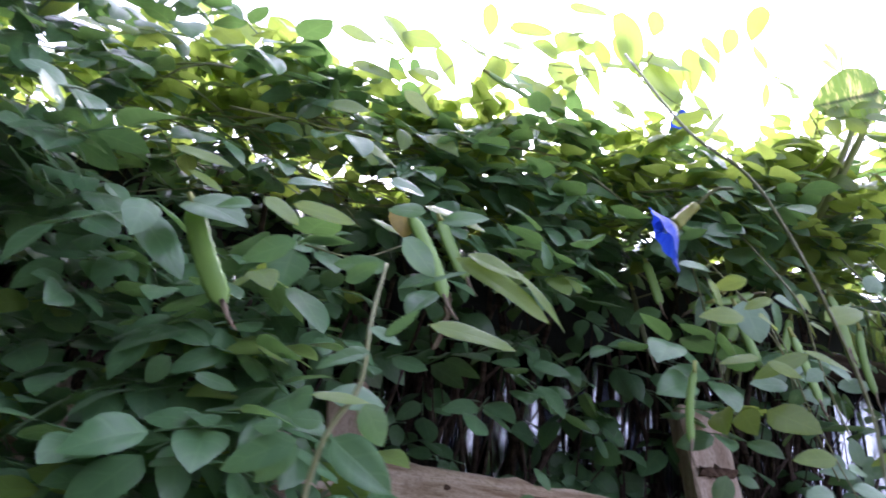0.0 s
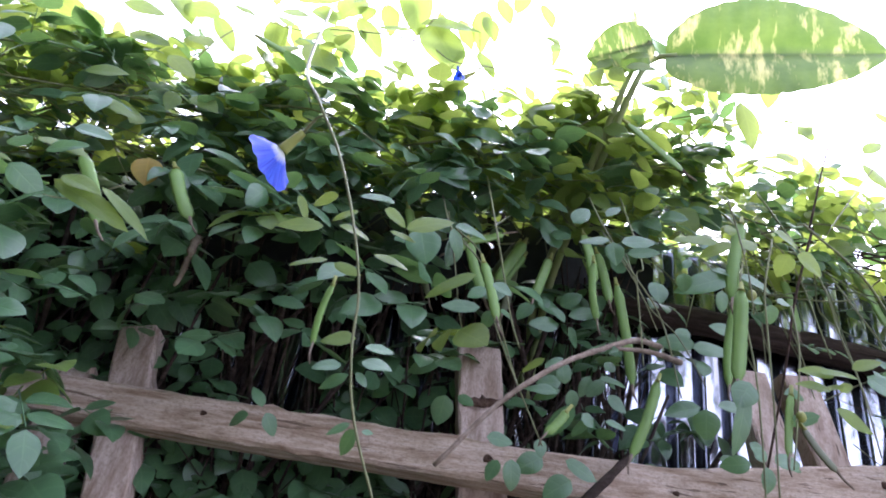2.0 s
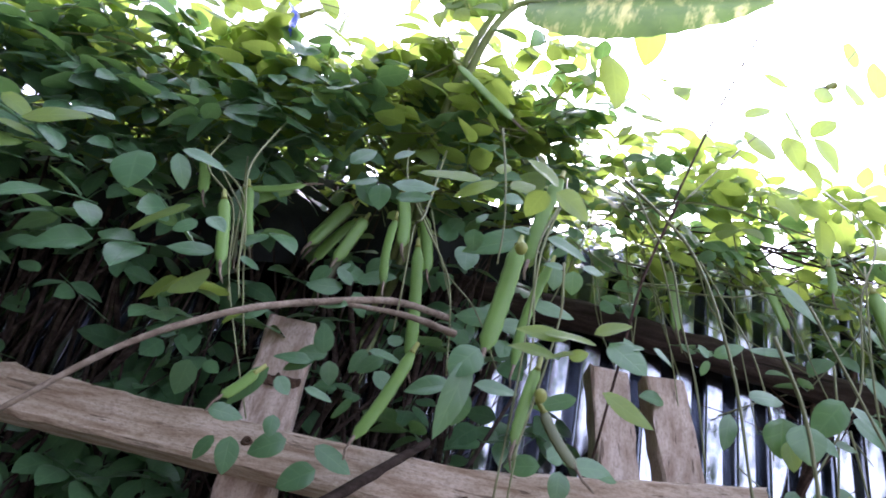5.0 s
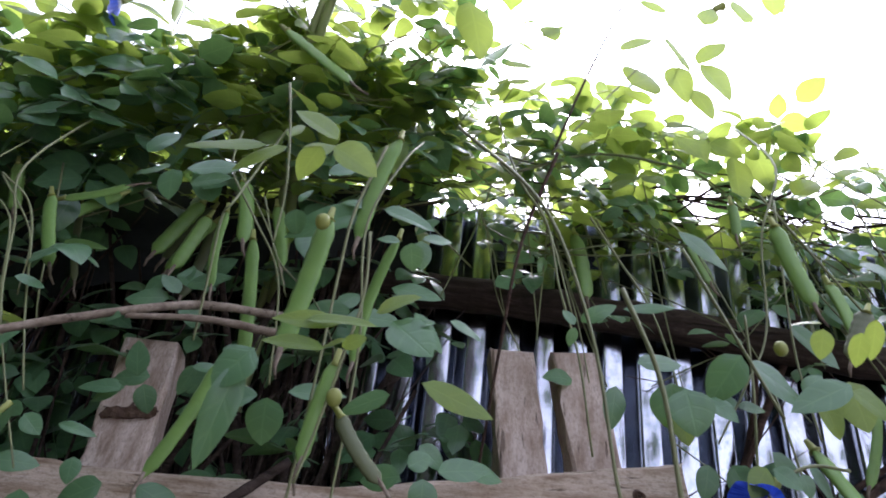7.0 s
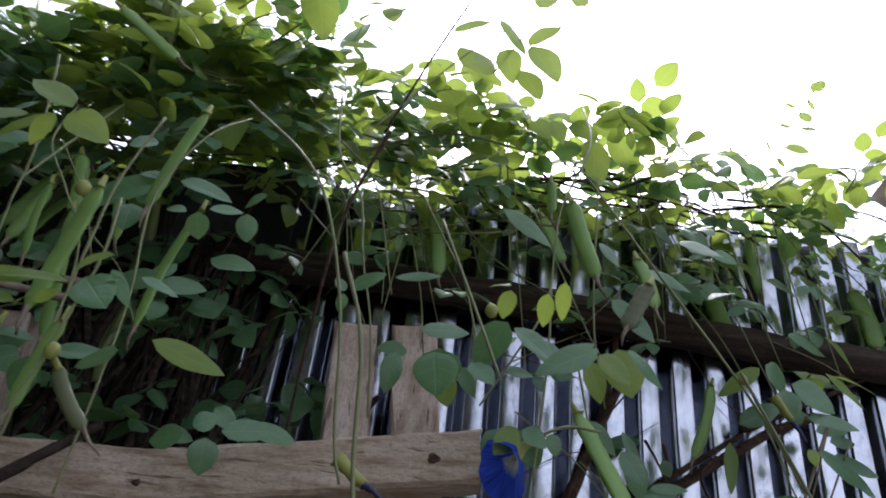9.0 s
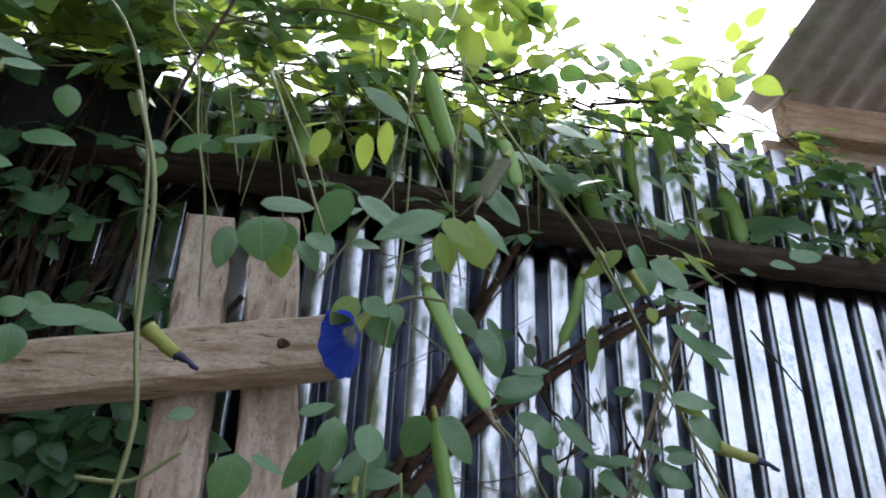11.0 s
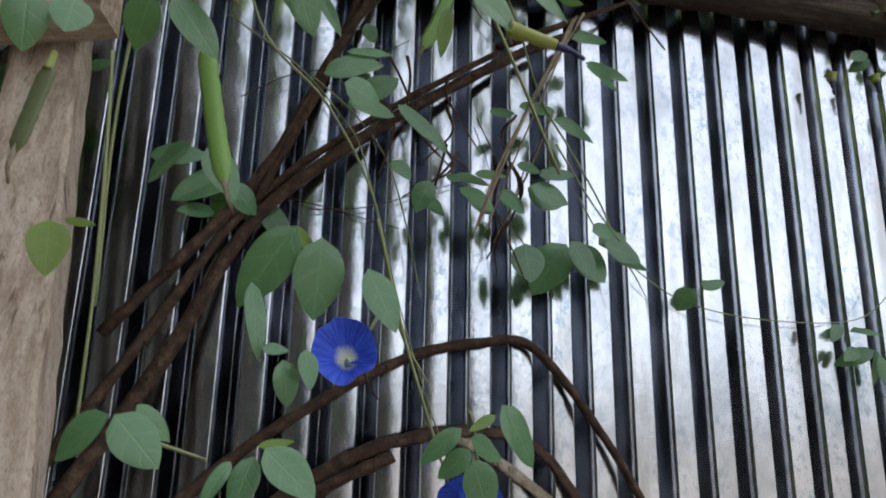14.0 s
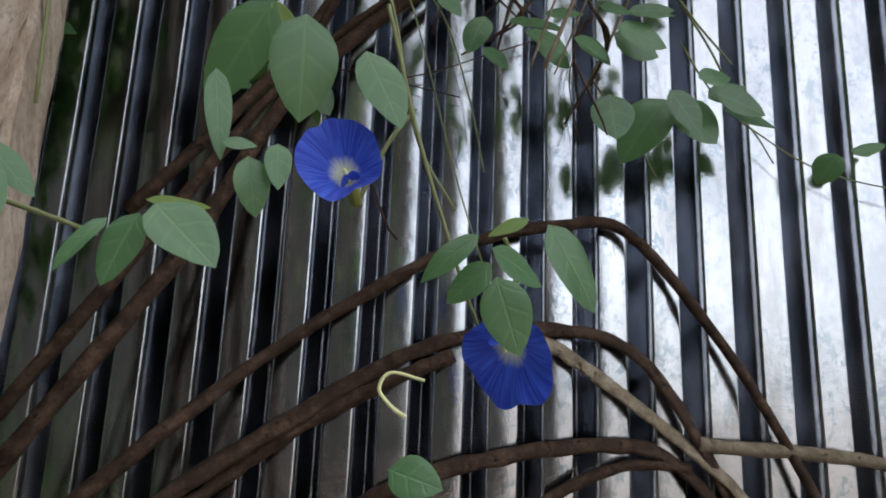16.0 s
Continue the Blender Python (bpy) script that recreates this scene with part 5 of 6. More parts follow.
blade((0.577, 1.000, 1.747), (0.540, 1.000, 1.749), 0.40)
blade((0.589, 1.000, 1.752), (0.596, 1.000, 1.732), 0.70)
blade((0.577, 1.000, 1.750), (0.550, 1.000, 1.738), 0.50)
blade((0.620, 1.000, 1.770), (0.652, 1.000, 1.770), 0.35)
blade((0.630, 1.000, 1.753), (0.652, 1.000, 1.739), 0.60)
blade((0.685, 1.000, 1.901), (0.688, 1.000, 1.872), 0.80)
blade((0.474, 0.950, 1.803), (0.434, 0.950, 1.797), 0.40)
blade((0.486, 0.950, 1.802), (0.482, 0.950, 1.784), 0.70)
blade((0.495, 0.950, 1.804), (0.513, 0.950, 1.804), 0.40)
blade((0.257, 1.040, 1.764), (0.235, 1.040, 1.779), 0.50)
blade((0.231, 1.040, 1.792), (0.252, 1.040, 1.783), 0.50)
blade((0.297, 1.040, 1.778), (0.270, 1.040, 1.786), 0.50)
blade((0.452, 1.040, 1.769), (0.415, 1.040, 1.759), 0.60)
blade((0.463, 1.040, 1.733), (0.459, 1.040, 1.701), 0.70)
blade((0.476, 1.040, 1.735), (0.493, 1.040, 1.726), 0.60)
blade((0.111, 1.040, 1.780), (0.147, 1.040, 1.774), 0.70)
blade((0.241, 1.040, 1.801), (0.212, 1.040, 1.802), 0.50)
blade((0.253, 1.040, 1.804), (0.292, 1.040, 1.801), 0.50)
blade((0.578, 1.040, 1.943), (0.553, 1.040, 1.988), 0.50)
blade((0.584, 1.040, 1.969), (0.570, 1.040, 1.950), 0.90)
blade((0.266, 1.030, 1.673), (0.246, 1.030, 1.663), 0.70)
blade((0.277, 1.030, 1.683), (0.263, 1.030, 1.705), 0.50)
blade((0.282, 1.030, 1.678), (0.296, 1.030, 1.658), 0.60)
blade((0.572, 1.030, 1.684), (0.543, 1.030, 1.667), 0.70)
blade((0.597, 1.030, 1.685), (0.634, 1.030, 1.671), 0.50)
blade((0.604, 1.030, 1.666), (0.575, 1.030, 1.645), 0.70)
blade((0.793, 0.870, 1.737), (0.838, 0.870, 1.725), 0.30, YOUNG_LIT)
blade((0.776, 0.870, 1.728), (0.748, 0.870, 1.718), 0.40)
blade((0.676, 0.845, 1.871), (0.628, 0.845, 1.860), 0.30, YOUNG_LIT)
blade((0.689, 0.845, 1.872), (0.657, 0.845, 1.852), 0.35, YOUNG_LIT)
blade((0.689, 0.845, 1.880), (0.692, 0.845, 1.898), 0.60, YOUNG_LIT)
blade((0.699, 0.845, 1.869), (0.718, 0.845, 1.883), 0.70, YOUNG_LIT)
blade((0.721, 0.930, 1.923), (0.703, 0.930, 1.912), 0.70)
blade((0.685, 0.930, 1.885), (0.692, 0.930, 1.899), 0.60)
blade((0.684, 0.930, 1.879), (0.687, 0.930, 1.859), 0.80)
blade((0.597, 0.930, 1.930), (0.613, 0.930, 1.949), 0.50)
blade((0.560, 0.930, 1.913), (0.578, 0.930, 1.938), 0.60)
blade((0.749, 0.810, 1.742), (0.715, 0.810, 1.740), 0.30, YOUNG_LIT)
blade((0.743, 0.810, 1.728), (0.713, 0.810, 1.730), 0.30, YOUNG_LIT)
blade((0.751, 0.810, 1.730), (0.762, 0.810, 1.736), 0.60, YOUNG_LIT)
blade((0.765, 0.810, 1.750), (0.785, 0.810, 1.759), 0.50, YOUNG_LIT)
blade((0.784, 0.810, 1.753), (0.800, 0.810, 1.733), 0.30)
blade((0.700, 0.850, 1.738), (0.684, 0.850, 1.714), 0.75)
blade((0.695, 0.850, 1.729), (0.686, 0.850, 1.673), 0.30)
blade((0.760, 1.020, 1.868), (0.804, 1.020, 1.860), 0.50)
blade((0.733, 1.020, 1.858), (0.715, 1.020, 1.838), 0.60)
blade((0.635, 1.020, 1.788), (0.647, 1.020, 1.802), 0.70)
blade((0.584, 1.020, 1.764), (0.557, 1.020, 1.760), 0.60)
blade((0.617, 1.020, 1.778), (0.607, 1.020, 1.753), 0.50)
blade((0.634, 1.020, 1.776), (0.614, 1.020, 1.755), 0.50)
blade((0.618, 1.020, 1.729), (0.600, 1.020, 1.713), 0.50)
blade((0.800, 1.020, 1.737), (0.821, 1.020, 1.722), 0.60)
blade((0.828, 1.020, 1.724), (0.869, 1.020, 1.723), 0.50)
blade((0.764, 1.020, 1.714), (0.790, 1.020, 1.710), 0.50)
blade((0.780, 1.020, 1.919), (0.784, 1.020, 1.893), 0.70)
blade((0.794, 1.020, 1.943), (0.772, 1.020, 1.930), 0.50)
blade((0.459, 0.900, 1.814), (0.411, 0.900, 1.790), 0.30, YOUNG_LIT)
blade((0.476, 0.900, 1.808), (0.494, 0.900, 1.797), 0.60)
blade((0.470, 0.900, 1.801), (0.453, 0.900, 1.789), 0.60)
blade((0.532, 0.900, 1.734), (0.548, 0.900, 1.747), 0.40)
blade((0.602, 0.900, 1.765), (0.575, 0.900, 1.766), 0.35)
blade((0.532, 0.900, 1.743), (0.512, 0.900, 1.731), 0.30, YOUNG_LIT)
blade((0.562, 0.900, 1.704), (0.537, 0.900, 1.675), 0.40)
blade((0.569, 0.900, 1.699), (0.581, 0.900, 1.689), 0.70)
blade((0.590, 0.900, 1.696), (0.612, 0.900, 1.693), 0.30)
blade((0.519, 1.000, 1.667), (0.508, 1.000, 1.646), 0.60)
blade((0.532, 1.000, 1.670), (0.536, 1.000, 1.640), 0.60)
blade((0.505, 1.000, 1.687), (0.535, 1.000, 1.689), 0.50)
blade((0.559, 1.000, 1.695), (0.562, 1.000, 1.677), 0.70)
blade((0.965, 0.908, 1.768), (0.969, 0.908, 1.738), 0.95)
blade((1.080, 0.908, 1.786), (1.035, 0.908, 1.763), 0.40)
blade((1.080, 0.908, 1.782), (1.102, 0.908, 1.764), 0.70, YOUNG_LIT)
blade((1.101, 0.908, 1.789), (1.132, 0.908, 1.768), 0.35)
blade((0.938, 0.965, 1.785), (0.934, 0.965, 1.752), 0.50)
blade((0.987, 0.965, 1.779), (1.002, 0.965, 1.759), 0.60)
blade((0.955, 0.965, 1.805), (0.995, 0.965, 1.816), 0.40)
blade((1.018, 0.930, 1.807), (0.996, 0.930, 1.773), 0.60)
blade((1.023, 0.930, 1.803), (1.056, 0.930, 1.781), 0.50)
blade((0.999, 0.810, 1.777), (0.987, 0.810, 1.781), 0.40, YOUNG_LIT)
blade((0.999, 0.810, 1.774), (0.995, 0.810, 1.757), 0.60, YOUNG_LIT)
blade((1.030, 0.810, 1.784), (1.030, 0.810, 1.764), 0.40, YOUNG_LIT)
blade((1.020, 0.810, 1.775), (1.019, 0.810, 1.758), 0.50, YOUNG_LIT)
blade((0.793, 1.000, 1.716), (0.809, 1.000, 1.727), 0.80)
blade((0.815, 1.000, 1.715), (0.853, 1.000, 1.724), 0.50)
blade((0.805, 1.000, 1.709), (0.807, 1.000, 1.682), 0.80)
blade((0.788, 1.000, 1.709), (0.758, 1.000, 1.705), 0.60)
blade((0.895, 0.920, 1.809), (0.887, 0.920, 1.820), 0.60)
blade((0.899, 0.920, 1.812), (0.922, 0.920, 1.825), 0.40)
blade((0.930, 0.920, 1.826), (0.964, 0.920, 1.827), 0.25)
blade((0.895, 0.920, 1.807), (0.893, 0.920, 1.795), 0.60)
blade((0.766, 0.920, 1.856), (0.748, 0.920, 1.860), 0.50)
blade((0.774, 0.920, 1.857), (0.778, 0.920, 1.838), 0.80)
blade((0.782, 0.920, 1.861), (0.805, 0.920, 1.870), 0.40)
blade((0.774, 0.806, 1.745), (0.795, 0.806, 1.726), 0.70)
blade((0.783, 0.806, 1.743), (0.794, 0.806, 1.746), 0.50)
blade((0.802, 0.806, 1.749), (0.821, 0.806, 1.746), 0.30)
blade((0.753, 0.806, 1.732), (0.736, 0.806, 1.731), 0.30, YOUNG_LIT)
blade((0.732, 0.806, 1.740), (0.766, 0.806, 1.744), 0.25, YOUNG_LIT)
blade((0.719, 0.806, 1.846), (0.708, 0.806, 1.825), 0.70, YOUNG_LIT)
blade((0.726, 0.806, 1.847), (0.753, 0.806, 1.835), 0.70, YOUNG_LIT)
blade((0.727, 0.806, 1.852), (0.702, 0.806, 1.865), 0.70, YOUNG_LIT)
blade((1.292, 1.020, 1.825), (1.330, 1.020, 1.804), 0.60)
blade((1.302, 1.020, 1.796), (1.342, 1.020, 1.791), 0.40)
blade((1.326, 1.020, 1.840), (1.365, 1.020, 1.814), 0.20, YOUNG_LIT)
blade((1.285, 1.020, 1.819), (1.286, 1.020, 1.789), 0.70)
blade((1.307, 1.020, 1.767), (1.352, 1.020, 1.745), 0.40)
blade((1.029, 1.020, 1.750), (1.022, 1.020, 1.722), 0.60)
blade((1.048, 1.020, 1.752), (1.064, 1.020, 1.722), 0.70)
blade((1.134, 1.020, 1.745), (1.152, 1.020, 1.720), 0.60)
blade((1.161, 1.020, 1.919), (1.210, 1.020, 1.909), 0.40)
blade((1.021, 1.020, 1.966), (1.075, 1.020, 1.939), 0.35)
blade((1.117, 1.020, 1.943), (1.139, 1.020, 1.922), 0.50)
blade((1.197, 1.020, 1.956), (1.243, 1.020, 1.951), 0.60)
blade((0.970, 0.940, 1.783), (0.973, 0.940, 1.751), 0.95)
blade((0.974, 0.940, 1.765), (0.980, 0.940, 1.741), 0.70, YOUNG_LIT)
blade((0.994, 0.940, 1.775), (1.011, 0.940, 1.759), 0.70)
blade((1.003, 0.940, 1.787), (1.029, 0.940, 1.804), 0.35)
blade((1.002, 0.940, 1.654), (1.024, 0.940, 1.662), 0.35)
blade((1.024, 0.940, 1.654), (1.025, 0.940, 1.621), 0.60)
blade((1.046, 0.940, 1.651), (1.047, 0.940, 1.628), 0.75)
blade((1.081, 0.940, 1.659), (1.070, 0.940, 1.633), 0.65)
blade((1.090, 0.940, 1.659), (1.116, 0.940, 1.633), 0.50)
blade((1.031, 0.940, 1.732), (1.015, 0.940, 1.711), 0.60, YOUNG_LIT)
blade((1.035, 0.940, 1.732), (1.051, 0.940, 1.720), 0.70)
blade((1.055, 0.940, 1.731), (1.060, 0.940, 1.716), 0.70)
blade((1.040, 0.950, 1.802), (1.076, 0.950, 1.785), 0.50)
blade((1.072, 0.950, 1.794), (1.089, 0.950, 1.808), 0.50)
blade((1.109, 0.950, 1.806), (1.121, 0.950, 1.770), 0.85, YOUNG_LIT)
blade((1.086, 0.950, 1.793), (1.095, 0.950, 1.761), 0.50, YOUNG_LIT)
blade((1.022, 0.950, 1.775), (1.044, 0.950, 1.778), 0.50)
blade((0.976, 0.874, 1.622), (0.972, 0.874, 1.596), 0.75)
blade((0.983, 0.874, 1.621), (1.000, 0.874, 1.614), 0.30)
blade((1.017, 0.874, 1.633), (0.999, 0.874, 1.606), 0.35)
blade((0.953, 0.874, 1.640), (0.941, 0.874, 1.636), 0.50)
blade((1.090, 1.036, 1.617), (1.061, 1.036, 1.595), 0.50)
blade((1.100, 1.036, 1.615), (1.121, 1.036, 1.584), 0.60)
blade((1.148, 1.036, 1.745), (1.162, 1.036, 1.713), 0.60)
blade((1.185, 1.036, 1.673), (1.214, 1.036, 1.665), 0.70)
blade((1.322, 1.060, 1.893), (1.364, 1.060, 1.880), 0.50)
blade((1.360, 1.060, 1.896), (1.400, 1.060, 1.870), 0.35, YOUNG_LIT)
blade((1.288, 1.060, 1.853), (1.249, 1.060, 1.823), 0.30, YOUNG_LIT)
blade((1.294, 1.060, 1.857), (1.321, 1.060, 1.837), 0.80)
blade((1.142, 1.060, 1.904), (1.185, 1.060, 1.865), 0.45)
blade((1.450, 1.060, 1.859), (1.473, 1.060, 1.855), 0.60)
blade((1.475, 1.060, 1.869), (1.517, 1.060, 1.881), 0.50)
blade((1.415, 1.060, 1.848), (1.438, 1.060, 1.849), 0.40)
blade((1.228, 0.900, 1.672), (1.262, 0.900, 1.676), 0.45)
blade((1.232, 0.900, 1.669), (1.251, 0.900, 1.665), 0.30, YOUNG_LIT)
blade((1.239, 0.900, 1.662), (1.266, 0.900, 1.646), 0.60)
blade((1.219, 0.900, 1.733), (1.224, 0.900, 1.723), 0.90, YOUNG_LIT)
blade((1.414, 1.157, 1.819), (1.451, 1.157, 1.826), 0.40)
blade((1.424, 1.157, 1.786), (1.468, 1.157, 1.773), 0.50)
blade((1.239, 1.157, 1.747), (1.192, 1.157, 1.718), 0.50)
blade((1.261, 1.157, 1.707), (1.286, 1.157, 1.680), 0.30)
blade((1.270, 1.157, 1.652), (1.257, 1.157, 1.622), 0.60)
blade((1.236, 1.157, 1.667), (1.253, 1.157, 1.651), 0.70)
blade((1.317, 1.180, 1.671), (1.348, 1.180, 1.672), 0.40)
blade((1.303, 1.180, 1.656), (1.336, 1.180, 1.637), 0.50)
blade((1.340, 1.180, 1.652), (1.368, 1.180, 1.638), 0.60)
blade((1.374, 1.180, 1.664), (1.416, 1.180, 1.653), 0.50)
blade((1.382, 1.180, 1.676), (1.419, 1.180, 1.680), 0.40)
blade((1.303, 1.180, 1.662), (1.292, 1.180, 1.673), 0.60)
blade((1.367, 1.180, 1.607), (1.370, 1.180, 1.569), 0.80)
blade((1.413, 1.180, 1.613), (1.435, 1.180, 1.579), 0.60)
blade((1.447, 1.180, 1.613), (1.489, 1.180, 1.599), 0.50)
blade((1.435, 1.180, 1.624), (1.464, 1.180, 1.630), 0.60)
blade((1.161, 1.000, 1.558), (1.130, 1.000, 1.509), 0.45)
blade((1.176, 1.000, 1.552), (1.176, 1.000, 1.503), 0.60)
blade((1.204, 1.000, 1.535), (1.223, 1.000, 1.498), 0.50)
blade((1.159, 1.000, 1.558), (1.175, 1.000, 1.541), 0.30, YOUNG_LIT)
blade((1.138, 1.000, 1.523), (1.148, 1.000, 1.481), 0.25)
blade((1.147, 0.990, 1.485), (1.162, 0.990, 1.485), 0.50)
blade((1.159, 0.990, 1.479), (1.165, 0.990, 1.454), 0.55)
blade((1.171, 0.990, 1.485), (1.175, 0.990, 1.464), 0.45)
blade((1.171, 1.100, 1.712), (1.217, 1.100, 1.727), 0.45)
blade((1.192, 1.100, 1.691), (1.231, 1.100, 1.688), 0.50)
blade((1.188, 1.100, 1.734), (1.226, 1.100, 1.741), 0.30)
blade((1.231, 1.100, 1.693), (1.272, 1.100, 1.665), 0.30)
blade((1.271, 1.100, 1.788), (1.265, 1.100, 1.738), 0.25, YOUNG_LIT)
blade((1.163, 1.100, 1.784), (1.183, 1.100, 1.749), 0.25)
blade((1.202, 1.100, 1.762), (1.211, 1.100, 1.748), 0.70)
blade((1.130, 1.100, 1.790), (1.159, 1.100, 1.762), 0.40)
blade((1.051, 1.100, 1.630), (1.092, 1.100, 1.635), 0.40)
blade((1.108, 1.100, 1.612), (1.131, 1.100, 1.596), 0.70)
blade((1.282, 1.100, 1.807), (1.325, 1.100, 1.831), 0.40)
blade((1.300, 1.200, 1.673), (1.335, 1.200, 1.670), 0.40)
blade((1.315, 1.200, 1.660), (1.346, 1.200, 1.644), 0.60)
blade((1.347, 1.200, 1.662), (1.377, 1.200, 1.646), 0.60)
blade((1.377, 1.200, 1.669), (1.417, 1.200, 1.656), 0.60)
blade((1.366, 1.200, 1.693), (1.390, 1.200, 1.686), 0.60)
blade((1.391, 1.200, 1.689), (1.428, 1.200, 1.688), 0.40)
blade((1.272, 1.200, 1.651), (1.294, 1.200, 1.634), 0.70)
blade((1.338, 1.200, 1.746), (1.369, 1.200, 1.756), 0.40)
blade((1.369, 1.200, 1.756), (1.414, 1.200, 1.764), 0.40)
blade((1.406, 1.200, 1.747), (1.461, 1.200, 1.737), 0.35)
blade((1.417, 1.200, 1.615), (1.381, 1.200, 1.565), 0.60)
blade((1.426, 1.200, 1.613), (1.454, 1.200, 1.578), 0.70)
blade((1.451, 1.200, 1.617), (1.481, 1.200, 1.630), 0.60)
blade((1.463, 1.200, 1.609), (1.502, 1.200, 1.594), 0.45)
blade((1.444, 1.200, 1.817), (1.490, 1.200, 1.799), 0.45)
blade((1.429, 1.200, 1.843), (1.474, 1.200, 1.853), 0.40)
blade((1.561, 1.215, 1.582), (1.548, 1.215, 1.559), 0.80)
blade((1.575, 1.215, 1.582), (1.599, 1.215, 1.593), 0.50)
blade((1.735, 1.215, 1.546), (1.715, 1.215, 1.539), 0.50)
blade((1.763, 1.215, 1.549), (1.747, 1.215, 1.546), 0.40)
blade((1.758, 1.215, 1.527), (1.733, 1.215, 1.515), 0.50)
blade((1.781, 1.215, 1.527), (1.784, 1.215, 1.487), 0.35)
blade((1.052, 0.955, 1.540), (1.067, 0.955, 1.538), 0.30, YOUNG_LIT)
blade((1.046, 0.955, 1.539), (1.051, 0.955, 1.512), 0.60, YOUNG_LIT)
blade((1.143, 0.914, 1.432), (1.133, 0.914, 1.417), 0.35)
blade((1.152, 0.914, 1.434), (1.145, 0.914, 1.412), 0.50)
blade((1.156, 0.914, 1.437), (1.178, 0.914, 1.418), 0.55)
blade((1.153, 0.914, 1.438), (1.169, 0.914, 1.440), 0.20, YOUNG_LIT)
blade((1.104, 0.914, 1.454), (1.118, 0.914, 1.439), 0.40)
blade((1.102, 0.914, 1.447), (1.107, 0.914, 1.439), 0.40, YOUNG_LIT)
blade((1.255, 0.970, 1.445), (1.232, 0.970, 1.428), 0.40)
blade((1.260, 0.970, 1.434), (1.243, 0.970, 1.419), 0.50)
blade((1.260, 0.970, 1.440), (1.282, 0.970, 1.428), 0.45)
blade((1.262, 0.970, 1.429), (1.272, 0.970, 1.400), 0.60)
blade((1.274, 0.970, 1.452), (1.258, 0.970, 1.444), 0.30, YOUNG_LIT)
blade((1.287, 1.000, 1.458), (1.311, 1.000, 1.422), 0.45)
blade((1.224, 1.000, 1.355), (1.245, 1.000, 1.350), 0.70)
pod((0.637, 1.000, 1.890), (0.658, 1.000, 1.765), 0.0130)
pod((0.659, 0.940, 1.760), (0.630, 0.940, 1.676), 0.0117)
pod((0.763, 0.957, 1.884), (0.743, 0.957, 1.769), 0.0109)
pod((0.468, 0.930, 1.847), (0.490, 0.930, 1.782), 0.0117)
pod((0.573, 1.060, 1.940), (0.555, 1.060, 1.876), 0.0150)
pod((0.633, 1.060, 1.962), (0.653, 1.060, 1.890), 0.0140)
pod((0.126, 0.970, 1.906), (0.163, 0.970, 1.844), 0.0170)
pod((0.091, 0.860, 1.835), (0.130, 0.860, 1.768), 0.0133)
pod((-0.054, 0.820, 1.781), (-0.011, 0.820, 1.712), 0.0164)
pod((0.332, 0.870, 1.764), (0.327, 0.870, 1.703), 0.0070)
pod((0.719, 0.882, 1.848), (0.707, 0.882, 1.746), 0.0156)
pod((0.753, 0.925, 1.958), (0.734, 0.925, 1.853), 0.0148)
pod((0.626, 0.950, 2.088), (0.702, 0.950, 2.029), 0.0140)
pod((0.744, 0.860, 1.741), (0.735, 0.860, 1.681), 0.0094)
pod((0.750, 0.860, 1.712), (0.779, 0.860, 1.677), 0.0094, dry=True)
pod((0.556, 0.900, 1.700), (0.537, 0.900, 1.675), 0.0094)
pod((0.450, 1.030, 1.919), (0.506, 1.030, 1.943), 0.0120)
pod((1.068, 0.943, 1.935), (1.091, 0.943, 1.859), 0.0160)
pod((1.146, 1.000, 1.921), (1.162, 1.000, 1.869), 0.0180)
pod((1.061, 0.990, 1.987), (1.062, 0.990, 1.948), 0.0100)
pod((1.138, 0.950, 1.869), (1.115, 0.950, 1.822), 0.0160, dry=True)
pod((1.079, 0.962, 1.757), (1.118, 0.922, 1.658), 0.0185)
pod((1.098, 1.000, 1.671), (1.119, 1.000, 1.576), 0.0130)
pod((1.040, 0.940, 1.614), (1.031, 0.940, 1.565), 0.0110, dry=True)
pod((1.289, 1.160, 1.869), (1.259, 1.160, 1.780), 0.0160)
pod((0.955, 1.150, 2.035), (0.970, 1.150, 1.946), 0.0200)
pod((1.088, 1.150, 2.050), (1.116, 1.150, 1.987), 0.0200)
blade((1.098, 0.906, 1.450), (1.117, 0.906, 1.430), 0.62)
blade((1.096, 0.906, 1.450), (1.075, 0.906, 1.433), 0.55)

# sprays against the sky, and pods in the dark hollow
blade((1.098, 1.120, 2.192), (1.131, 1.120, 2.173), 0.70, YOUNG_LIT)
blade((1.143, 1.120, 2.184), (1.171, 1.120, 2.170), 0.90, YOUNG_LIT)
blade((1.173, 1.120, 2.177), (1.198, 1.120, 2.118), 0.65, YOUNG_LIT)
blade((1.234, 1.120, 2.195), (1.263, 1.120, 2.172), 0.50, YOUNG_LIT)
blade((1.216, 1.120, 2.110), (1.258, 1.120, 2.149), 0.55, YOUNG_LIT)
blade((1.273, 1.120, 2.152), (1.309, 1.120, 2.140), 0.50, YOUNG_LIT)
blade((1.307, 1.120, 2.167), (1.353, 1.120, 2.145), 0.90, YOUNG_LIT)
blade((1.187, 1.150, 2.125), (1.203, 1.150, 2.133), 0.90, YOUNG_LIT)
blade((1.136, 1.100, 2.140), (1.144, 1.100, 2.073), 0.60, YOUNG_LIT)
blade((1.027, 0.950, 2.119), (1.059, 0.950, 2.083), 0.90, YOUNG_LIT)
blade((0.994, 0.950, 2.151), (1.027, 0.950, 2.119), 0.60, YOUNG_LIT)
blade((1.025, 0.950, 2.118), (1.056, 0.950, 2.161), 0.40, YOUNG_LIT)
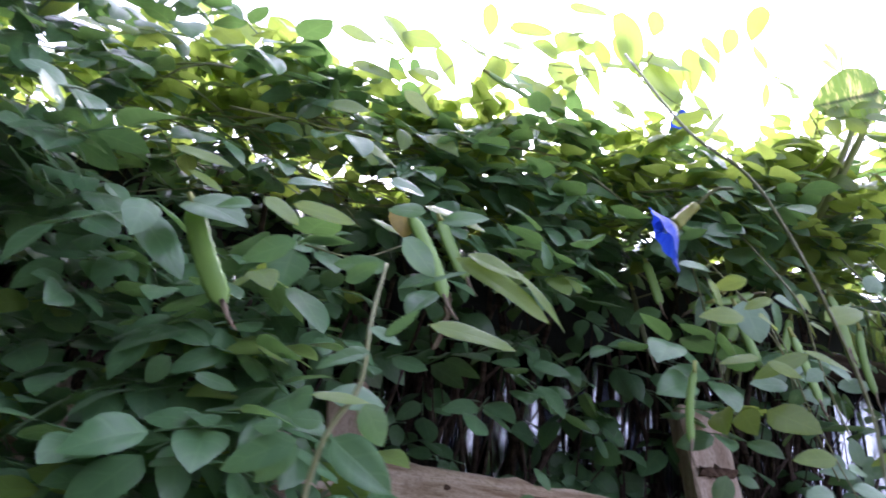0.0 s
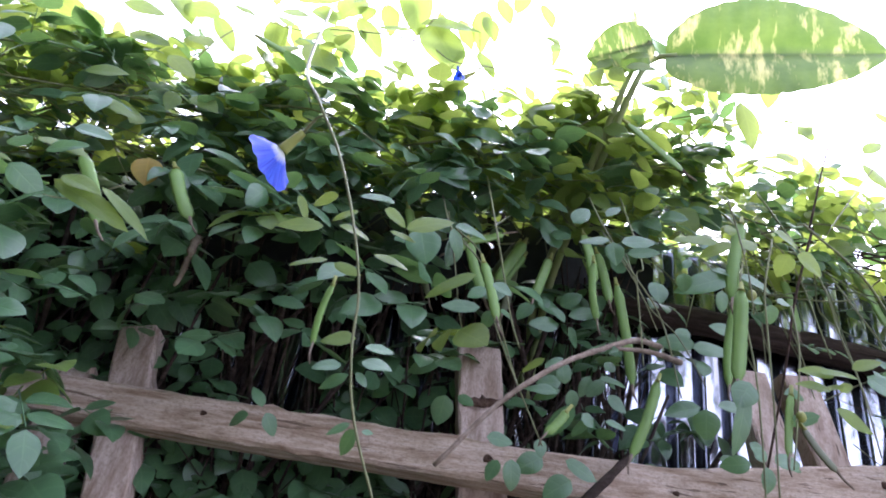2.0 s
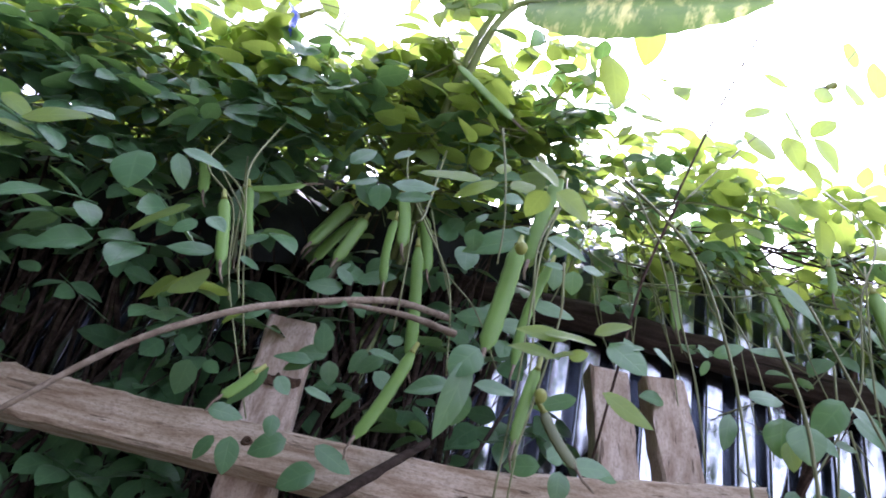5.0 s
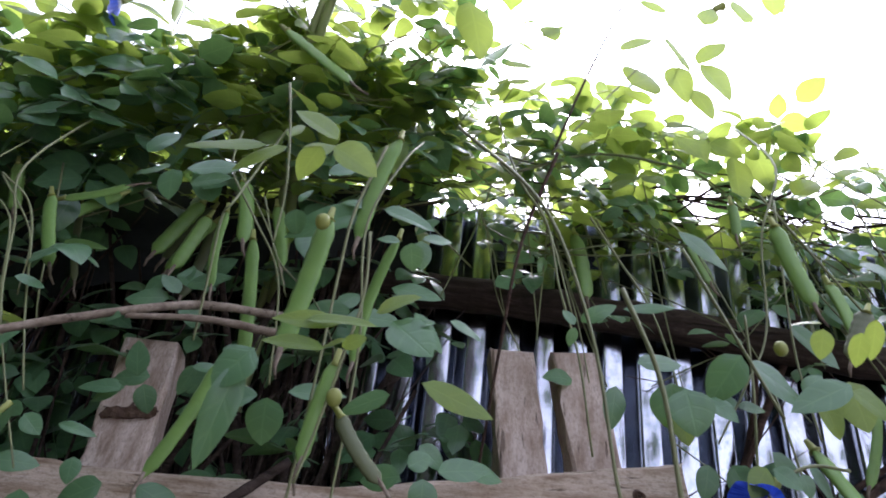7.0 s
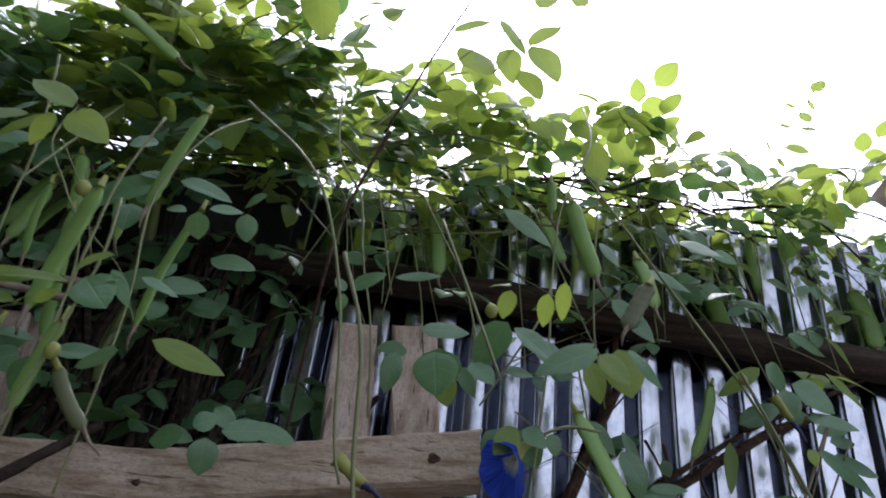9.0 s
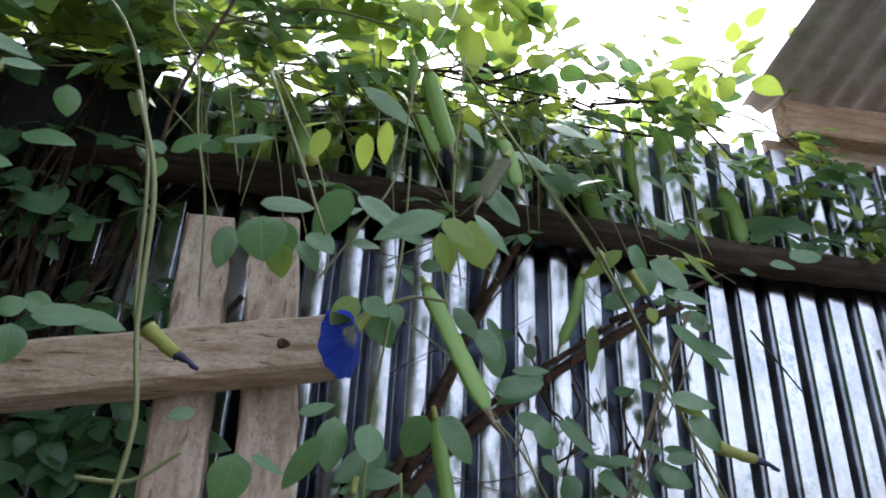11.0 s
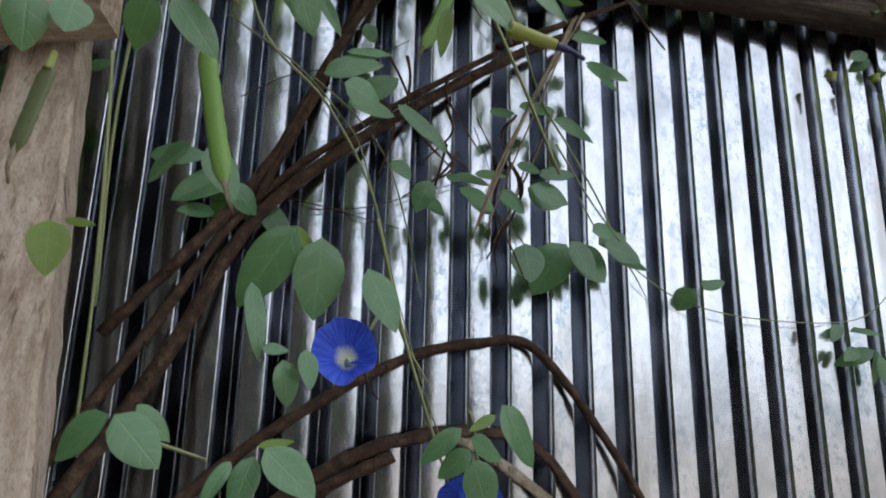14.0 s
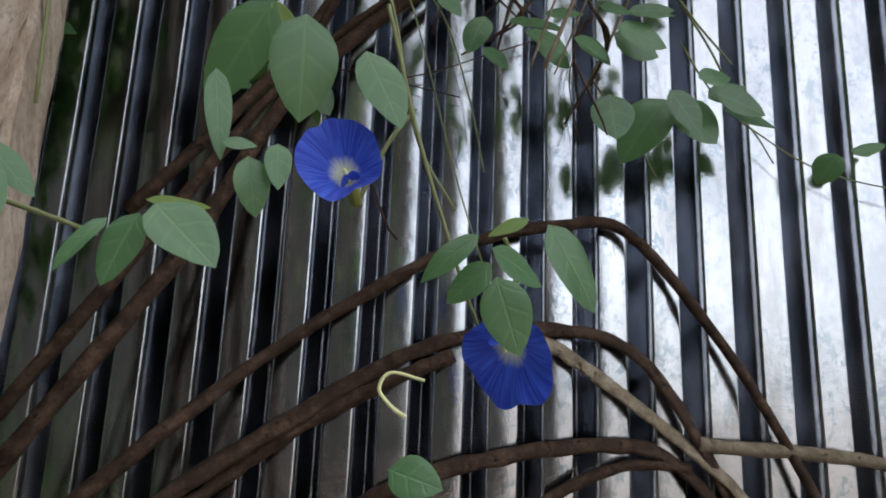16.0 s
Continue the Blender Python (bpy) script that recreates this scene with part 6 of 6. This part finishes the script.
blade((0.960, 0.960, 2.089), (0.993, 0.960, 2.122), 0.90, YOUNG_LIT)
blade((1.003, 0.960, 2.121), (1.011, 0.960, 2.068), 0.45, YOUNG_LIT)
blade((1.020, 0.960, 2.095), (1.044, 0.960, 2.064), 0.80, YOUNG_LIT)
blade((0.999, 0.980, 2.058), (1.036, 0.980, 2.065), 0.50, YOUNG_LIT)
blade((0.948, 0.950, 2.122), (0.985, 0.950, 2.158), 0.35, YOUNG_LIT)
blade((0.966, 0.940, 2.186), (0.997, 0.940, 2.177), 0.60, YOUNG_LIT)
blade((1.031, 0.940, 2.164), (1.049, 0.940, 2.203), 0.50, YOUNG_LIT)
blade((1.067, 0.930, 2.163), (1.073, 0.930, 2.214), 0.50, YOUNG_LIT)
blade((1.423, 1.080, 2.257), (1.442, 1.080, 2.278), 0.55, YOUNG_LIT)
blade((1.392, 1.080, 2.251), (1.409, 1.080, 2.248), 0.55, YOUNG_LIT)
blade((1.383, 1.080, 2.227), (1.398, 1.080, 2.227), 0.55, YOUNG_LIT)
blade((1.415, 1.080, 2.240), (1.425, 1.080, 2.229), 0.55, YOUNG_LIT)
blade((1.399, 1.080, 2.205), (1.421, 1.080, 2.222), 0.55, YOUNG_LIT)
blade((1.369, 1.080, 2.190), (1.387, 1.080, 2.192), 0.55, YOUNG_LIT)
blade((1.396, 1.080, 2.189), (1.411, 1.080, 2.183), 0.55, YOUNG_LIT)
blade((1.364, 1.080, 2.174), (1.377, 1.080, 2.177), 0.55, YOUNG_LIT)
blade((1.371, 1.080, 2.155), (1.401, 1.080, 2.152), 0.55, YOUNG_LIT)
blade((1.348, 1.080, 2.160), (1.358, 1.080, 2.150), 0.55, YOUNG_LIT)
blade((1.358, 1.080, 2.138), (1.370, 1.080, 2.126), 0.55, YOUNG_LIT)
blade((1.337, 1.080, 2.134), (1.348, 1.080, 2.134), 0.55, YOUNG_LIT)
blade((1.349, 1.080, 2.122), (1.351, 1.080, 2.106), 0.55, YOUNG_LIT)
blade((1.403, 1.080, 2.091), (1.403, 1.080, 2.077), 0.55, YOUNG_LIT)
blade((1.420, 1.080, 2.096), (1.425, 1.080, 2.086), 0.55, YOUNG_LIT)
runner([(1.350, 1.080, 2.103), (1.363, 1.080, 2.136), (1.379, 1.080, 2.174), (1.400, 1.080, 2.215), (1.426, 1.080, 2.258)], 0.0012, VINE)
blade((0.796, 0.970, 2.186), (0.817, 0.970, 2.116), 0.55, YOUNG_LIT)
blade((0.843, 0.970, 2.270), (0.841, 0.970, 2.192), 0.50, YOUNG_LIT)
blade((0.771, 0.970, 2.144), (0.772, 0.970, 2.121), 0.70, YOUNG_LIT)
blade((0.838, 0.970, 2.103), (0.868, 0.970, 2.113), 0.50, YOUNG_LIT)
blade((0.842, 0.970, 2.080), (0.865, 0.970, 2.080), 0.60, YOUNG_LIT)
blade((0.878, 0.970, 2.166), (0.886, 0.970, 2.134), 0.60, YOUNG_LIT)
blade((0.875, 0.970, 2.148), (0.897, 0.970, 2.171), 0.50, YOUNG_LIT)
blade((0.831, 0.970, 2.145), (0.847, 0.970, 2.152), 0.40, YOUNG_LIT)
blade((0.853, 0.970, 2.165), (0.874, 0.970, 2.170), 0.40, YOUNG_LIT)
blade((1.130, 0.970, 2.233), (1.131, 0.970, 2.294), 0.50, YOUNG_LIT)
blade((1.102, 0.970, 2.324), (1.109, 0.970, 2.281), 0.60, YOUNG_LIT)
runner([(0.894, 1.000, 2.023), (0.907, 1.000, 2.064), (0.925, 1.000, 2.121), (0.959, 1.000, 2.219), (0.997, 1.000, 2.324)], 0.0022, BROWN)
runner([(0.885, 0.960, 1.991), (0.934, 0.960, 2.063), (0.970, 0.960, 2.113), (1.005, 0.960, 2.152), (1.043, 0.960, 2.199), (1.080, 0.960, 2.259), (1.121, 0.960, 2.331)], 0.0013, VINE)
runner([(0.993, 0.960, 2.085), (1.017, 0.960, 2.135), (1.047, 0.960, 2.194), (1.068, 0.960, 2.230)], 0.0013, BROWN)
wilted((1.067, 0.960, 2.224), (1.055, 0.960, 2.215), (1.041, 0.960, 2.208), 0.004)
blade((0.146, 1.000, 2.263), (0.152, 1.000, 2.212), 0.45, YOUNG_LIT)
blade((0.172, 1.000, 2.225), (0.235, 1.000, 2.244), 0.45, YOUNG_LIT)
blade((0.220, 1.000, 2.197), (0.248, 1.000, 2.233), 0.50, YOUNG_LIT)
blade((0.248, 1.000, 2.292), (0.308, 1.000, 2.309), 0.60, YOUNG_LIT)
blade((0.251, 1.000, 2.239), (0.286, 1.000, 2.249), 0.50, YOUNG_LIT)
blade((0.324, 1.000, 2.316), (0.349, 1.000, 2.218), 0.50, YOUNG_LIT)
blade((0.295, 1.000, 2.204), (0.341, 1.000, 2.225), 0.50, YOUNG_LIT)
blade((0.364, 1.000, 2.234), (0.414, 1.000, 2.172), 0.90, YOUNG_LIT)
blade((0.378, 1.000, 2.337), (0.373, 1.000, 2.290), 0.60, YOUNG_LIT)
blade((0.349, 1.000, 2.228), (0.437, 1.000, 2.260), 0.40, YOUNG_LIT)
blade((0.493, 1.000, 2.346), (0.481, 1.000, 2.297), 0.50, YOUNG_LIT)
blade((0.543, 1.000, 2.413), (0.523, 1.000, 2.340), 0.40, YOUNG_LIT)
blade((0.521, 1.000, 2.323), (0.534, 1.000, 2.273), 0.50, YOUNG_LIT)
blade((0.551, 1.000, 2.356), (0.621, 1.000, 2.380), 0.30, YOUNG_LIT)
blade((0.169, 1.000, 2.127), (0.207, 1.000, 2.130), 0.80, YOUNG_LIT)
blade((0.312, 1.000, 2.138), (0.338, 1.000, 2.142), 0.60, YOUNG_LIT)
blade((0.072, 1.000, 2.121), (0.099, 1.000, 2.103), 0.90, YOUNG_LIT)
blade((0.018, 1.000, 2.192), (0.065, 1.000, 2.141), 0.50, YOUNG_LIT)
blade((0.438, 1.000, 2.271), (0.456, 1.000, 2.225), 0.50, YOUNG_LIT)
runner([(0.192, 1.000, 2.173), (0.250, 1.000, 2.185), (0.310, 1.000, 2.195), (0.364, 1.000, 2.194), (0.402, 1.000, 2.173), (0.449, 1.000, 2.178), (0.504, 1.000, 2.177)], 0.0012, VINE)
runner([(0.334, 1.000, 2.173), (0.364, 1.000, 2.239), (0.398, 1.000, 2.316), (0.439, 1.000, 2.384)], 0.0012, BROWN)
pod((0.547, 1.100, 1.979), (0.514, 1.100, 1.908), 0.0180)
pod((0.555, 1.130, 1.975), (0.520, 1.130, 1.904), 0.0160)
pod((0.486, 1.060, 1.952), (0.440, 1.060, 1.916), 0.0160)
pod((0.463, 1.100, 2.035), (0.449, 1.100, 1.979), 0.0220)
pod((0.382, 1.050, 1.965), (0.401, 1.050, 1.909), 0.0140)
pod((0.459, 1.000, 1.906), (0.486, 1.000, 1.835), 0.0130)
pod((0.604, 1.030, 1.967), (0.621, 1.030, 1.896), 0.0160)
pod((0.609, 1.000, 1.913), (0.616, 1.000, 1.834), 0.0100)
blade((0.554, 1.060, 1.871), (0.537, 1.060, 1.847), 0.62)
blade((0.561, 1.060, 1.872), (0.598, 1.060, 1.867), 0.62)
blade((0.569, 1.060, 1.865), (0.571, 1.060, 1.887), 0.62)
blade((0.590, 1.060, 1.874), (0.613, 1.060, 1.891), 0.62)
blade((0.662, 1.060, 1.936), (0.668, 1.060, 1.970), 0.62)
blade((0.666, 1.060, 1.951), (0.676, 1.060, 1.979), 0.62)
blade((0.406, 1.060, 1.909), (0.372, 1.060, 1.893), 0.62)
blade((0.419, 1.060, 1.905), (0.451, 1.060, 1.901), 0.62)

for mat, pts, faces, uv, n in far_blades.values():
    tagged(mesh_object("outer_foliage", np.vstack(pts).tolist(), faces, mat, vine, blade_uv=np.vstack(uv)), kind="stuff")

flower((0.275, 0.789, 1.833), (-0.74, 0.48, -0.38), (-0.3, 0, -1), 0.050, (0.305, 0.765, 1.858), 0.36)
flower((0.424, 1.018, 2.166), (-0.95, -0.05, -0.3), (-0.1, 0, -1), 0.040, (0.452, 1.030, 2.205), 0.4)
flower((1.032, 0.946, 1.712), (-0.80, -0.42, -0.36), (-0.3, 0, -1), 0.048, (1.092, 0.944, 1.738), 0.4)
flower((1.196, 1.023, 1.482), (0.05, -0.96, 0.05), (-0.55, 0, 0.8), 0.040, (1.226, 1.048, 1.529), 0.42)
flower((1.274, 1.013, 1.408), (-0.5, -0.75, -0.36), (0.3, 0.1, -1), 0.043, (1.270, 1.013, 1.454), 0.3)
wilted((1.262, 0.908, 1.648), (1.288, 0.908, 1.642), (1.304, 0.908, 1.636))
wilted((0.912, 0.915, 1.691), (0.931, 0.914, 1.677), (0.944, 0.911, 1.669), 0.0045)
wilted((1.263, 1.003, 1.805), (1.276, 1.003, 1.785), (1.286, 1.003, 1.769), 0.004)
wilted((1.723, 1.216, 1.955), (1.735, 1.215, 1.937), (1.747, 1.214, 1.919), 0.005)
wilted((1.765, 1.210, 1.853), (1.766, 1.210, 1.843), (1.767, 1.210, 1.827), 0.006)
wilted((1.822, 1.205, 1.856), (1.824, 1.204, 1.847), (1.825, 1.204, 1.834), 0.006)
bud((0.993, 0.841, 1.774), 0.004)
bud((0.747, 0.855, 1.718), 0.0045)
bud((0.718, 0.865, 1.832), 0.005)
bud((1.232, 0.993, 1.812), 0.004)
tube("tendril", [(1.237, 1.023, 1.390), (1.222, 1.023, 1.393), (1.217, 1.023, 1.386), (1.222, 1.023, 1.379), (1.229, 1.023, 1.374)], 0.0007, 0.0012, THROAT, vine, "pale curled tendril")

# leaves that stand up out of the roof of the mass, coloured pale as backlit
blade((0.299, 1.020, 2.274), (0.312, 1.020, 2.212), 0.42, YOUNG_LIT)
blade((0.327, 1.020, 2.293), (0.343, 1.020, 2.240), 0.45, YOUNG_LIT)
blade((0.349, 1.020, 2.250), (0.358, 1.020, 2.215), 0.40, YOUNG_LIT)
blade((0.362, 1.020, 2.216), (0.403, 1.020, 2.235), 0.36, YOUNG_LIT)
blade((0.434, 1.020, 2.306), (0.438, 1.020, 2.228), 0.38, YOUNG_LIT)
blade((0.403, 1.020, 2.277), (0.428, 1.020, 2.230), 0.42, YOUNG_LIT)
blade((0.458, 1.020, 2.340), (0.475, 1.020, 2.281), 0.40, YOUNG_LIT)
blade((0.550, 1.020, 2.280), (0.547, 1.020, 2.232), 0.28, YOUNG_LIT)
blade((0.321, 1.020, 2.172), (0.358, 1.020, 2.151), 0.55, YOUNG_LIT)
blade((0.403, 1.020, 2.220), (0.396, 1.020, 2.179), 0.85, YOUNG_LIT)
blade((0.437, 1.020, 2.221), (0.465, 1.020, 2.180), 0.50, YOUNG_LIT)
blade((0.243, 1.000, 2.207), (0.268, 1.000, 2.260), 0.70, YOUNG_LIT)
blade((0.266, 1.000, 2.216), (0.310, 1.000, 2.167), 0.50, YOUNG_LIT)
blade((0.274, 1.000, 2.239), (0.277, 1.000, 2.206), 0.70, YOUNG_LIT)
blade((0.229, 1.000, 2.185), (0.271, 1.000, 2.154), 0.90, YOUNG_LIT)
blade((0.219, 1.000, 2.150), (0.251, 1.000, 2.096), 0.75, YOUNG_LIT)
blade((0.242, 1.000, 2.085), (0.295, 1.000, 2.098), 0.50, YOUNG_LIT)
blade((0.373, 1.030, 2.150), (0.402, 1.030, 2.158), 0.50, YOUNG_LIT)
blade((0.044, 1.000, 2.169), (0.096, 1.000, 2.156), 0.70, YOUNG_LIT)
blade((0.103, 1.000, 2.188), (0.137, 1.000, 2.177), 0.50, YOUNG_LIT)
blade((-0.029, 1.000, 2.150), (0.021, 1.000, 2.160), 0.65, YOUNG_LIT)
blade((0.088, 1.000, 2.162), (0.122, 1.000, 2.117), 0.40, YOUNG_LIT)
blade((0.164, 1.000, 2.195), (0.204, 1.000, 2.201), 0.85, YOUNG_LIT)
blade((0.205, 1.000, 2.214), (0.240, 1.000, 2.191), 0.70, YOUNG_LIT)
blade((0.163, 1.000, 2.175), (0.166, 1.000, 2.130), 0.55, YOUNG_LIT)
blade((-0.132, 1.000, 2.124), (-0.112, 1.000, 2.094), 0.80, YOUNG_LIT)
blade((-0.092, 1.000, 2.095), (-0.044, 1.000, 2.068), 0.70, YOUNG_LIT)
blade((-0.004, 1.000, 2.102), (0.049, 1.000, 2.100), 0.55, YOUNG_LIT)
blade((0.060, 1.000, 2.112), (0.092, 1.000, 2.107), 0.50, YOUNG_LIT)
blade((-0.159, 1.000, 2.103), (-0.122, 1.000, 2.081), 0.90, YOUNG_LIT)
blade((-0.078, 1.000, 2.077), (-0.042, 1.000, 2.053), 0.60, YOUNG_LIT)
blade((-0.011, 0.970, 2.008), (0.034, 0.970, 2.020), 0.50, YOUNG_LIT)
blade((0.063, 0.980, 2.063), (0.100, 0.980, 2.048), 0.70, YOUNG_LIT)
blade((0.022, 0.950, 1.962), (0.073, 0.950, 1.954), 0.35, YOUNG_LIT)
blade((0.193, 1.000, 2.148), (0.223, 1.000, 2.145), 0.50, YOUNG_LIT)
blade((0.273, 1.000, 2.194), (0.282, 1.000, 2.176), 0.50, YOUNG_LIT)
blade((0.373, 1.020, 2.281), (0.387, 1.020, 2.231), 0.30, YOUNG_LIT)
runner([(0.309, 1.025, 2.221), (0.327, 1.025, 2.220), (0.367, 1.025, 2.218), (0.408, 1.025, 2.214), (0.459, 1.025, 2.202), (0.489, 1.025, 2.189)], 0.0012, BROWN)
runner([(0.083, 1.000, 2.077), (0.099, 1.000, 2.117), (0.119, 1.000, 2.148), (0.143, 1.000, 2.171), (0.188, 1.000, 2.168), (0.247, 1.000, 2.173)], 0.0014, VINE)
runner([(0.358, 1.025, 2.299), (0.390, 1.025, 2.285), (0.421, 1.025, 2.275), (0.435, 1.025, 2.262), (0.438, 1.025, 2.207)], 0.0010, BROWN)
pod((0.152, 0.990, 2.132), (0.212, 0.990, 2.108), 0.0120)

# ---- dead brown stems leaning on the iron ----
dead = empty("dead_climber", (1.228, 1.249, 1.107), "dead brown climber stems arching against the iron", "dead plant")
tube("stem", [(0.829, 1.177, 1.113), (0.960, 1.178, 1.318), (1.051, 1.223, 1.485), (1.120, 1.246, 1.632), (1.232, 1.241, 1.735), (1.375, 1.234, 1.833), (1.451, 1.228, 1.871)], 0.0075, 0.0055, BROWN, dead, sides=9, wobble=0.08, seed=1)
tube("stem", [(0.812, 1.187, 1.138), (0.945, 1.185, 1.344), (1.035, 1.214, 1.502), (1.109, 1.252, 1.641), (1.219, 1.245, 1.741), (1.359, 1.237, 1.838)], 0.006, 0.0035, BROWN, dead, sides=9, wobble=0.1, seed=2)
tube("stem", [(1.002, 1.224, 1.511), (1.118, 1.250, 1.674), (1.186, 1.247, 1.825), (1.266, 1.245, 1.986), (1.269, 1.249, 2.031)], 0.006, 0.0045, BROWN, dead, sides=8, wobble=0.12, seed=3)
tube("stem", [(1.116, 1.248, 1.645), (1.168, 1.249, 1.775), (1.205, 1.251, 1.894), (1.217, 1.252, 1.997)], 0.005, 0.0035, BROWN, dead, sides=8, wobble=0.15, seed=13)
tube("stem", [(1.357, 1.235, 1.842), (1.439, 1.231, 1.883), (1.523, 1.227, 1.926)], 0.005, 0.002, BROWN, dead, sides=7, wobble=0.1, seed=4)
tube("stem", [(0.947, 1.190, 1.226), (1.005, 1.194, 1.300), (1.124, 1.254, 1.415), (1.254, 1.248, 1.495), (1.345, 1.243, 1.520), (1.400, 1.240, 1.513), (1.477, 1.235, 1.416), (1.532, 1.232, 1.318), (1.569, 1.230, 1.241)], 0.0065, 0.0035, BROWN, dead, sides=8, wobble=0.08, seed=5)
tube("stem", [(1.002, 1.188, 1.255), (1.054, 1.229, 1.301), (1.171, 1.252, 1.381), (1.258, 1.247, 1.424), (1.351, 1.242, 1.434), (1.412, 1.239, 1.408), (1.469, 1.236, 1.314), (1.496, 1.234, 1.254)], 0.0075, 0.006, BROWN, dead, sides=8, wobble=0.12, seed=6, flat=0.5)
tube("stem", [(1.032, 1.213, 1.265), (1.084, 1.248, 1.308), (1.139, 1.254, 1.350), (1.198, 1.251, 1.383), (1.260, 1.246, 1.412)], 0.006, 0.006, BROWN, dead, sides=8, wobble=0.12, seed=7)
tube("stem", [(1.126, 1.254, 1.240), (1.196, 1.251, 1.299), (1.284, 1.246, 1.333), (1.399, 1.240, 1.348), (1.453, 1.237, 1.315), (1.482, 1.235, 1.263)], 0.007, 0.006, BROWN, dead, sides=8, wobble=0.12, seed=8, flat=0.5)
tube("stem", [(1.277, 1.246, 1.260), (1.332, 1.243, 1.306), (1.391, 1.240, 1.333), (1.441, 1.237, 1.334)], 0.005, 0.004, BROWN, dead, sides=7, wobble=0.12, seed=9)
tube("strap_leaf", [(1.311, 1.242, 1.432), (1.351, 1.240, 1.413), (1.433, 1.236, 1.354), (1.478, 1.233, 1.315), (1.501, 1.233, 1.278)], 0.008, 0.005, STRAW, dead, "dry strap-like brown leaf", sides=8, wobble=0.1, seed=10, flat=0.3)
tube("stick", [(1.447, 1.236, 1.352), (1.470, 1.236, 1.350), (1.533, 1.233, 1.348), (1.590, 1.229, 1.342), (1.669, 1.225, 1.327)], 0.006, 0.005, STRAW, dead, "pale dry stick", sides=7, wobble=0.08, seed=11)
for k in range(14):
    r = random.Random(k + 50)
    x = r.uniform(1.22, 1.38)
    z = r.uniform(1.68, 1.82)
    tube("shred", [(x, 1.225, z), (x + r.gauss(0, 0.015), 1.22, z - 0.03), (x + r.gauss(0, 0.03), 1.225, z - r.uniform(0.05, 0.09))], 0.002, 0.0008, BROWN, dead, sides=5, wobble=0.1, seed=k)

branch = empty("fallen_branch", (0.559, 0.935, 1.722), "slender dry grey-brown branch lodged across the fence", "branch")
tube("shaft", [(0.438, 0.838, 1.622), (0.484, 0.847, 1.680), (0.535, 0.867, 1.727), (0.585, 0.897, 1.762), (0.634, 0.936, 1.794), (0.682, 0.985, 1.814)], 0.0018, 0.0034, STRAW, branch, sides=8, wobble=0.06, seed=31)
tube("snag", [(0.600, 0.908, 1.769), (0.645, 0.930, 1.782), (0.689, 0.953, 1.787)], 0.0018, 0.0034, STRAW, branch, "pale broken end", sides=7, wobble=0.08, seed=32)
tube("stub", [(0.601, 1.035, 1.626), (0.654, 1.055, 1.680), (0.696, 1.075, 1.724)], 0.006, 0.004, BARK, branch, "dark broken stub", sides=8, wobble=0.1, seed=33)

# ---- broad-leaved plant rising through the mass ----
broad = empty("broad_leaf_plant", (0.612, 1.141, 1.629), "tall plant with huge green leaves streaked yellow", "plant")
tube("leaf_stalk", [(0.600, 1.24, 1.80), (0.615, 1.21, 1.98), (0.632, 1.06, 2.10), (0.648, 0.995, 2.175), (0.672, 0.978, 2.232), (0.704, 0.965, 2.240)], 0.0065, 0.0038, STALK, broad, sides=10, wobble=0.04, seed=41)
tube("leaf_stalk", [(0.590, 1.245, 1.80), (0.603, 1.22, 1.98), (0.620, 1.07, 2.09), (0.635, 1.005, 2.165), (0.652, 0.985, 2.225), (0.664, 0.962, 2.252)], 0.006, 0.0035, STALK, broad, sides=10, wobble=0.04, seed=42)


def big_leaf(a, b, wide, sag, face, parent):
    a, b = Vector(a), Vector(b)
    fr = frame_from(b - a, face)
    L = (b - a).length
    rows, cols = 40, 14
    verts, faces, uv = [], [], []
    for i in range(rows + 1):
        t = i / rows
        w = wide / 2 * max(0.02, math.sin(math.pi * min(1, t * 0.97 + 0.03) ** 0.8)) ** 0.62
        for k in range(cols + 1):
            s = 2 * k / cols - 1
            tear = 0.0012 * math.sin(i * 0.9 + (3 if s > 0 else 0)) * abs(s) ** 6
            q = np.array((s * w + 0 * t, L * t + tear, -sag * L * t * t + 0.42 * w * abs(s) - 0.25 * w * s * s + 0.0012 * math.sin(t * 75) * abs(s)))
            verts.append(Vector(fr @ q) + a - origin(parent))
            uv.append((s * 0.8, t, 0))
        if i:
            r0 = (i - 1) * (cols + 1)
            for k in range(cols):
                faces.append((r0 + k, r0 + k + 1, r0 + cols + 2 + k, r0 + cols + 1 + k))
    ob = mesh_object("leaf_blade", verts, faces, BROADLEAF, parent, "huge green leaf blade streaked with yellow", blade_uv=uv)
    rib = [Vector(fr @ np.array((0, L * t, -sag * L * t * t - 0.003))) + a - origin(parent) for t in [i / 12 for i in range(13)]]
    tv, tf = tube_data(rib, 0.0032, 0.001, 7)
    mesh_object("midrib", tv, tf, STALK, ob)


big_leaf((0.690, 0.970, 2.240), (0.935, 0.862, 2.222), 0.185, 0.04, (-0.38, -0.92, 0.05), broad)
big_leaf((0.668, 0.962, 2.250), (0.582, 0.975, 2.212), 0.075, 0.08, (0.2, -0.95, -0.2), broad)
tube("dry_leaf", [(0.154, 1.035, 1.861), (0.157, 1.025, 1.830), (0.149, 1.035, 1.795)], 0.006, 0.002, STRAW, vine, "shrivelled tan dead leaf", sides=6, wobble=0.3, flat=0.3)
